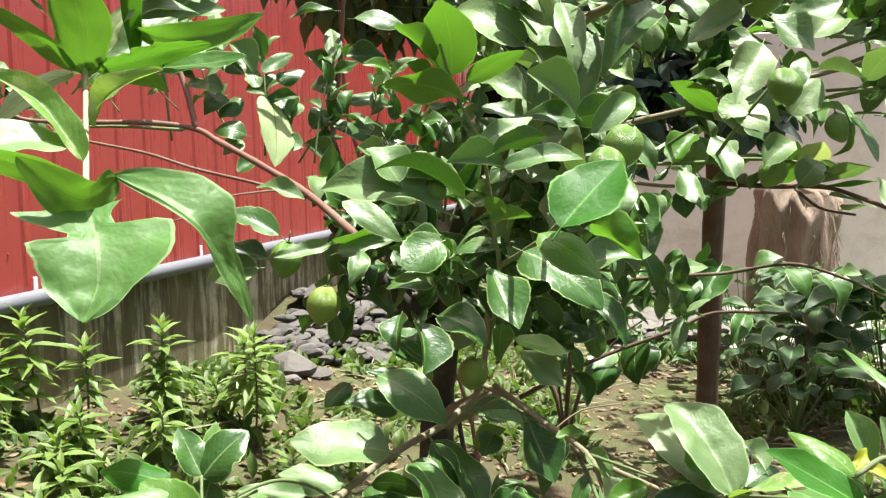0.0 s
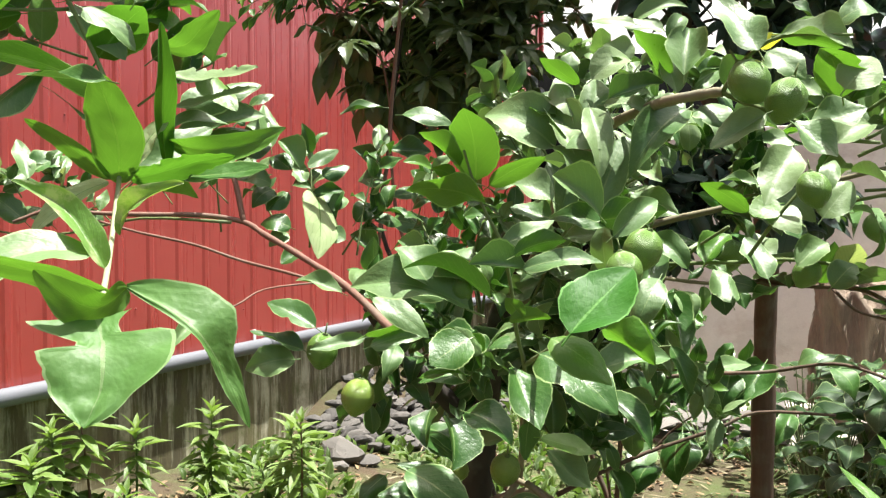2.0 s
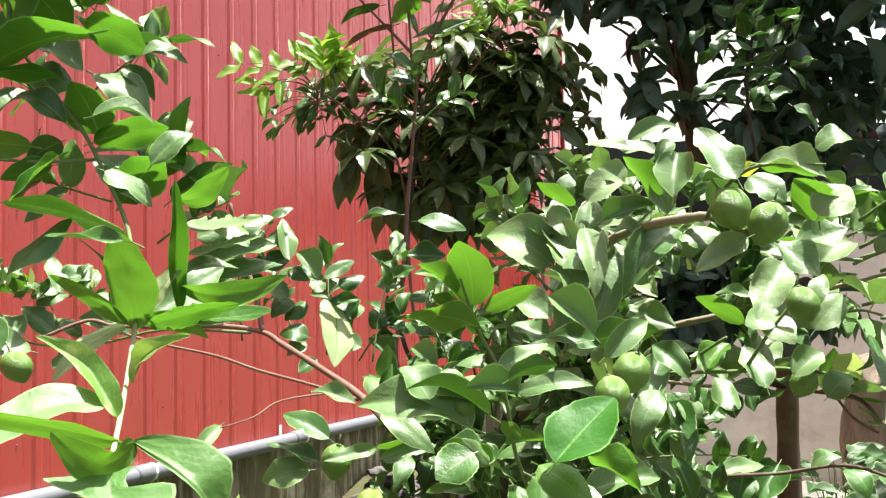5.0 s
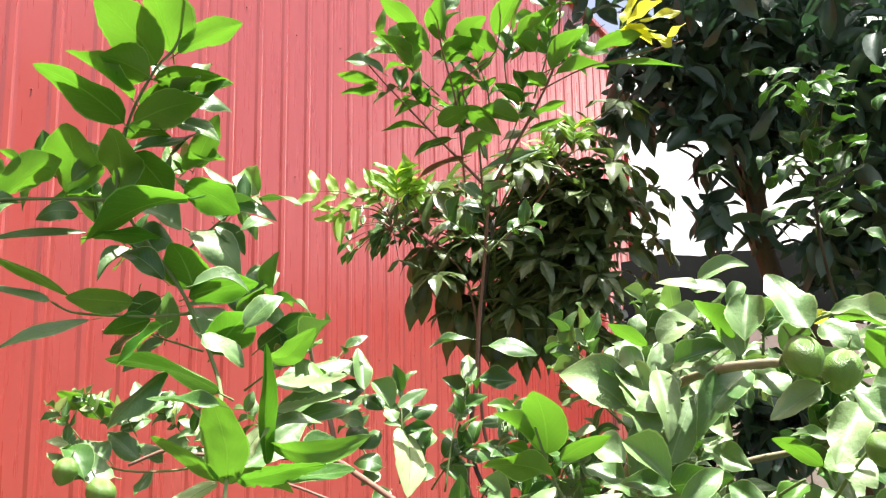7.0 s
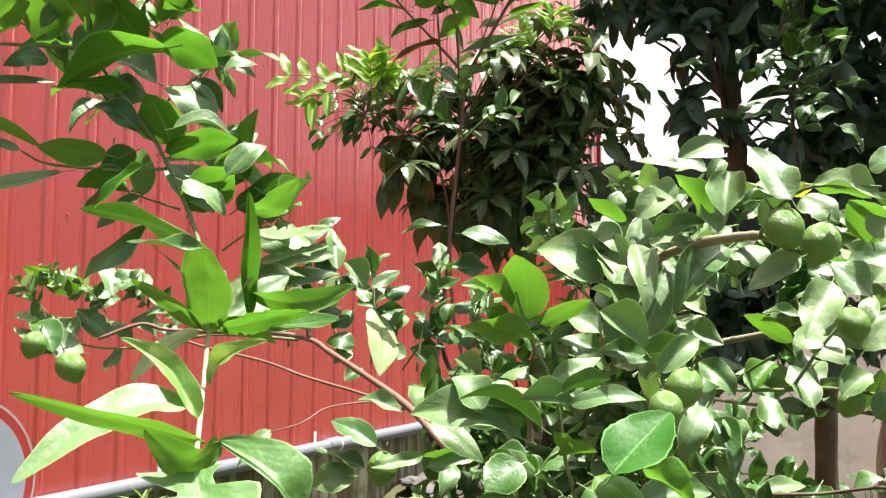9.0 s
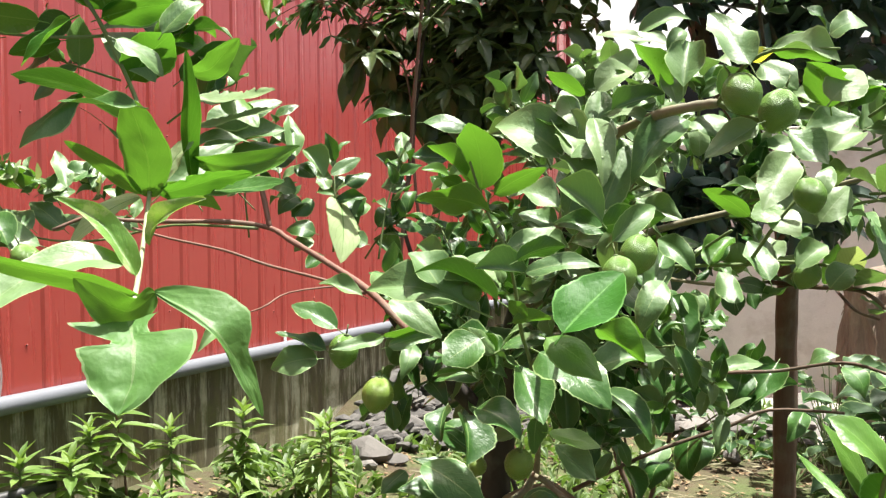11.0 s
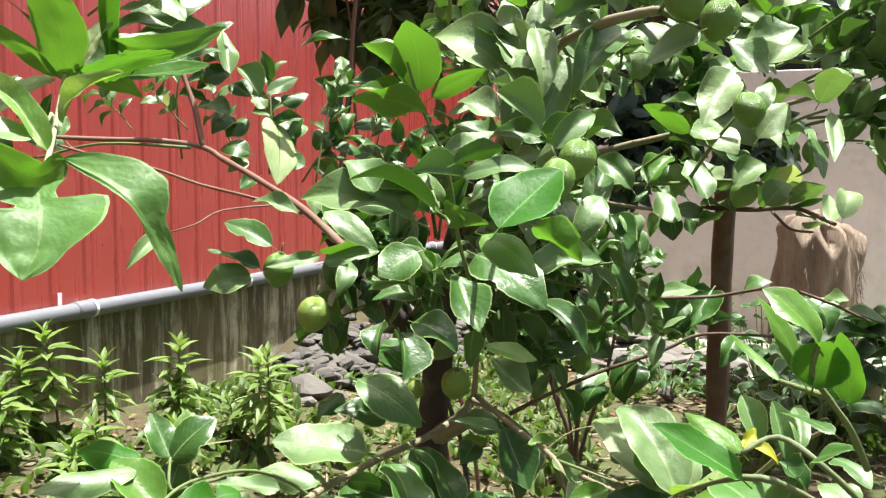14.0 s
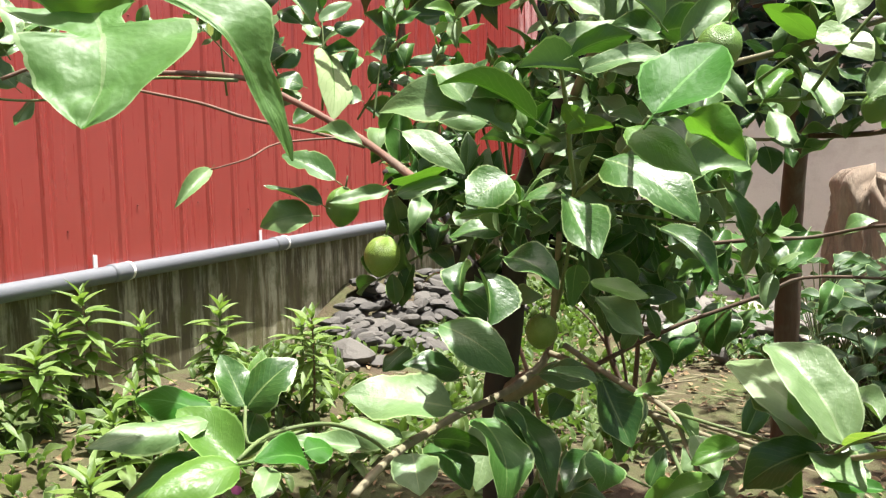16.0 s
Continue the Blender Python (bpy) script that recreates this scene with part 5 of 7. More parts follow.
leaf(shoot, "y", (-1.088, 0.732, 1.926), (-1.086, 0.657, 1.974), 0.065, (-0.45, 0.47, 0.76))
leaf(shoot, "y", (-1.066, 0.722, 1.925), (-0.986, 0.755, 1.984), 0.058, (-0.64, 0.29, 0.72))
leaf(shoot, "y", (-1.036, 0.726, 1.970), (-1.045, 0.696, 1.987), 0.016, (-0.46, 0.54, 0.70))
leaf(shoot, "F", (-0.909, 0.818, 1.989), (-0.889, 0.882, 1.927), 0.065, (-0.30, 0.72, 0.63))
leaf(shoot, "F", (-0.850, 0.869, 1.943), (-0.800, 0.936, 1.906), 0.060, (-0.37, 0.64, 0.67))
leaf(shoot, "g", (-0.845, 0.953, 1.931), (-0.772, 0.990, 1.907), 0.033, (0.51, -0.58, 0.64))
leaf(shoot, "F", (-0.815, 0.848, 1.915), (-0.938, 0.768, 1.853), 0.072, (-0.53, 0.16, 0.83))
leaf(shoot, "m", (-0.979, 0.786, 1.901), (-1.016, 0.740, 1.892), 0.039, (0.66, -0.62, 0.43))
leaf(shoot, "g", (-1.000, 0.818, 1.879), (-1.072, 0.692, 1.855), 0.015, (0.71, -0.50, 0.50))
leaf(shoot, "F", (-0.945, 0.781, 1.860), (-0.869, 0.845, 1.861), 0.037, (-0.22, 0.25, 0.94))
leaf(shoot, "y", (-1.118, 0.664, 1.894), (-1.126, 0.572, 1.938), 0.062, (-0.55, 0.40, 0.74))
leaf(shoot, "g", (-1.117, 0.640, 1.891), (-1.154, 0.585, 1.867), 0.037, (0.60, -0.62, 0.51))
leaf(shoot, "g", (-1.052, 0.738, 1.917), (-1.083, 0.674, 1.880), 0.049, (0.54, -0.61, 0.58))
leaf(shoot, "g", (-0.898, 0.933, 1.888), (-0.813, 0.963, 1.811), 0.062, (0.68, -0.46, 0.57))
leaf(shoot, "g", (-1.004, 0.791, 1.953), (-0.980, 0.824, 1.986), 0.030, (0.65, -0.72, 0.25))
leaf(shoot, "g", (-0.977, 0.828, 1.921), (-0.955, 0.866, 1.957), 0.042, (0.66, -0.68, 0.32))
leaf(shoot, "g", (-0.938, 0.872, 1.918), (-0.883, 0.898, 1.885), 0.051, (0.60, -0.50, 0.62))
leaf(shoot, "m", (-0.951, 0.862, 1.872), (-0.897, 0.901, 1.863), 0.055, (0.58, -0.68, 0.46))
leaf(shoot, "m", (-0.879, 0.863, 1.801), (-0.942, 0.834, 1.849), 0.039, (0.65, -0.53, 0.54))
leaf(shoot, "F", (-0.854, 0.899, 1.789), (-0.855, 0.850, 1.853), 0.075, (-0.25, 0.78, 0.58))
leaf(shoot, "F", (-0.860, 0.895, 1.777), (-0.765, 0.942, 1.796), 0.048, (-0.42, 0.58, 0.69))
leaf(shoot, "g", (-0.851, 1.008, 1.807), (-0.826, 1.064, 1.835), 0.043, (0.70, -0.54, 0.47))
leaf(shoot, "F", (-0.829, 0.997, 1.742), (-0.794, 1.008, 1.782), 0.039, (-0.73, 0.44, 0.53))
leaf(shoot, "g", (-0.881, 0.913, 1.769), (-0.814, 0.975, 1.782), 0.024, (0.49, -0.64, 0.58))
leaf(shoot, "F", (-0.830, 0.918, 1.692), (-0.755, 0.918, 1.750), 0.070, (-0.55, 0.47, 0.69))
leaf(shoot, "g", (-0.882, 0.928, 1.766), (-0.797, 0.931, 1.693), 0.058, (0.59, -0.43, 0.68))
leaf(shoot, "m", (-0.821, 1.009, 1.704), (-0.740, 1.050, 1.758), 0.058, (-0.64, 0.53, 0.55))
leaf(shoot, "y", (-0.986, 0.784, 1.777), (-1.029, 0.668, 1.829), 0.037, (0.02, 0.41, 0.91))
leaf(shoot, "g", (-0.988, 0.753, 1.767), (-1.049, 0.687, 1.788), 0.021, (0.68, -0.45, 0.58))
leaf(shoot, "y", (-0.914, 0.838, 1.768), (-0.965, 0.760, 1.771), 0.042, (-0.65, 0.45, 0.61))
leaf(shoot, "g", (-0.958, 0.799, 1.742), (-1.022, 0.695, 1.702), 0.026, (0.53, -0.57, 0.63))
leaf(shoot, "F", (-0.901, 0.861, 1.744), (-0.946, 0.813, 1.722), 0.036, (-0.72, 0.42, 0.55))
leaf(shoot, "m", (-0.893, 0.870, 1.778), (-0.934, 0.845, 1.750), 0.040, (-0.68, 0.44, 0.59))
leaf(shoot, "m", (-0.767, 0.868, 1.634), (-0.864, 0.748, 1.679), 0.061, (-0.18, 0.47, 0.86))
leaf(shoot, "m", (-0.837, 0.834, 1.665), (-0.857, 0.752, 1.586), 0.048, (0.10, -0.70, 0.70))
leaf(shoot, "m", (-0.769, 0.836, 1.598), (-0.827, 0.822, 1.645), 0.016, (0.61, 0.11, 0.78))
leaf(shoot, "g", (-0.843, 1.091, 1.653), (-0.768, 1.191, 1.690), 0.051, (0.56, -0.62, 0.54))
leaf(shoot, "g", (-0.853, 1.089, 1.596), (-0.763, 1.192, 1.648), 0.055, (0.40, -0.67, 0.63))
leaf(shoot, "g", (-0.836, 1.098, 1.587), (-0.756, 1.201, 1.618), 0.034, (0.54, -0.60, 0.59))
leaf(shoot, "g", (-0.697, 0.829, 1.528), (-0.657, 0.926, 1.598), 0.051, (0.54, -0.63, 0.56))
leaf(shoot, "m", (-0.669, 0.932, 1.533), (-0.641, 0.978, 1.564), 0.050, (0.34, -0.65, 0.68))
leaf(shoot, "y", (-1.152, 0.622, 1.722), (-1.070, 0.576, 1.853), 0.070, (-0.86, -0.05, 0.51))
leaf(shoot, "y", (-0.648, 0.776, 1.536), (-0.605, 0.831, 1.505), 0.034, (-0.31, 0.64, 0.70))
leaf(shoot, "g", (-0.662, 0.815, 1.572), (-0.592, 0.870, 1.597), 0.032, (0.40, -0.48, 0.78))
leaf(shoot, "g", (-0.657, 0.698, 1.757), (-0.607, 0.744, 1.757), 0.034, (0.40, -0.48, 0.78))
leaf(shoot, "g", (-0.634, 0.766, 1.710), (-0.606, 0.800, 1.755), 0.042, (0.40, -0.48, 0.78))
leaf(shoot, "g", (-0.668, 0.728, 1.700), (-0.635, 0.768, 1.660), 0.041, (0.40, -0.48, 0.78))
leaf(shoot, "g", (-0.583, 0.697, 1.816), (-0.559, 0.731, 1.831), 0.021, (0.40, -0.48, 0.78))
leaf(shoot, "F", (-0.651, 0.647, 1.705), (-0.716, 0.639, 1.659), 0.037, (0.40, -0.48, 0.78))
leaf(shoot, "m", (-0.592, 0.680, 1.614), (-0.684, 0.656, 1.625), 0.028, (0.40, -0.48, 0.78))
bent_leaf(shoot, M_LARGE, ((-0.441, 0.510, 1.407), (-0.420, 0.491, 1.388), (-0.407, 0.475, 1.363), (-0.406, 0.458, 1.341)), 0.078, (0.35, -0.54, 0.76), (0.35, -0.54, 0.76), left=TORN_LEFT, right=TORN_RIGHT)
bent_leaf(shoot, M_LARGE, ((-0.442, 0.538, 1.429), (-0.401, 0.539, 1.412), (-0.378, 0.543, 1.395), (-0.370, 0.557, 1.371), (-0.361, 0.565, 1.347), (-0.356, 0.573, 1.322)), 0.055, (0.64, -0.56, 0.53), (0.87, -0.34, 0.35), left=SLANT_LEFT, right=SLANT_RIGHT)
bent_leaf(shoot, M_YOUNG, ((-0.440, 0.538, 1.428), (-0.445, 0.514, 1.415), (-0.449, 0.491, 1.423), (-0.465, 0.473, 1.444)), 0.036, (0.55, -0.74, -0.38), (0.55, -0.74, -0.38), fold=0.25, wave=0.10)
bent_leaf(shoot, M_YOUNG, ((-0.494, 0.580, 1.419), (-0.515, 0.536, 1.436), (-0.540, 0.489, 1.451), (-0.592, 0.441, 1.472)), 0.026, (0.44, -0.62, -0.65), (0.44, -0.62, -0.65), fold=0.25)
bent_leaf(shoot, M_SUNLIT, ((-0.538, 0.602, 1.452), (-0.563, 0.567, 1.454), (-0.586, 0.523, 1.436), (-0.607, 0.459, 1.390)), 0.050, (0.40, -0.36, 0.84), (0.40, -0.36, 0.84), fold=0.2)
bent_leaf(shoot, M_MINED, ((-0.528, 0.607, 1.438), (-0.548, 0.607, 1.464), (-0.573, 0.605, 1.491), (-0.620, 0.592, 1.516)), 0.026, (0.88, -0.38, 0.28), (0.52, -0.53, 0.67), fold=0.9, wave=0.12)
bent_leaf(shoot, M_MINED, ((-0.558, 0.658, 1.466), (-0.549, 0.662, 1.489), (-0.525, 0.662, 1.502), (-0.491, 0.667, 1.513)), 0.024, (-0.16, -0.94, 0.30), (0.32, -0.65, 0.69), fold=0.8, wave=0.12)
bent_leaf(shoot, M_YOUNG, ((-0.650, 0.756, 1.520), (-0.627, 0.732, 1.558), (-0.621, 0.711, 1.596), (-0.616, 0.690, 1.625)), 0.054, (0.53, -0.83, -0.15), (0.53, -0.83, -0.15), fold=0.15)
bent_leaf(shoot, M_YOUNG, ((-0.656, 0.752, 1.524), (-0.659, 0.717, 1.546), (-0.670, 0.688, 1.567), (-0.679, 0.661, 1.580)), 0.022, (0.44, -0.62, -0.65), (0.44, -0.62, -0.65), fold=0.3)
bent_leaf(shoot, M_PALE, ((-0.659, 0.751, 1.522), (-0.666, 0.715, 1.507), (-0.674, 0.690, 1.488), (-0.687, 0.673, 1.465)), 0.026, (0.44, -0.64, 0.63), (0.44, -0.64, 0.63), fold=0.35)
bent_leaf(shoot, M_FRESH, ((-0.631, 0.809, 1.541), (-0.626, 0.798, 1.588), (-0.610, 0.781, 1.640), (-0.604, 0.771, 1.689)), 0.023, (0.85, -0.53, 0.07), (0.85, -0.53, 0.07), fold=0.9, wave=0.14)
bent_leaf(shoot, M_YOUNG, ((-0.645, 0.829, 1.674), (-0.619, 0.831, 1.677), (-0.597, 0.830, 1.693), (-0.573, 0.830, 1.710)), 0.032, (0.33, -0.68, -0.66), (0.33, -0.68, -0.66), fold=0.2)
bent_leaf(shoot, M_SHEEN, ((-0.647, 0.841, 1.647), (-0.617, 0.845, 1.640), (-0.579, 0.852, 1.642), (-0.543, 0.858, 1.650)), 0.038, (0.33, -0.43, 0.84), (0.33, -0.43, 0.84), fold=0.25, ragged=0.35)
bent_leaf(shoot, M_SHEEN, ((-0.642, 0.834, 1.608), (-0.611, 0.838, 1.611), (-0.573, 0.845, 1.620), (-0.539, 0.850, 1.626)), 0.028, (0.33, -0.43, 0.84), (0.33, -0.43, 0.84), fold=0.25, ragged=0.35)
bent_leaf(shoot, M_YOUNG, ((-0.628, 0.809, 1.567), (-0.574, 0.802, 1.556), (-0.517, 0.808, 1.560), (-0.479, 0.815, 1.576)), 0.031, (0.33, -0.68, -0.66), (0.34, -0.70, 0.62), fold=0.3, wave=0.10)
bent_leaf(shoot, M_LEAF, ((-0.611, 0.808, 1.528), (-0.568, 0.806, 1.529), (-0.532, 0.813, 1.532), (-0.502, 0.817, 1.536)), 0.033, (0.29, -0.60, 0.75), (0.29, -0.60, 0.75), fold=0.2)
bent_leaf(shoot, M_FRESH, ((-0.639, 0.761, 1.524), (-0.597, 0.759, 1.530), (-0.549, 0.760, 1.540), (-0.509, 0.768, 1.545)), 0.028, (0.36, -0.73, -0.58), (0.36, -0.73, -0.58), fold=0.3, ragged=0.3)
bent_leaf(shoot, M_PALE, ((-0.654, 0.786, 1.540), (-0.645, 0.790, 1.561), (-0.632, 0.795, 1.578), (-0.620, 0.801, 1.588)), 0.031, (0.29, -0.60, 0.75), (0.29, -0.60, 0.75), fold=0.2)
limb(shoot, 0.0035, 0.0020, (-0.668, 0.768, 1.530), (-0.728, 0.824, 1.584), (-0.781, 0.884, 1.635), (-0.819, 0.900, 1.691), (-0.863, 0.889, 1.779), (-0.891, 0.867, 1.831), (-0.929, 0.841, 1.893), (-0.938, 0.818, 1.934), (-0.923, 0.822, 2.041), (-0.880, 0.830, 2.118), (-0.845, 0.841, 2.160), (-0.809, 0.823, 2.245))
limb(shoot, 0.0020, 0.0028, (-0.428, 0.493, 1.388), (-0.449, 0.516, 1.401), (-0.541, 0.626, 1.445), (-0.661, 0.772, 1.538), mat=M_PALETWIG)
limb(shoot, 0.0030, 0.0020, (-0.947, 0.827, 1.924), (-1.024, 0.755, 1.922), (-1.064, 0.705, 1.914), (-1.101, 0.661, 1.894), (-1.132, 0.623, 1.869), (-1.160, 0.580, 1.855))
limb(shoot, 0.0025, 0.0015, (-0.859, 0.898, 1.753), (-0.902, 0.857, 1.748), (-0.948, 0.809, 1.749), (-0.975, 0.778, 1.753), (-0.991, 0.757, 1.767))
limb(shoot, 0.0025, 0.0015, (-0.668, 0.768, 1.530), (-0.644, 0.787, 1.527), (-0.620, 0.806, 1.536))

rnd = random.Random(14)
for sx, sy, sz, ex, ey, ez in ((-0.90, 0.92, 1.80, -1.02, 0.86, 1.90), (-0.90, 0.92, 1.85, -0.82, 1.0, 1.95), (-0.95, 0.88, 1.95, -0.9, 0.95, 2.0), (-0.88, 0.95, 1.72, -0.80, 1.02, 1.78), (-0.88, 0.95, 1.70, -0.98, 0.9, 1.74), (-0.95, 0.87, 1.92, -1.08, 0.8, 1.98), (-0.84, 1.0, 1.64, -0.75, 1.05, 1.70), (-0.93, 0.88, 2.02, -0.86, 0.9, 2.1)):
    spray(shoot, (sx, sy, sz), (ex, ey, ez), 0.002, 7, 0.085, "mmyg", rnd)

sprig = thing("lemon_sapling", (0.25, 0.85, 0.0), "young lemon sapling with fresh glossy leaves", "sapling")
leaf(sprig, "y", (0.124, 0.720, 1.286), (0.082, 0.718, 1.328), 0.038, (0.35, -0.46, 0.81))
leaf(sprig, "y", (0.116, 0.735, 1.250), (0.077, 0.726, 1.322), 0.023, (0.35, -0.46, 0.81))
leaf(sprig, "F", (0.121, 0.726, 1.252), (0.132, 0.713, 1.291), 0.043, (0.10, 0.75, 0.65))
leaf(sprig, "F", (0.148, 0.736, 1.238), (0.139, 0.717, 1.298), 0.026, (0.20, 0.76, 0.61))
leaf(sprig, "y", (0.095, 0.759, 1.248), (0.051, 0.808, 1.277), 0.012, (0.35, -0.46, 0.81))
leaf(sprig, "V", (0.078, 0.831, 1.173), (0.059, 0.859, 1.211), 0.024, (0.20, -0.90, 0.40))
leaf(sprig, "V", (0.101, 0.829, 1.161), (0.086, 0.860, 1.208), 0.022, (0.29, -0.87, 0.39))
leaf(sprig, "g", (0.112, 0.823, 1.173), (0.106, 0.868, 1.203), 0.018, (0.29, -0.87, 0.39))
leaf(sprig, "m", (0.138, 0.751, 1.210), (0.092, 0.797, 1.214), 0.020, (0.35, -0.46, 0.81))
leaf(sprig, "m", (0.153, 0.777, 1.192), (0.117, 0.803, 1.169), 0.030, (0.35, -0.46, 0.81))
leaf(sprig, "F", (0.068, 0.760, 1.162), (-0.007, 0.754, 1.203), 0.036, (0.35, -0.46, 0.81))
leaf(sprig, "y", (0.064, 0.803, 1.172), (0.011, 0.827, 1.197), 0.029, (0.35, -0.46, 0.81))
leaf(sprig, "Y", (0.069, 0.816, 1.176), (0.095, 0.815, 1.162), 0.013, (0.35, -0.46, 0.81))
leaf(sprig, "Y", (0.065, 0.814, 1.173), (0.074, 0.831, 1.188), 0.012, (0.35, -0.46, 0.81))
bent_leaf(sprig, M_SHEEN, ((-0.047, 1.227, 0.983), (-0.075, 1.248, 1.030), (-0.105, 1.268, 1.062), (-0.142, 1.295, 1.079)), 0.088, (0.45, -0.70, 0.55), (0.35, -0.46, 0.81), fold=0.35)
bent_leaf(sprig, M_SHEEN, ((-0.055, 1.235, 0.980), (-0.100, 1.290, 1.000), (-0.150, 1.330, 1.028), (-0.195, 1.372, 1.036)), 0.074, (0.20, -0.75, 0.60), (0.30, -0.50, 0.80), fold=0.25)
leaf(sprig, "g", (-0.068, 1.282, 0.968), (-0.166, 1.344, 1.017), 0.077, (0.35, -0.46, 0.81))
leaf(sprig, "y", (-0.073, 1.248, 0.975), (-0.113, 1.280, 1.027), 0.050, (0.35, -0.46, 0.81))
leaf(sprig, "R2", (-0.049, 1.194, 0.992), (0.039, 1.107, 1.050), 0.053, (0.35, -0.46, 0.81))
leaf(sprig, "G", (0.023, 1.026, 1.072), (0.092, 0.943, 1.042), 0.079, (0.35, -0.46, 0.81))
leaf(sprig, "m", (-0.071, 1.301, 0.950), (-0.166, 1.287, 0.897), 0.060, (0.35, -0.46, 0.81))
leaf(sprig, "g", (-0.234, 1.657, 0.843), (-0.290, 1.596, 0.800), 0.068, (0.35, -0.46, 0.81))
leaf(sprig, "g", (0.111, 0.926, 1.118), (0.087, 0.943, 1.067), 0.038, (0.35, -0.46, 0.81))
leaf(sprig, "g", (0.131, 0.892, 1.125), (0.165, 0.860, 1.102), 0.040, (0.35, -0.46, 0.81))
leaf(sprig, "g", (0.140, 0.856, 1.161), (0.170, 0.823, 1.146), 0.029, (0.35, -0.46, 0.81))
leaf(sprig, "m", (0.090, 0.930, 1.131), (0.118, 0.928, 1.105), 0.030, (0.35, -0.46, 0.81))
leaf(sprig, "y", (-0.013, 1.114, 1.019), (0.047, 1.031, 1.017), 0.044, (0.35, -0.46, 0.81))
leaf(sprig, "g", (-0.082, 1.243, 0.964), (-0.026, 1.178, 0.951), 0.054, (0.35, -0.46, 0.81))
leaf(sprig, "y", (-0.163, 1.418, 0.884), (-0.095, 1.337, 0.872), 0.053, (0.35, -0.46, 0.81))
leaf(sprig, "s", (-0.045, 1.396, 0.936), (-0.147, 1.431, 1.047), 0.079, (0.36, -0.46, 0.81))
leaf(sprig, "s", (-0.112, 1.410, 0.929), (-0.170, 1.437, 0.999), 0.047, (0.36, -0.46, 0.81))
leaf(sprig, "g", (-0.076, 1.384, 0.944), (-0.119, 1.416, 1.005), 0.044, (0.36, -0.46, 0.81))
leaf(sprig, "s", (-0.099, 1.371, 0.919), (-0.161, 1.319, 0.904), 0.044, (0.36, -0.46, 0.81))
leaf(sprig, "y", (-0.184, 1.420, 0.910), (-0.240, 1.371, 0.894), 0.039, (0.36, -0.46, 0.81))
leaf(sprig, "y", (-0.211, 1.350, 0.878), (-0.264, 1.292, 0.870), 0.032, (0.36, -0.46, 0.81))
leaf(sprig, "m", (-0.439, 1.661, 0.923), (-0.373, 1.612, 0.825), 0.079, (0.36, -0.46, 0.81))
leaf(sprig, "m", (-0.618, 1.620, 0.872), (-0.554, 1.570, 0.767), 0.055, (0.36, -0.46, 0.81))
leaf(sprig, "s", (-0.611, 1.578, 0.858), (-0.609, 1.490, 0.757), 0.077, (0.36, -0.46, 0.81))
leaf(sprig, "g", (-0.558, 1.696, 0.916), (-0.458, 1.697, 0.924), 0.041, (0.36, -0.46, 0.81))
leaf(sprig, "s", (-0.009, 1.309, 0.992), (-0.047, 1.339, 1.019), 0.039, (0.36, -0.46, 0.81))
leaf(sprig, "F", (-0.006, 1.227, 0.935), (-0.074, 1.229, 0.932), 0.026, (0.36, -0.46, 0.81))
leaf(sprig, "g", (-0.298, 1.503, 0.922), (-0.250, 1.475, 0.881), 0.037, (0.36, -0.46, 0.81))
leaf(sprig, "s", (-0.249, 1.457, 0.904), (-0.210, 1.403, 0.859), 0.049, (0.36, -0.46, 0.81))
leaf(sprig, "g", (-0.157, 1.389, 0.919), (-0.110, 1.340, 0.887), 0.042, (0.36, -0.46, 0.81))
leaf(sprig, "s", (-0.058, 1.325, 0.943), (-0.025, 1.270, 0.915), 0.043, (0.36, -0.46, 0.81))
leaf(sprig, "y", (-0.363, 1.563, 0.926), (-0.313, 1.586, 0.934), 0.027, (0.36, -0.46, 0.81))
leaf(sprig, "m", (-0.428, 1.524, 0.836), (-0.446, 1.456, 0.792), 0.054, (0.36, -0.46, 0.81))
limb(sprig, 0.0030, 0.0018, (-0.295, 1.505, 0.922), (-0.227, 1.468, 0.919), (-0.168, 1.428, 0.920), (-0.092, 1.374, 0.922), (-0.045, 1.396, 0.936), mat=M_TWIG)
limb(sprig, 0.0060, 0.0030, (-0.535, 1.765, 0.954), (-0.412, 1.652, 0.926), (-0.295, 1.505, 0.922), (-0.263, 1.470, 0.881), (-0.224, 1.396, 0.852), mat=M_BARK)
limb(sprig, 0.0035, 0.0022, (0.172, 0.822, 1.125), (0.131, 0.809, 1.166), (0.093, 0.827, 1.183), (0.064, 0.803, 1.172))
limb(sprig, 0.0030, 0.0020, (0.165, 0.802, 1.170), (0.150, 0.756, 1.213), (0.132, 0.741, 1.242), (0.120, 0.727, 1.262), (0.124, 0.720, 1.286))
limb(sprig, 0.0030, 0.0020, (0.132, 0.741, 1.242), (0.095, 0.759, 1.248))
limb(sprig, 0.0040, 0.0022, (0.172, 0.872, 1.087), (0.113, 0.852, 1.126), (0.066, 0.780, 1.157), (-0.047, 1.227, 0.983))
limb(sprig, 0.0045, 0.0022, (-0.047, 1.227, 0.983), (-0.097, 1.341, 0.923), (-0.233, 1.658, 0.851), (-0.386, 1.862, 0.815), mat=M_BARK)
limb(sprig, 0.008, 0.004, (0.27, 0.85, -0.05), (0.275, 0.82, 0.5), (0.25, 0.80, 0.95), (0.20, 0.78, 1.08))

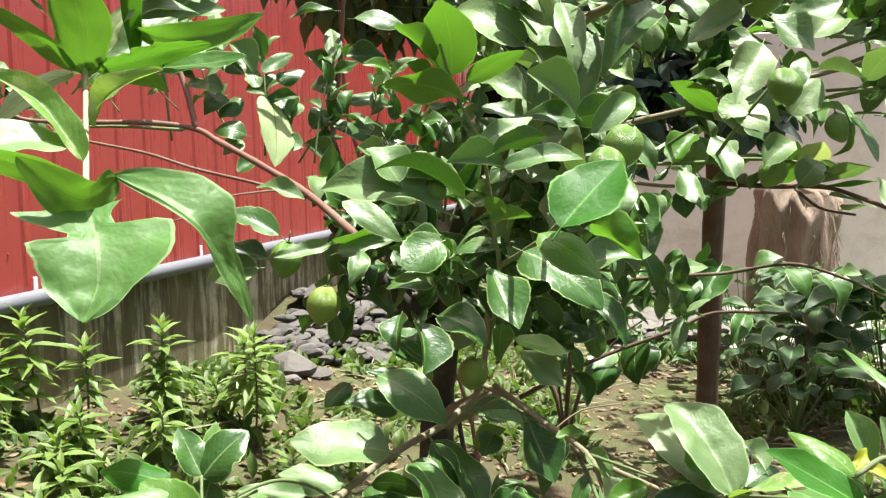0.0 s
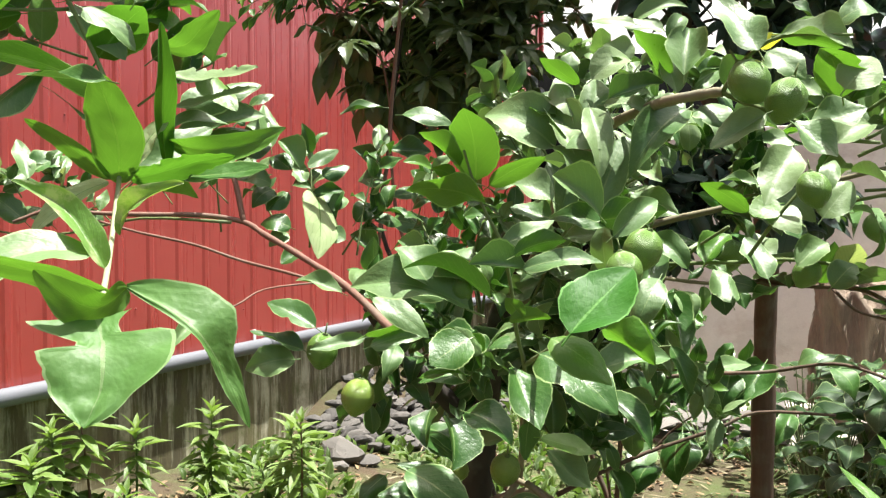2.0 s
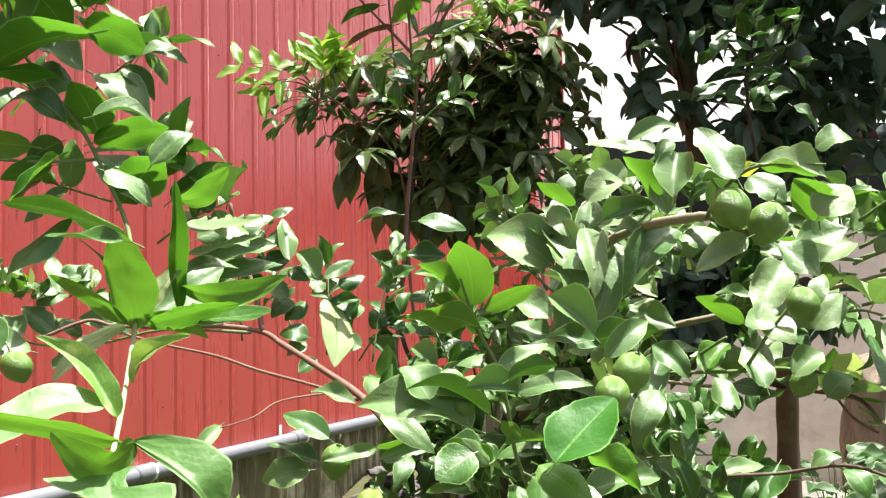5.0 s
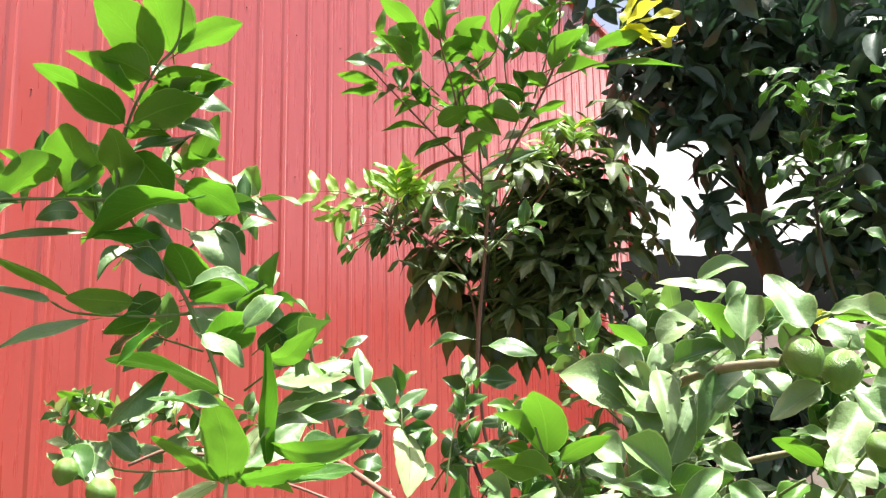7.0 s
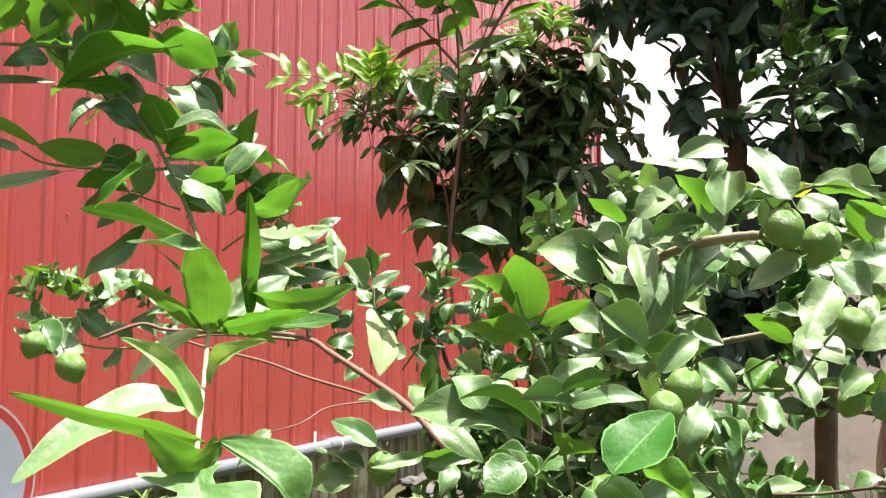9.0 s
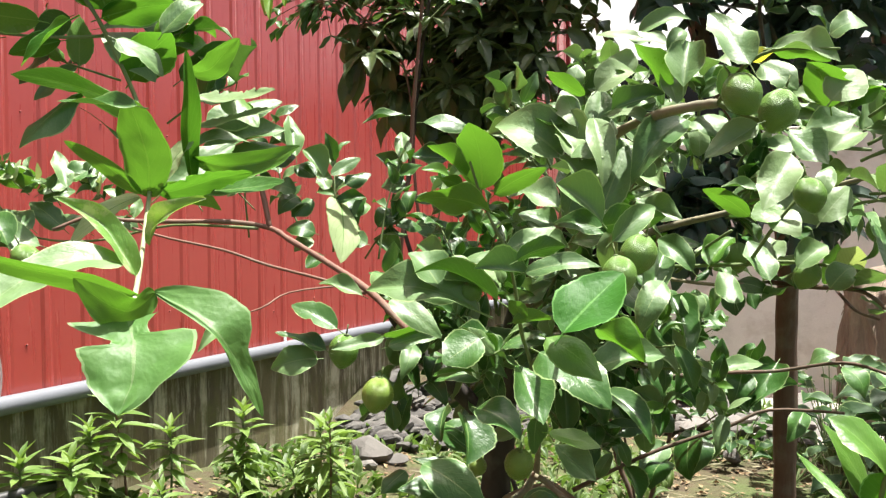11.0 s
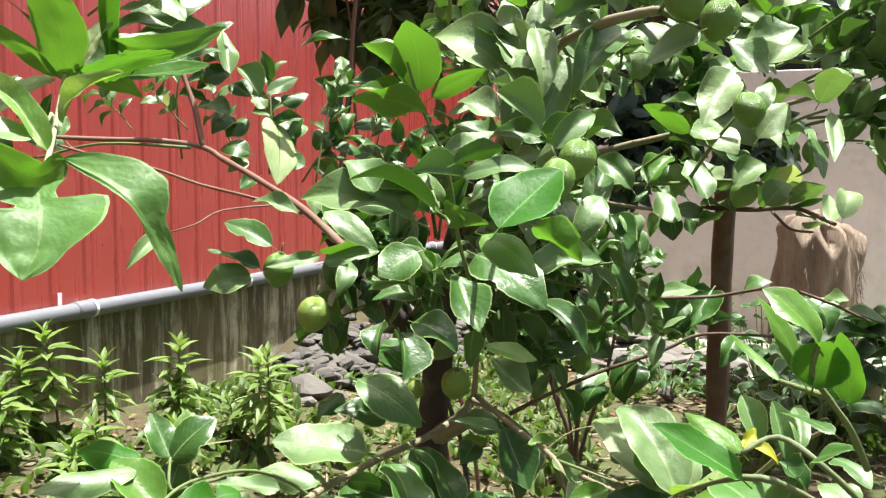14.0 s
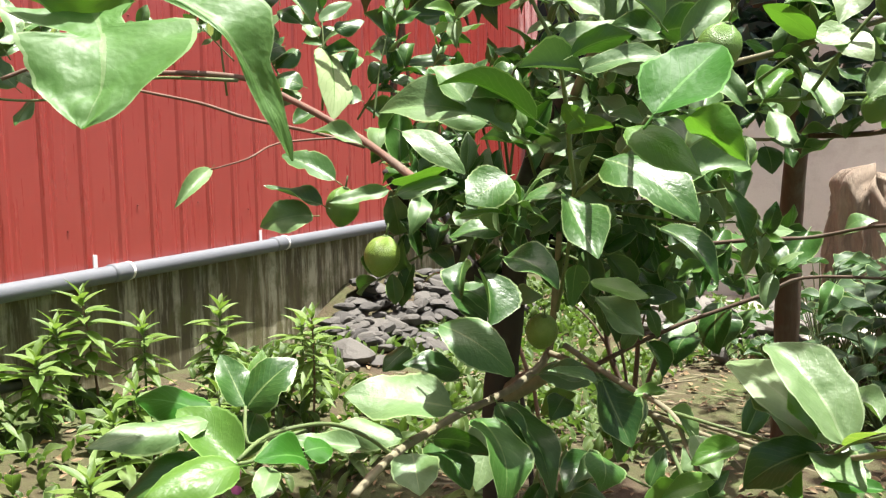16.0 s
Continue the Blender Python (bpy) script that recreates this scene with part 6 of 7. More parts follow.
leaf(lemon, "m", (-0.367, 2.394, 1.118), (-0.318, 2.349, 1.018), 0.065, (0.35, -0.46, 0.81))
leaf(lemon, "m", (-0.326, 2.411, 1.121), (-0.369, 2.329, 1.037), 0.068, (0.35, -0.46, 0.81))
leaf(lemon, "m", (-0.143, 2.542, 1.109), (-0.200, 2.452, 1.002), 0.093, (0.35, -0.46, 0.81))
leaf(lemon, "m", (-0.220, 2.453, 1.097), (-0.234, 2.385, 1.018), 0.080, (0.35, -0.46, 0.81))
leaf(lemon, "g", (-0.172, 2.476, 1.114), (-0.291, 2.369, 1.101), 0.044, (0.35, -0.46, 0.81))
leaf(lemon, "m", (-0.324, 2.361, 0.951), (-0.327, 2.295, 0.846), 0.096, (0.35, -0.46, 0.81))
leaf(lemon, "g", (-0.386, 2.310, 0.920), (-0.439, 2.227, 0.869), 0.072, (0.35, -0.46, 0.81))
leaf(lemon, "m", (-0.277, 2.481, 1.070), (-0.204, 2.449, 0.988), 0.075, (0.35, -0.46, 0.81))
leaf(lemon, "m", (-0.431, 2.361, 1.069), (-0.432, 2.297, 0.981), 0.074, (0.35, -0.46, 0.81))
leaf(lemon, "m", (-0.456, 2.297, 1.083), (-0.473, 2.226, 0.990), 0.078, (0.35, -0.46, 0.81))
leaf(lemon, "m", (-0.078, 2.556, 0.979), (-0.112, 2.480, 0.913), 0.054, (0.35, -0.46, 0.81))
leaf(lemon, "m", (-0.278, 2.415, 0.965), (-0.293, 2.363, 1.054), 0.059, (0.35, -0.46, 0.81))
leaf(lemon, "g", (-0.290, 2.368, 0.875), (-0.251, 2.337, 0.944), 0.044, (0.35, -0.46, 0.81))
leaf(lemon, "m", (-0.482, 2.211, 0.890), (-0.504, 2.155, 0.957), 0.068, (0.35, -0.46, 0.81))
leaf(lemon, "m", (0.020, 2.503, 1.112), (0.078, 2.466, 1.047), 0.072, (0.35, -0.46, 0.81))
leaf(lemon, "m", (0.101, 2.536, 1.098), (0.158, 2.497, 1.019), 0.087, (0.35, -0.46, 0.81))
leaf(lemon, "g", (0.129, 2.492, 1.090), (0.192, 2.467, 1.110), 0.057, (0.35, -0.46, 0.81))
leaf(lemon, "m", (-0.469, 2.216, 0.876), (-0.427, 2.171, 0.804), 0.059, (0.35, -0.46, 0.81))
leaf(lemon, "m", (-0.393, 2.378, 1.079), (-0.344, 2.352, 1.149), 0.053, (0.35, -0.46, 0.81))
leaf(lemon, "m", (-0.194, 2.518, 1.085), (-0.174, 2.482, 1.180), 0.045, (0.35, -0.46, 0.81))
leaf(lemon, "g", (-0.064, 2.521, 1.106), (0.005, 2.500, 1.149), 0.065, (0.35, -0.46, 0.81))
leaf(lemon, "m", (-0.677, 1.785, 0.894), (-0.788, 1.702, 0.992), 0.063, (0.36, -0.45, 0.82))
leaf(lemon, "m", (-0.782, 1.843, 0.863), (-0.874, 1.760, 0.891), 0.066, (0.36, -0.45, 0.82))
leaf(lemon, "m", (-0.923, 1.893, 0.897), (-0.956, 1.828, 0.854), 0.053, (0.36, -0.45, 0.82))
leaf(lemon, "g", (-0.438, 1.624, 0.932), (-0.502, 1.553, 0.960), 0.036, (0.36, -0.45, 0.82))
leaf(lemon, "m", (-0.529, 1.739, 0.861), (-0.539, 1.686, 0.833), 0.053, (0.36, -0.45, 0.82))
leaf(lemon, "y", (-0.598, 1.810, 0.803), (-0.532, 1.803, 0.856), 0.053, (0.36, -0.45, 0.82))
leaf(lemon, "m", (-0.468, 1.539, 0.813), (-0.394, 1.527, 0.802), 0.051, (0.36, -0.45, 0.82))
leaf(lemon, "g", (-0.401, 1.515, 0.820), (-0.428, 1.457, 0.814), 0.044, (0.36, -0.45, 0.82))
leaf(lemon, "y", (-0.316, 1.439, 0.789), (-0.253, 1.430, 0.836), 0.052, (0.36, -0.45, 0.82))
leaf(lemon, "g", (-0.631, 1.712, 1.021), (-0.561, 1.705, 1.057), 0.057, (0.36, -0.45, 0.82))
leaf(lemon, "m", (-0.718, 1.678, 1.067), (-0.637, 1.666, 1.029), 0.069, (0.36, -0.45, 0.82))
leaf(lemon, "m", (-0.682, 1.741, 0.994), (-0.732, 1.681, 1.054), 0.066, (0.36, -0.45, 0.82))

# ---- thin sapling by the shed ----
sapling = thing("sapling", (-0.98, 2.75, 0.0), "slender sapling with dark reddish stem and oval leaves", "sapling")
leaf(sapling, "y", (-1.401, 2.223, 2.629), (-1.490, 2.123, 2.656), 0.061, (-0.07, 0.31, 0.95))
leaf(sapling, "F", (-1.400, 2.222, 2.611), (-1.498, 2.155, 2.594), 0.053, (-0.28, 0.16, 0.95))
leaf(sapling, "g", (-1.365, 2.200, 2.652), (-1.479, 2.148, 2.703), 0.053, (0.54, -0.60, 0.60))
leaf(sapling, "F", (-1.281, 2.338, 2.491), (-1.413, 2.258, 2.486), 0.048, (-0.09, 0.09, 0.99))
leaf(sapling, "y", (-1.303, 2.269, 2.679), (-1.340, 2.159, 2.769), 0.065, (0.09, 0.62, 0.78))
leaf(sapling, "y", (-1.298, 2.256, 2.700), (-1.251, 2.214, 2.779), 0.068, (-0.72, 0.33, 0.61))
leaf(sapling, "y", (-1.213, 2.303, 2.698), (-1.100, 2.312, 2.748), 0.084, (-0.38, 0.47, 0.80))
leaf(sapling, "F", (-1.128, 2.357, 2.637), (-1.229, 2.324, 2.607), 0.068, (-0.39, 0.51, 0.76))
leaf(sapling, "y", (-1.236, 2.314, 2.494), (-1.130, 2.324, 2.537), 0.070, (-0.36, 0.52, 0.77))
leaf(sapling, "y", (-1.142, 2.313, 2.535), (-1.069, 2.418, 2.457), 0.070, (-0.12, 0.65, 0.75))
leaf(sapling, "y", (-1.007, 2.424, 2.499), (-1.100, 2.339, 2.535), 0.076, (-0.24, 0.59, 0.77))
leaf(sapling, "y", (-1.003, 2.490, 2.483), (-0.881, 2.499, 2.504), 0.044, (-0.18, 0.13, 0.98))
leaf(sapling, "y", (-0.998, 2.481, 2.505), (-0.875, 2.489, 2.553), 0.053, (-0.36, 0.14, 0.92))
leaf(sapling, "y", (-0.927, 2.464, 2.610), (-1.004, 2.409, 2.648), 0.051, (-0.10, 0.65, 0.75))
leaf(sapling, "F", (-1.001, 2.456, 2.566), (-1.070, 2.384, 2.617), 0.051, (-0.11, 0.64, 0.76))
leaf(sapling, "g", (-1.147, 2.431, 2.361), (-0.976, 2.522, 2.426), 0.035, (0.28, -0.85, 0.45))
leaf(sapling, "W", (-1.189, 2.393, 2.399), (-1.353, 2.369, 2.337), 0.058, (-0.36, 0.04, 0.93))
leaf(sapling, "m", (-1.218, 2.371, 2.460), (-1.342, 2.335, 2.423), 0.053, (-0.32, 0.13, 0.94))
leaf(sapling, "F", (-1.275, 2.325, 2.560), (-1.303, 2.259, 2.626), 0.051, (-0.05, 0.72, 0.69))
leaf(sapling, "y", (-1.056, 2.373, 2.718), (-1.104, 2.294, 2.780), 0.061, (-0.04, 0.64, 0.77))
leaf(sapling, "y", (-0.948, 2.430, 2.714), (-0.984, 2.353, 2.754), 0.074, (-0.10, 0.50, 0.86))
leaf(sapling, "y", (-1.105, 2.424, 2.467), (-1.206, 2.411, 2.420), 0.068, (-0.41, 0.54, 0.73))
leaf(sapling, "y", (-0.858, 2.371, 2.603), (-0.709, 2.426, 2.619), 0.058, (-0.14, 0.11, 0.98))
leaf(sapling, "y", (-0.880, 2.384, 2.628), (-0.747, 2.340, 2.716), 0.072, (-0.43, 0.34, 0.83))
leaf(sapling, "y", (-0.730, 2.359, 2.642), (-0.587, 2.371, 2.669), 0.066, (-0.21, 0.41, 0.89))
leaf(sapling, "y", (-0.703, 2.369, 2.603), (-0.491, 2.445, 2.583), 0.030, (0.08, 0.03, 1.00))
leaf(sapling, "Y", (-0.642, 2.344, 2.684), (-0.570, 2.410, 2.651), 0.045, (0.15, 0.30, 0.94))
leaf(sapling, "Y", (-0.631, 2.346, 2.693), (-0.552, 2.399, 2.682), 0.037, (0.04, 0.16, 0.99))
leaf(sapling, "Y", (-0.526, 2.408, 2.661), (-0.466, 2.397, 2.687), 0.029, (-0.34, 0.26, 0.90))
leaf(sapling, "Y", (-0.627, 2.359, 2.704), (-0.521, 2.359, 2.751), 0.041, (-0.41, 0.02, 0.91))
leaf(sapling, "Y", (-0.629, 2.328, 2.697), (-0.583, 2.362, 2.786), 0.041, (-0.16, -0.89, 0.42))
leaf(sapling, "Y", (-0.622, 2.394, 2.687), (-0.522, 2.400, 2.644), 0.032, (0.33, -0.64, 0.69))
leaf(sapling, "Y", (-0.590, 2.355, 2.704), (-0.477, 2.397, 2.723), 0.037, (0.15, -0.71, 0.69))
leaf(sapling, "Y", (-0.549, 2.397, 2.668), (-0.511, 2.393, 2.622), 0.034, (0.39, -0.84, 0.39))
leaf(sapling, "m", (-1.225, 2.527, 1.707), (-1.106, 2.564, 1.702), 0.073, (0.27, -0.77, 0.57))
leaf(sapling, "m", (-1.187, 2.533, 1.811), (-1.045, 2.593, 1.783), 0.068, (0.37, -0.52, 0.77))
leaf(sapling, "m", (-1.243, 2.517, 1.834), (-1.348, 2.427, 1.809), 0.044, (0.18, -0.45, 0.88))
leaf(sapling, "g", (-1.225, 2.472, 1.682), (-1.268, 2.539, 1.795), 0.052, (0.40, -0.72, 0.57))
leaf(sapling, "m", (-1.238, 2.478, 1.616), (-1.339, 2.495, 1.713), 0.057, (0.56, -0.49, 0.67))
leaf(sapling, "m", (-1.227, 2.533, 1.491), (-1.108, 2.554, 1.463), 0.073, (0.27, -0.70, 0.66))
leaf(sapling, "m", (-1.217, 2.517, 1.565), (-1.098, 2.585, 1.576), 0.062, (0.29, -0.63, 0.72))
leaf(sapling, "g", (-1.236, 2.514, 1.614), (-1.309, 2.475, 1.618), 0.075, (0.40, -0.67, 0.63))
leaf(sapling, "m", (-1.180, 2.444, 1.380), (-1.079, 2.440, 1.332), 0.081, (0.32, -0.60, 0.73))
leaf(sapling, "m", (-1.203, 2.384, 1.381), (-1.291, 2.394, 1.449), 0.070, (0.49, -0.52, 0.70))
leaf(sapling, "y", (-1.244, 2.275, 2.725), (-1.296, 2.178, 2.802), 0.068, (-0.08, 0.65, 0.76))
leaf(sapling, "y", (-1.171, 2.320, 2.724), (-1.054, 2.298, 2.809), 0.074, (-0.48, 0.41, 0.77))
leaf(sapling, "y", (-0.984, 2.419, 2.716), (-0.859, 2.366, 2.825), 0.076, (-0.56, 0.28, 0.78))
leaf(sapling, "y", (-1.263, 2.238, 2.791), (-1.324, 2.121, 2.862), 0.068, (-0.14, 0.56, 0.82))
leaf(sapling, "y", (-1.057, 2.370, 2.771), (-0.941, 2.299, 2.874), 0.074, (-0.49, 0.36, 0.80))
leaf(sapling, "y", (-1.218, 2.299, 2.764), (-1.158, 2.191, 2.868), 0.074, (-0.71, 0.24, 0.66))
limb(sapling, 0.0070, 0.0050, (-0.98, 2.75, -0.05), (-0.99, 2.74, 0.5), (-1.10, 2.62, 0.98), (-1.235, 2.50, 1.322), (-1.249, 2.504, 1.477), (-1.228, 2.516, 1.689), (-1.213, 2.513, 1.850), (-1.184, 2.502, 2.048), (-1.146, 2.475, 2.261), (-1.129, 2.470, 2.313), mat=M_REDBARK)
limb(sapling, 0.0050, 0.0030, (-1.129, 2.470, 2.313), (-0.991, 2.469, 2.513), (-0.889, 2.412, 2.623), (-0.857, 2.393, 2.700), (-0.814, 2.332, 2.865), mat=M_REDBARK)
limb(sapling, 0.0050, 0.0020, (-1.137, 2.470, 2.296), (-1.216, 2.400, 2.403), (-1.282, 2.335, 2.490), (-1.380, 2.220, 2.634), (-1.414, 2.173, 2.692), mat=M_REDBARK)
limb(sapling, 0.0040, 0.0020, (-1.208, 2.440, 2.280), (-1.193, 2.359, 2.556), (-1.201, 2.286, 2.721), (-1.190, 2.214, 2.878), mat=M_REDBARK)
limb(sapling, 0.0040, 0.0020, (-1.160, 2.464, 2.279), (-1.148, 2.407, 2.487), (-1.165, 2.347, 2.622), (-1.053, 2.363, 2.715), (-1.006, 2.310, 2.869), mat=M_REDBARK)
limb(sapling, 0.0030, 0.0020, (-0.928, 2.415, 2.578), (-0.778, 2.400, 2.614), (-0.638, 2.389, 2.616), (-0.484, 2.418, 2.643), mat=M_REDBARK)
rnd = random.Random(13)
for sx, sy, sz, ex, ey, ez in ((-1.19, 2.42, 2.50, -1.35, 2.25, 2.62), (-1.25, 2.35, 2.60, -1.38, 2.2, 2.78), (-1.12, 2.45, 2.5, -1.14, 2.4, 2.72), (-1.05, 2.45, 2.55, -1.02, 2.42, 2.82), (-0.98, 2.48, 2.58, -0.90, 2.45, 2.80), (-0.95, 2.45, 2.64, -0.80, 2.45, 2.72), (-1.14, 2.44, 2.4, -1.22, 2.38, 2.58), (-1.08, 2.46, 2.4, -1.0, 2.45, 2.62), (-1.2, 2.4, 2.55, -1.22, 2.3, 2.85), (-0.9, 2.45, 2.7, -0.85, 2.4, 2.95)):
    spray(sapling, (sx, sy, sz), (ex, ey, ez), 0.003, 9, 0.098, "yyym", rnd)
for ex, ey, ez in ((-1.25, 2.45, 2.2), (-1.0, 2.5, 2.2), (-1.15, 2.45, 2.28)):
    spray(sapling, (-1.16, 2.49, ez - 0.1), (ex, ey, ez), 0.003, 6, 0.10, "mmmg", rnd)


# ---- umbrella-leaved shrub ----
DROOP = shapes_of(4, 41, fold=0.12, arch=0.12, blunt=0.8)
DROOP_DATA = [leaf_mesh("leaflet", a, M_UMBRELLA) for a in DROOP]


def rosette(tree, at, axis, count, length, rnd, pool):
    """Leaflets that hang in a ring from one stalk."""
    at, axis = Vector(at), Vector(axis).normalized()
    side = axis.orthogonal().normalized()
    for i in range(count):
        a = 2 * math.pi * i / count + rnd.uniform(-0.2, 0.2)
        out = side * math.cos(a) + axis.cross(side) * math.sin(a)
        way = (out + axis * rnd.uniform(-0.1, 0.5) + Vector((0, 0, -rnd.uniform(0.2, 0.9)))).normalized()
        size = length * rnd.uniform(0.75, 1.1)
        base = at + out * 0.015
        part("leaflet", pool[rnd.randrange(len(pool))], tree, leaf_pose(base, base + way * size, size * rnd.uniform(0.34, 0.46), (out * 0.2 + Vector((0, 0, 1)) + axis * 0.5)))


umbrella = thing("umbrella_shrub", (-1.0, 2.95, 0.0), "dark umbrella shrub with drooping glossy leaflets", "shrub")
rnd = random.Random(17)
limb(umbrella, 0.010, 0.006, (-1.00, 2.95, -0.05), (-1.02, 2.93, 0.5), (-1.30, 2.90, 1.15), (-1.431, 2.860, 1.461), (-1.406, 2.873, 1.721), (-1.390, 2.870, 1.884), (-1.351, 2.860, 2.108), (-1.312, 2.843, 2.289), mat=M_DARKBARK, name="stem")
for cx, cy, cz, count, spread in (
        (-1.44, 3.00, 2.42, 3, 0.08), (-1.54, 2.95, 2.38, 3, 0.07), (-1.61, 2.90, 2.34, 3, 0.07), (-1.49, 3.00, 2.21, 4, 0.08), (-1.28, 3.05, 2.23, 4, 0.09), (-1.15, 2.95, 2.11, 2, 0.02), (-1.02, 3.05, 2.08, 4, 0.09),
        (-1.33, 3.00, 2.08, 4, 0.08), (-1.48, 2.95, 2.04, 3, 0.06), (-1.24, 3.05, 2.40, 4, 0.09), (-1.11, 3.10, 2.44, 4, 0.10), (-1.04, 3.15, 2.33, 5, 0.11), (-1.02, 3.20, 2.44, 4, 0.07), (-1.02, 3.20, 2.25, 4, 0.07),
        (-1.14, 3.10, 2.25, 4, 0.08), (-1.10, 3.15, 2.58, 3, 0.08), (-0.99, 3.20, 2.58, 3, 0.09), (-1.27, 3.05, 1.97, 4, 0.08), (-1.15, 3.10, 1.96, 4, 0.08), (-1.02, 3.10, 2.00, 2, 0.06)):
    for i in range(count + 2):
        end = Vector((cx + rnd.gauss(0, spread), cy + rnd.gauss(0, 0.10), cz + rnd.gauss(0, spread)))
        root = Vector((-1.36, 2.93, min(max(end.z - 0.15, 1.9), 2.28)))
        limb(umbrella, 0.003, 0.002, root, root.lerp(end, 0.6) + Vector((0, 0, 0.04)), end, name="stalk", mat=M_TWIG)
        rosette(umbrella, end, (end - root) * 0.6 + Vector((0.05, -0.15, 0.14)), rnd.choice((8, 9, 10)), 0.135, rnd, DROOP_DATA)
# old leaves that hang straight down under the head
for cx, cy, cz, count, length in ((-1.62, 2.95, 2.17, 7, 0.21), (-1.46, 2.95, 1.98, 5, 0.17), (-1.37, 3.00, 1.97, 6, 0.16), (-1.26, 3.02, 1.98, 9, 0.17), (-1.15, 3.05, 1.98, 7, 0.15)):
    for i in range(count * 2):
        at = Vector((cx + rnd.gauss(0, 0.05), cy + rnd.gauss(0, 0.05), cz + rnd.gauss(0, 0.04)))
        size = length * rnd.uniform(0.75, 1.15)
        tip = at + Vector((rnd.uniform(-0.35, 0.35), rnd.uniform(-0.3, 0.3), -1)).normalized() * size
        part("leaflet", DROOP_DATA[rnd.randrange(4)], umbrella, leaf_pose(at, tip, size * rnd.uniform(0.3, 0.42), (rnd.uniform(-0.6, 0.8), -0.8, 0.1)))

places = []
for i in range(300):
    q = Vector((rnd.gauss(0, 0.17), rnd.gauss(0, 0.08), rnd.gauss(0, 0.16)))
    at = Vector((-1.17, 3.14, 2.26)) + q
    way = Vector((rnd.uniform(-1, 1), rnd.uniform(-0.8, 0.8), rnd.uniform(-1.4, 0.1))).normalized()
    places.append(leaf_pose(at, at + way * 0.13, 0.05, (rnd.uniform(-0.6, 0.6), -0.6, 0.8)))
tagged(part("crown", leaf_cloud("crown", DROOP, places, M_UMBRELLA), umbrella), kind="stuff")

# ---- feather-leaved shrub ----
feather = thing("feather_shrub", (-0.92, 2.85, 0.0), "small shrub with bright feathery leaves and red stalks", "shrub")
FERN = [leaf_mesh("leaflet", a, M_FERN) for a in shapes_of(4, 51, bites=0)]
rnd = random.Random(19)
limb(feather, 0.008, 0.004, (-0.92, 2.85, -0.05), (-0.95, 2.85, 0.55), (-1.20, 2.80, 1.15), (-1.32, 2.78, 1.469), (-1.36, 2.80, 1.694), (-1.40, 2.87, 1.90), (-1.45, 2.87, 2.10), (-1.52, 2.80, 2.20), mat=M_REDBARK, name="stem")


def frond(tree, start, end, pairs, size, pool):
    start, end = Vector(start), Vector(end)
    limb(tree, 0.0025, 0.0012, start, start.lerp(end, 0.5) + Vector((0, 0, 0.015)), end, mat=M_REDBARK, name="stalk")
    along = (end - start).normalized()
    side = along.cross(Vector((0.25, -0.8, 0.5))).normalized()
    for i in range(pairs):
        t = 0.25 + 0.75 * i / max(pairs - 1, 1)
        for s in (-1, 1):
            way = (side * s + along * 0.75 + Vector((0, 0, rnd.uniform(-0.2, 0.1)))).normalized()
            base = start.lerp(end, t)
            part("leaflet", pool[rnd.randrange(len(pool))], tree, leaf_pose(base, base + way * size * rnd.uniform(0.8, 1.1), size * 0.30, Vector((0.3, -0.7, 0.7))))


CORE = (-1.62, 2.62, 2.30)
for start, end, pairs, size in (
        ((-1.73, 2.65, 2.378), (-1.92, 2.60, 2.425), 3, 0.13), ((-1.76, 2.65, 2.36), (-1.81, 2.60, 2.31), 2, 0.12), ((-1.83, 2.65, 2.35), (-1.88, 2.60, 2.31), 1, 0.13),
        ((-1.60, 2.65, 2.34), (-1.575, 2.60, 2.44), 6, 0.115), ((-1.61, 2.65, 2.33), (-1.48, 2.60, 2.36), 5, 0.095), ((-1.56, 2.65, 2.35), (-1.51, 2.60, 2.42), 5, 0.10), ((-1.63, 2.65, 2.376), (-1.68, 2.60, 2.41), 3, 0.10),
        ((-1.02, 2.90, 2.52), (-0.99, 2.86, 2.60), 5, 0.085), ((-1.16, 2.90, 2.44), (-1.14, 2.86, 2.52), 4, 0.07), ((-1.08, 2.90, 2.48), (-1.12, 2.86, 2.56), 4, 0.07)):
    frond(feather, start, end, pairs, size, FERN)
    if start[0] < -1.4:
        limb(feather, 0.003, 0.002, CORE, Vector(CORE).lerp(Vector(start), 0.5) + Vector((0, 0, 0.02)), start, mat=M_REDBARK, name="stalk")
    else:
        limb(feather, 0.003, 0.002, (-1.25, 2.80, 2.20), (-1.12, 2.88, 2.38), start, mat=M_REDBARK, name="stalk")
limb(feather, 0.004, 0.003, (-1.52, 2.80, 2.20), (-1.57, 2.70, 2.26), CORE, mat=M_REDBARK, name="stalk")
ROUND = [leaf_mesh("leaflet", a, M_LEAF) for a in shapes_of(4, 53, blunt=0.6, skew=1.1)]
for i in range(15):
    end = Vector((-1.72 + rnd.gauss(0, 0.12), 2.72 + rnd.gauss(0, 0.06), 2.27 + rnd.gauss(0, 0.07)))
    frond(feather, Vector(CORE) + Vector((0, 0.02, -0.04)), end, 2, 0.075, ROUND)

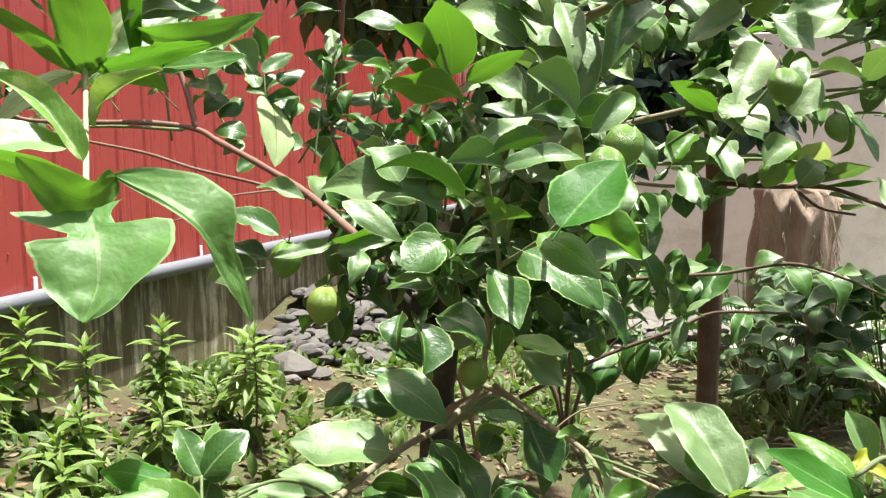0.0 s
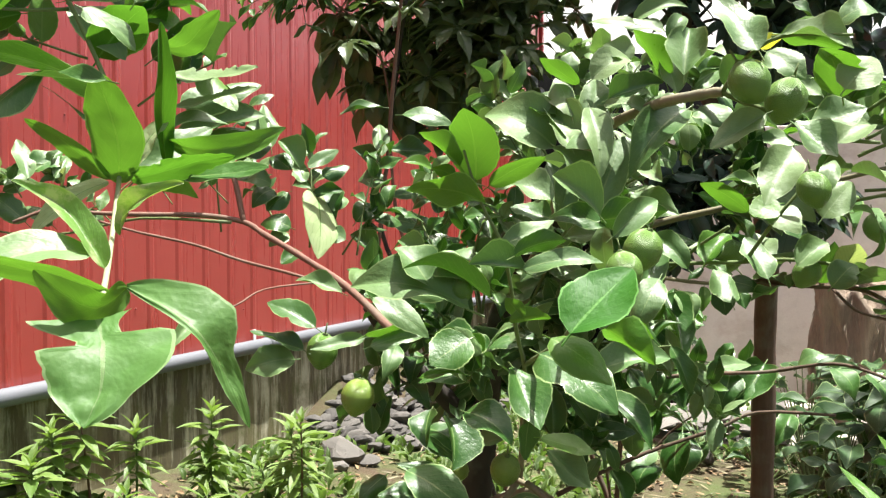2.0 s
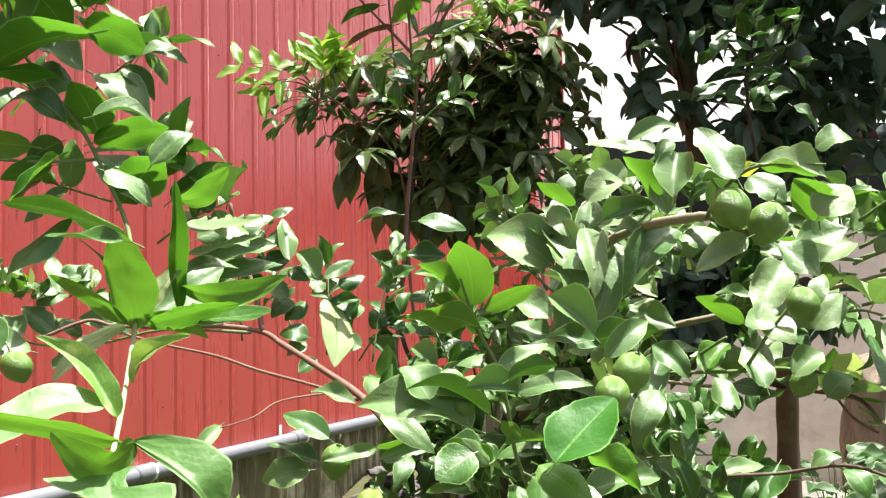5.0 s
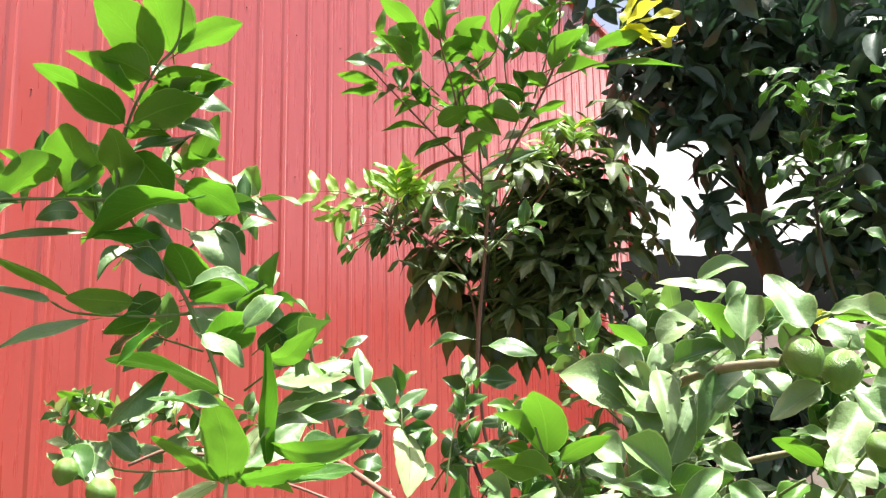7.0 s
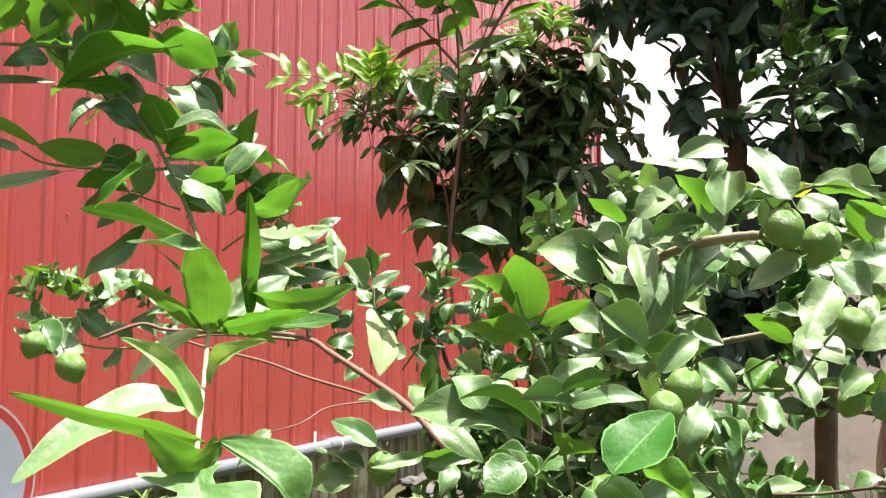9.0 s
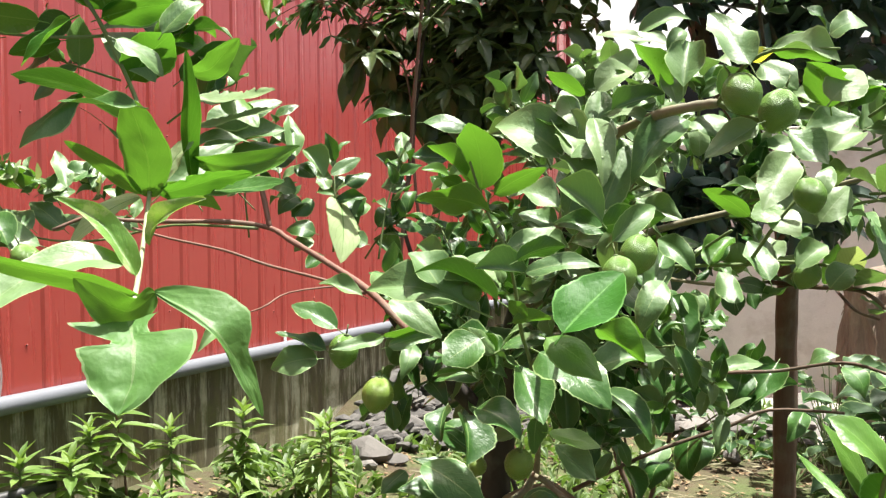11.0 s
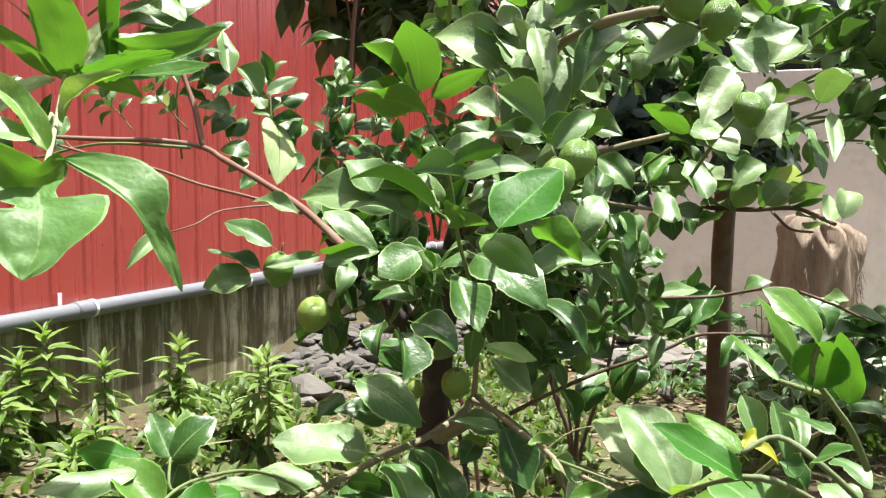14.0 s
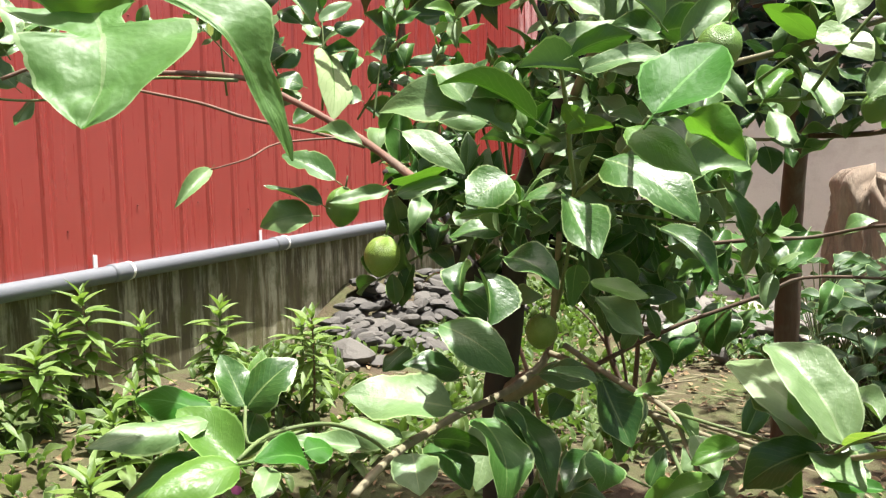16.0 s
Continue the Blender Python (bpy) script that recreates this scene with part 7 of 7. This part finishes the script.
# ---- tall shade tree ----
SHADE = shapes_of(5, 61, nu=4, nv=7, fold=0.15, arch=0.08)
SHADE_DATA = [leaf_mesh("leaf", a, M_DARK) for a in SHADE]
shade = thing("shade_tree", (-0.28, 4.2, 0.0), "tall dark-leaved tree with brown leaning trunk", "tree")
limb(shade, 0.050, 0.034, (-0.29, 4.22, -0.05), (-0.277, 4.15, 0.57), (-0.265, 4.10, 1.07), (-0.246, 3.92, 1.45), (-0.332, 3.75, 1.78), (-0.50, 3.66, 2.10), (-0.541, 3.62, 2.45), (-0.558, 3.60, 2.68), (-0.556, 3.60, 2.96), (-0.56, 3.58, 3.4), mat=M_POST, name="trunk")
rnd = random.Random(23)
clumps = [((-0.70, 3.50, 3.11), (0.36, 0.32, 0.36), 250), ((-0.82, 3.45, 2.92), (0.22, 0.22, 0.20), 130), ((-0.53, 3.70, 2.97), (0.37, 0.34, 0.37), 250),
          ((-0.19, 3.60, 3.03), (0.39, 0.35, 0.39), 260), ((-0.32, 3.50, 2.72), (0.20, 0.18, 0.20), 110), ((-0.10, 3.70, 2.72), (0.27, 0.25, 0.27), 170),
          ((-0.59, 3.40, 2.60), (0.11, 0.10, 0.11), 40), ((-0.74, 3.40, 2.72), (0.10, 0.10, 0.08), 22), ((-0.65, 3.35, 2.31), (0.08, 0.07, 0.08), 22),
          ((-0.93, 3.30, 2.75), (0.08, 0.09, 0.07), 18), ((-0.13, 3.60, 2.35), (0.23, 0.21, 0.23), 160), ((-0.25, 3.60, 2.17), (0.15, 0.16, 0.17), 70),
          ((-0.32, 3.60, 3.49), (0.63, 0.57, 0.63), 260), ((-0.91, 3.50, 3.69), (0.52, 0.47, 0.52), 200), ((0.22, 3.60, 2.85), (0.49, 0.44, 0.49), 280),
          ((0.16, 3.70, 2.29), (0.32, 0.29, 0.32), 180), ((-0.47, 3.50, 2.61), (0.09, 0.09, 0.09), 26), ((-0.54, 3.50, 2.30), (0.05, 0.05, 0.05), 12),
          # three clumps added high out of view to cast shade on the ground
          ((0.5, 5.2, 4.3), (0.6, 0.6, 0.4), 260), ((0.9, 5.6, 4.4), (0.6, 0.6, 0.4), 260), ((1.0, 4.8, 4.2), (0.6, 0.6, 0.4), 260),
          ((-0.476, 3.30, 1.62), (0.21, 0.18, 0.20), 190), ((-0.517, 3.30, 1.42), (0.09, 0.10, 0.09), 30), ((-0.087, 3.30, 1.526), (0.13, 0.14, 0.12), 60), ((-0.34, 3.30, 1.625), (0.09, 0.10, 0.09), 30)]
near, rest = [], []
for centre, size, count in clumps:
    for i in range(int(count * 0.84)):
        q = Vector((rnd.gauss(0, 1), rnd.gauss(0, 1), rnd.gauss(0, 1))).normalized() * rnd.random() ** 0.4
        at = Vector(centre) + Vector((q.x * size[0], q.y * size[1], q.z * size[2]))
        way = Vector((rnd.uniform(-1, 1), rnd.uniform(-1, 1), rnd.uniform(-1.6, 0.3))).normalized()
        length = rnd.uniform(0.10, 0.185)
        m = leaf_pose(at, at + way * length, length * rnd.uniform(0.34, 0.46), Vector((rnd.uniform(-1, 1), rnd.uniform(-1, 1), 0.8)))
        (near if len(near) < 260 and at.y < 3.7 else rest).append(m)
for m in near:
    part("leaf", SHADE_DATA[rnd.randrange(5)], shade, m)
tagged(part("crown", leaf_cloud("crown", SHADE, rest, M_DARK), shade), kind="stuff")
for i in range(14):
    centre, size, _ = clumps[i % len(clumps)]
    end = Vector(centre) + Vector((rnd.uniform(-0.6, 0.6) * size[0], rnd.uniform(-0.6, 0.6) * size[1], rnd.uniform(-0.5, 0.6) * size[2]))
    root = Vector((-0.53, 3.63, min(max(end.z - 0.35, 2.2), 3.0)))
    limb(shade, 0.008, 0.003, root, root.lerp(end, 0.5) + Vector((0, 0, 0.06)), end, mat=M_DARKBARK)

# climber with mid-green leaves before the shade tree
climber = thing("climber", (-0.24, 3.90, 1.42), "leafy green climber hanging in front of shade tree", "vine")
CLIMB_LOW, CLIMB_TOP = Vector((-0.25, 3.10, 2.16)), Vector((-0.19, 3.05, 2.70))
limb(climber, 0.007, 0.004, (-0.24, 3.90, 1.42), (-0.22, 3.6, 1.7), CLIMB_LOW, CLIMB_LOW.lerp(CLIMB_TOP, 0.5), CLIMB_TOP, mat=M_DARKBARK, name='stem')
CLIMB = [leaf_mesh("leaf", a, M_LEAF) for a in shapes_of(4, 71)]
for i in range(80):
    t = rnd.random()
    at = CLIMB_LOW.lerp(CLIMB_TOP, t) + Vector((rnd.gauss(0, 0.08), rnd.gauss(0, 0.07), 0))
    way = Vector((rnd.uniform(-1, 1), rnd.uniform(-1, 0.3), rnd.uniform(-0.8, 0.5))).normalized()
    length = rnd.uniform(0.07, 0.125)
    part("leaf", CLIMB[i % 4], climber, leaf_pose(at, at + way * length, length * 0.5, Vector((rnd.uniform(-0.5, 0.5), -0.4, 1))))

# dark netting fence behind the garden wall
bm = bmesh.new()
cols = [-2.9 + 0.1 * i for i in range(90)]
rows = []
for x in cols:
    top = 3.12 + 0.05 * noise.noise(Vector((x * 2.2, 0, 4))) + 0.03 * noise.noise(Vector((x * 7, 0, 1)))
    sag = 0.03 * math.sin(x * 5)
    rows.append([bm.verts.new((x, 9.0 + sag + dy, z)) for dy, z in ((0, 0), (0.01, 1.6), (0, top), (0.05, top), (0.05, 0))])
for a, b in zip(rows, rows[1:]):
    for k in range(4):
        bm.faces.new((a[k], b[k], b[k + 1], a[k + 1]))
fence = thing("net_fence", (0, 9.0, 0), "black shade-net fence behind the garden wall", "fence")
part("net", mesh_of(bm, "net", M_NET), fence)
for i in range(8):
    limb(fence, 0.03, 0.028, (-2.7 + i * 1.2, 9.12, -0.05), (-2.7 + i * 1.2, 9.12, 1.5), (-2.7 + i * 1.2, 9.12, 3.1), mat=M_POST, name="post")

# ---- low plants ----
BLADE = [leaf_mesh("leaf", leaf_arrays(90 + i, nu=4, nv=7, fold=0.2, arch=0.10, wave=0.03, blunt=1.0, skew=0.8), M_BALSAM) for i in range(4)]


def balsam(x, y, height, rnd, flower=False):
    z = ground_height(x, y)
    plant = thing("balsam_plant", (x, y, z), "garden balsam plant with narrow toothed light-green leaves", "plant", "balsams by the shed")
    top = Vector((x + rnd.uniform(-0.04, 0.04), y + rnd.uniform(-0.04, 0.04), z + height))
    base = Vector((x, y, z - 0.02))
    limb(plant, 0.006, 0.003, base, base.lerp(top, 0.5) + Vector((0.01, 0, 0)), top, mat=M_REDBARK if flower or height > 0.45 else M_TWIG, name="stem")
    tall = height > 0.24
    count = 30 if tall else 16
    for i in range(count):
        t = (0.36 if tall else 0.35) + (0.64 if tall else 0.65) * (i / (count - 1)) ** 0.8
        at = base.lerp(top, t)
        a = i * 2.4 + rnd.uniform(-0.25, 0.25)
        rise = 1.3 if t > 0.96 else 0.45 if t > 0.86 else 0.0 if t > 0.7 else -0.4
        out = Vector((math.cos(a), math.sin(a), rise + rnd.uniform(-0.2, 0.2))).normalized()
        size = 0.155 * rnd.uniform(0.7, 1.15) * (1.0 if t < 0.86 else 0.8 if t < 0.96 else 0.6)
        part("leaf", BLADE[rnd.randrange(4)], plant, leaf_pose(at, at + out * size, size * rnd.uniform(0.25, 0.33), Vector((0, 0, 1)) - out * 0.3))
    if flower:
        for i in range(3):
            bm = bmesh.new()
            bmesh.ops.create_icosphere(bm, subdivisions=2, radius=0.014)
            for v in bm.verts:
                v.co *= 1 + 0.3 * noise.noise(v.co * 90)
            at = base.lerp(top, 0.75 + 0.08 * i) + Vector((0.02, -0.02, 0))
            part("flower", mesh_of(bm, "flower", M_PETAL), plant, Matrix.Translation(at), "pink balsam flower")


rnd = random.Random(31)
for x, y, h in ((-2.76, 2.85, 0.46), (-2.82, 2.72, 0.34), (-2.65, 2.98, 0.34), (-2.56, 3.33, 0.42), (-2.12, 3.40, 0.50), (-2.24, 3.50, 0.42), (-2.70, 2.50, 0.28), (-2.45, 2.75, 0.2), (-2.3, 3.0, 0.2), (-2.75, 2.3, 0.3)):
    balsam(x, y, h, rnd)
for i in range(9):
    x = rnd.uniform(-2.8, -1.2)
    y = rnd.uniform(1.7, 3.5) + (x + 2.6) * 0.45
    balsam(x, y, rnd.uniform(0.10, 0.26), rnd)

balsam(-1.52, 2.05, 0.52, rnd, True)

# dry fallen leaves
LITTER = shapes_of(4, 97, nu=4, nv=6)
M_LITTER = leaf_material("dry_leaf", (0.07, 0.045, 0.025), (0.26, 0.17, 0.09), (0.15, 0.09, 0.04), 0.1, 0.7)
places = []
for i in range(5200):
    x, y = rnd.uniform(-2.9, 2.0), rnd.uniform(2.0, 7.8)
    at = Vector((x, y, ground_height(x, y) + 0.008))
    a = rnd.uniform(0, 6.3)
    length = rnd.uniform(0.018, 0.06)
    places.append(leaf_pose(at, at + Vector((math.cos(a), math.sin(a), rnd.uniform(-0.05, 0.25))) * length, length * rnd.uniform(0.35, 0.5), (rnd.uniform(-0.4, 0.4), rnd.uniform(-0.4, 0.4), 1)))
solid("leaf_litter", leaf_cloud("leaf_litter", LITTER, places, M_LITTER), "dry brown fallen leaves on the soil", "litter", "stuff")

places = []
for i in range(420):
    x, y = rnd.uniform(-2.6, 1.6), rnd.uniform(2.2, 6.4)
    at = Vector((x, y, ground_height(x, y) + 0.012))
    a = rnd.uniform(0, 6.3)
    length = rnd.uniform(0.08, 0.34)
    places.append(leaf_pose(at, at + Vector((math.cos(a), math.sin(a), rnd.uniform(-0.02, 0.12))) * length, rnd.uniform(0.006, 0.013), (rnd.uniform(-0.5, 0.5), -0.4, 1)))
solid("twig_litter", leaf_cloud("twig_litter", LITTER, places, M_BARK), "dry twigs scattered on the soil", "litter", "stuff")
WEED = shapes_of(4, 95, nu=4, nv=6)
places = []
for i in range(12500):
    x = rnd.uniform(-2.9, 2.5)
    y = rnd.uniform(1.5, 8.0)
    if noise.noise(Vector((x * 1.1, y * 1.1, 7))) < -0.32 + 0.36 * (x > -1.6):
        continue
    at = Vector((x, y, ground_height(x, y)))
    way = Vector((rnd.uniform(-1, 1), rnd.uniform(-1, 1), rnd.uniform(0.2, 1.5))).normalized()
    length = rnd.uniform(0.04, 0.13)
    places.append(leaf_pose(at, at + way * length, length * rnd.uniform(0.25, 0.5), Vector((0, 0, 1)) - way * 0.4))
solid("weeds", leaf_cloud("weeds", WEED, places, M_WEED), "low green weeds scattered over the soil", "weeds", "stuff")

# broad-leaved plants before the grey wall
for px, py, count, size in ((0.25, 5.6, 26, 0.26), (0.55, 5.2, 24, 0.3), (-0.2, 6.2, 20, 0.2), (0.9, 5.0, 24, 0.3), (0.1, 4.7, 22, 0.18), (-0.12, 5.2, 20, 0.15), (0.02, 5.7, 20, 0.17), (-0.36, 5.5, 16, 0.12), (-0.75, 5.9, 16, 0.12), (0.2, 6.5, 22, 0.2)):
    plant = thing("leafy_plant", (px, py, 0), "dark green broad-leaved garden plant", "plant", "plants before the garden wall")
    for i in range(count):
        a = i * 2.4
        reach = Vector((math.cos(a), math.sin(a), 0)) * rnd.uniform(0.06, 0.22)
        head = Vector((px, py, rnd.uniform(0.25, 0.75) * min(1.0, size * 4))) + reach
        limb(plant, 0.004, 0.003, (px, py, 0), Vector((px, py, 0)).lerp(head, 0.6), head, mat=M_TWIG, name="stalk")
        way = (reach.normalized() + Vector((0, 0, rnd.uniform(-0.6, 0.3)))).normalized()
        leaf(plant, "D", head, head + way * size * rnd.uniform(0.7, 1.1), size * 0.62, (0, -0.2, 1))

# twin dark stems of a low shrub
shrub = thing("low_shrub", (-0.95, 4.3, 0.0), "low shrub with dark reddish twin stems", "shrub")
for lean, away, top, r in ((-0.16, 0.05, 0.85, 0.017), (0.05, -0.06, 0.95, 0.015), (0.20, 0.08, 0.8, 0.013), (-0.05, -0.1, 0.6, 0.009)):
    limb(shrub, r, r * 0.5, (-0.95, 4.3, -0.05), (-0.95 + lean * 0.25, 4.3 + away * 0.3, 0.18), (-0.95 + lean * 0.75, 4.28 + away * 0.6, 0.45 + lean * 0.3), (-0.95 + lean, 4.25 + away, top), mat=M_POST, name="stem")
    limb(shrub, r * 0.45, r * 0.25, (-0.95 + lean * 0.5, 4.29 + away * 0.4, 0.32), (-0.95 + lean * 1.2, 4.26 + away, 0.5), (-0.95 + lean * 1.9, 4.2 + away, 0.62), mat=M_POST, name="stem")
for i in range(9):
    end = Vector((-0.75 + rnd.uniform(-0.3, 0.45), 4.1 + rnd.uniform(-0.2, 0.2), 0.85 + rnd.uniform(-0.15, 0.3)))
    spray(shrub, (-0.93, 4.24, 0.7), end, 0.005, 7, 0.14, "mmm", rnd)

# ---- stones ----
def stone_data(seed, mat):
    r = random.Random(seed)
    bm = bmesh.new()
    bmesh.ops.create_icosphere(bm, subdivisions=2, radius=1.0)
    cuts = [(Vector((r.uniform(-1, 1), r.uniform(-1, 1), r.uniform(-1, 1))).normalized(), r.uniform(0.45, 0.8)) for _ in range(7)]
    for v in bm.verts:
        for n, d in cuts:
            over = v.co.dot(n) - d
            if over > 0:
                v.co -= n * over * 0.9
        v.co += v.co.normalized() * 0.06 * noise.noise(v.co * 2.5 + Vector((seed, 1, 2)))
    return mesh_of(bm, "stone", mat, smooth=False)


STONES = [stone_data(i, M_STONE) for i in range(7)]
RUBBLE = [stone_data(i + 20, M_RUBBLE) for i in range(5)]
for i in range(290):
    y = 4.75 + 2.4 * rnd.random() ** 1.3
    x = WALL_X + 0.10 + abs(rnd.gauss(0, 0.34))
    s = rnd.uniform(0.035, 0.085)
    pile = max(0.0, 0.40 - (x - WALL_X) * 0.55) * min(1.0, (y - 4.6) * 1.6) * rnd.uniform(0.5, 1.0)
    z = ground_height(x, y) + pile + s * 0.2
    solid("stone", STONES[i % 7], "dark grey angular stone in a loose heap", "stone", m=Matrix.LocRotScale((x, y, z), Euler((rnd.uniform(-0.3, 0.3), rnd.uniform(-0.3, 0.3), rnd.uniform(0, 6))), (s * 1.35, s, s * 0.5)), group="stone heap")
bm = bmesh.new()
heap = [[bm.verts.new((WALL_X + 0.015 + 0.09 * i, 4.6 + 0.1 * j, ground_height(WALL_X + 0.09 * i, 4.6 + 0.1 * j) - 0.02 + 0.8 * max(0.0, 0.40 - 0.09 * i * 0.55) * min(1.0, j * 0.16) * max(0.0, min(1.0, (27 - j) * 0.15)) * max(0.0, 1 - i / 9))) for j in range(28)] for i in range(10)]
for i in range(9):
    for j in range(27):
        bm.faces.new((heap[i][j], heap[i + 1][j], heap[i + 1][j + 1], heap[i][j + 1]))
solid("earth_bank", mesh_of(bm, "earth_bank", M_GROUND), "bank of brown earth under the stones", "soil", "structure")
for x, y, s in ((-2.52, 4.45, 0.12), (-2.38, 4.5, 0.06), (-2.62, 4.62, 0.08), (-2.44, 4.28, 0.05)):
    solid("stone", RUBBLE[int(s * 100) % 5], "pale rounded grey stone on the soil", "stone", m=Matrix.LocRotScale((x, y, ground_height(x, y) + s * 0.35), Euler((0, 0, x * 5)), (s * 1.3, s, s * 0.7)), group="stone heap")
for i in range(60):
    x, y = -1.5 + rnd.random() * 1.2, 6.3 + rnd.random() * 1.2
    s = rnd.uniform(0.04, 0.12)
    solid("rubble_stone", RUBBLE[i % 5], "pale broken concrete rubble before the wall", "stone", m=Matrix.LocRotScale((x, y, s * 0.3 + 0.1 * rnd.random()), Euler((rnd.uniform(-0.3, 0.3), rnd.uniform(-0.3, 0.3), rnd.uniform(0, 6))), (s * 1.9, s * 1.1, s * 0.42)), group="rubble heap")
bm = box(bmesh.new(), (-2.0, 7.0, -0.05), (-1.2, 7.5, 0.09), 0.012)
solid("concrete_slab", mesh_of(bm, "concrete_slab", M_SLAB, smooth=False), "pale concrete slab lying on the soil", "slab")
bm = box(bmesh.new(), (-0.35, 6.85, 0.0), (-0.05, 7.05, 0.2), 0.006)
solid("concrete_block", mesh_of(bm, "concrete_block", M_SLAB, smooth=False), "pale concrete building block beside the wall", "block")

solid("stone", RUBBLE[3], "dull tan rounded stone on mossy soil", "stone", m=Matrix.LocRotScale((-0.74, 5.84, 0.05), Euler((0, 0, 1)), (0.075, 0.06, 0.055)))
# ---- fibrous stump and pot ----
stump = thing("tree_stump", (0.12, 7.62, 0.0), "brown fibrous old palm stump by the wall", "stump")
bm = bmesh.new()
rings = []
for j in range(25):
    t = j / 24
    ring = []
    for k in range(64):
        a = 2 * math.pi * k / 64
        round_off = math.sqrt(max(0.0, 1 - max(0.0, (t - 0.86) / 0.14) ** 2.2))
        r = 0.30 * round_off * (1.0 - 0.06 * t) + 0.004
        rough = 0.34 * noise.noise(Vector((math.cos(a) * 2, math.sin(a) * 2, t * 2.5))) + 0.10 * noise.noise(Vector((math.cos(a) * 9, math.sin(a) * 9, t * 3)))
        r *= 1 + 0.05 * math.sin(a * 13 + t * 2) + rough
        top = 0.26 * noise.noise(Vector((math.cos(a) * 2.5, math.sin(a) * 2.5, 4.0))) * t
        ring.append(bm.verts.new((0.12 + r * math.cos(a), 7.62 + r * math.sin(a), 1.02 * t + top)))
    rings.append(ring)
for a, b in zip(rings, rings[1:]):
    for k in range(64):
        bm.faces.new((a[k], a[(k + 1) % 64], b[(k + 1) % 64], b[k]))
bm.faces.new(rings[-1])
part("core", mesh_of(bm, "core", M_FIBRE), stump)
places = []
for i in range(480):
    a, t = rnd.uniform(0, 6.3), rnd.uniform(0.12, 1.0)
    r = 0.315 * math.sqrt(max(0.0, 1 - max(0.0, (t - 0.86) / 0.14) ** 2.2)) * (1.0 - 0.06 * t)
    at = Vector((0.12 + r * math.cos(a), 7.62 + r * math.sin(a), 1.02 * t))
    way = Vector((math.cos(a) * 0.14 + rnd.uniform(-0.3, 0.3), math.sin(a) * 0.14 + rnd.uniform(-0.3, 0.3), -1)).normalized()
    length = rnd.uniform(0.05, 0.14)
    places.append(leaf_pose(at, at + way * length, rnd.uniform(0.005, 0.012), (math.cos(a), math.sin(a), 0.5)))
M_STRAW = plain_material("dry_straw", (0.10, 0.07, 0.05), (0.42, 0.35, 0.27), 0.8, 20.0, 0.2)
tagged(part("fibre_mat", leaf_cloud("fibre_mat", LITTER, places, M_STRAW), stump), "pale hanging dry fibre", kind="stuff")


def pot(x, y, r, h):
    bm = bmesh.new()
    prof = [(r * 0.7, 0), (r * 0.95, h * 0.85), (r * 1.06, h * 0.86), (r * 1.06, h), (r * 0.92, h), (r * 0.88, h * 0.85), (0.001, h * 0.85)]
    rings = [[bm.verts.new((x + q * math.cos(a), y + q * math.sin(a), z)) for a in (2 * math.pi * k / 28 for k in range(28))] for q, z in prof]
    for a, b in zip(rings, rings[1:]):
        for k in range(28):
            bm.faces.new((a[k], a[(k + 1) % 28], b[(k + 1) % 28], b[k]))
    return bm


solid("plant_pot", mesh_of(pot(0.30, 5.9, 0.22, 0.34), "plant_pot", M_POT), "round grey clay plant pot with thick rim", "pot")

# ---- small vine by the emblem, black hose ----
vine = thing("small_vine", (-2.75, 1.8, 0.3), "small-leaved vine with thin reddish stems", "vine")
rnd = random.Random(77)
for ex, ey, ez in ((-2.74, 1.88, 1.40), (-2.76, 1.70, 1.38), (-2.74, 1.98, 1.33), (-2.78, 1.60, 1.30)):
    limb(vine, 0.004, 0.002, (-2.75, 1.8, ground_height(-2.75, 1.8)), (-2.75, 1.8, 0.9), (ex, (ey + 1.8) / 2, 1.2), (ex, ey, ez), mat=M_REDBARK, name="stem")
    for i in range(16):
        at = Vector((-2.75, 1.8, 1.08)).lerp(Vector((ex, ey, ez)), i / 15)
        way = Vector((rnd.uniform(-0.6, 0.8), rnd.uniform(-1, 1), rnd.uniform(-0.4, 0.7))).normalized()
        size = rnd.uniform(0.035, 0.055)
        leaf(vine, rnd.choice("mmg"), at, at + way * size, size * 0.6, (0.5, -0.5, 1))
hose = thing("black_hose", (-2.7, 2.4, 0.4), "black plastic hose end above the soil", "hose")
part("hose_run", mesh_of(tube([(-2.95, 1.2, 0.50), (-2.80, 2.0, 0.52), (-2.70, 2.42, 0.53)], [0.022] * 3, 12), "hose_run", M_BLACKPLASTIC), hose)
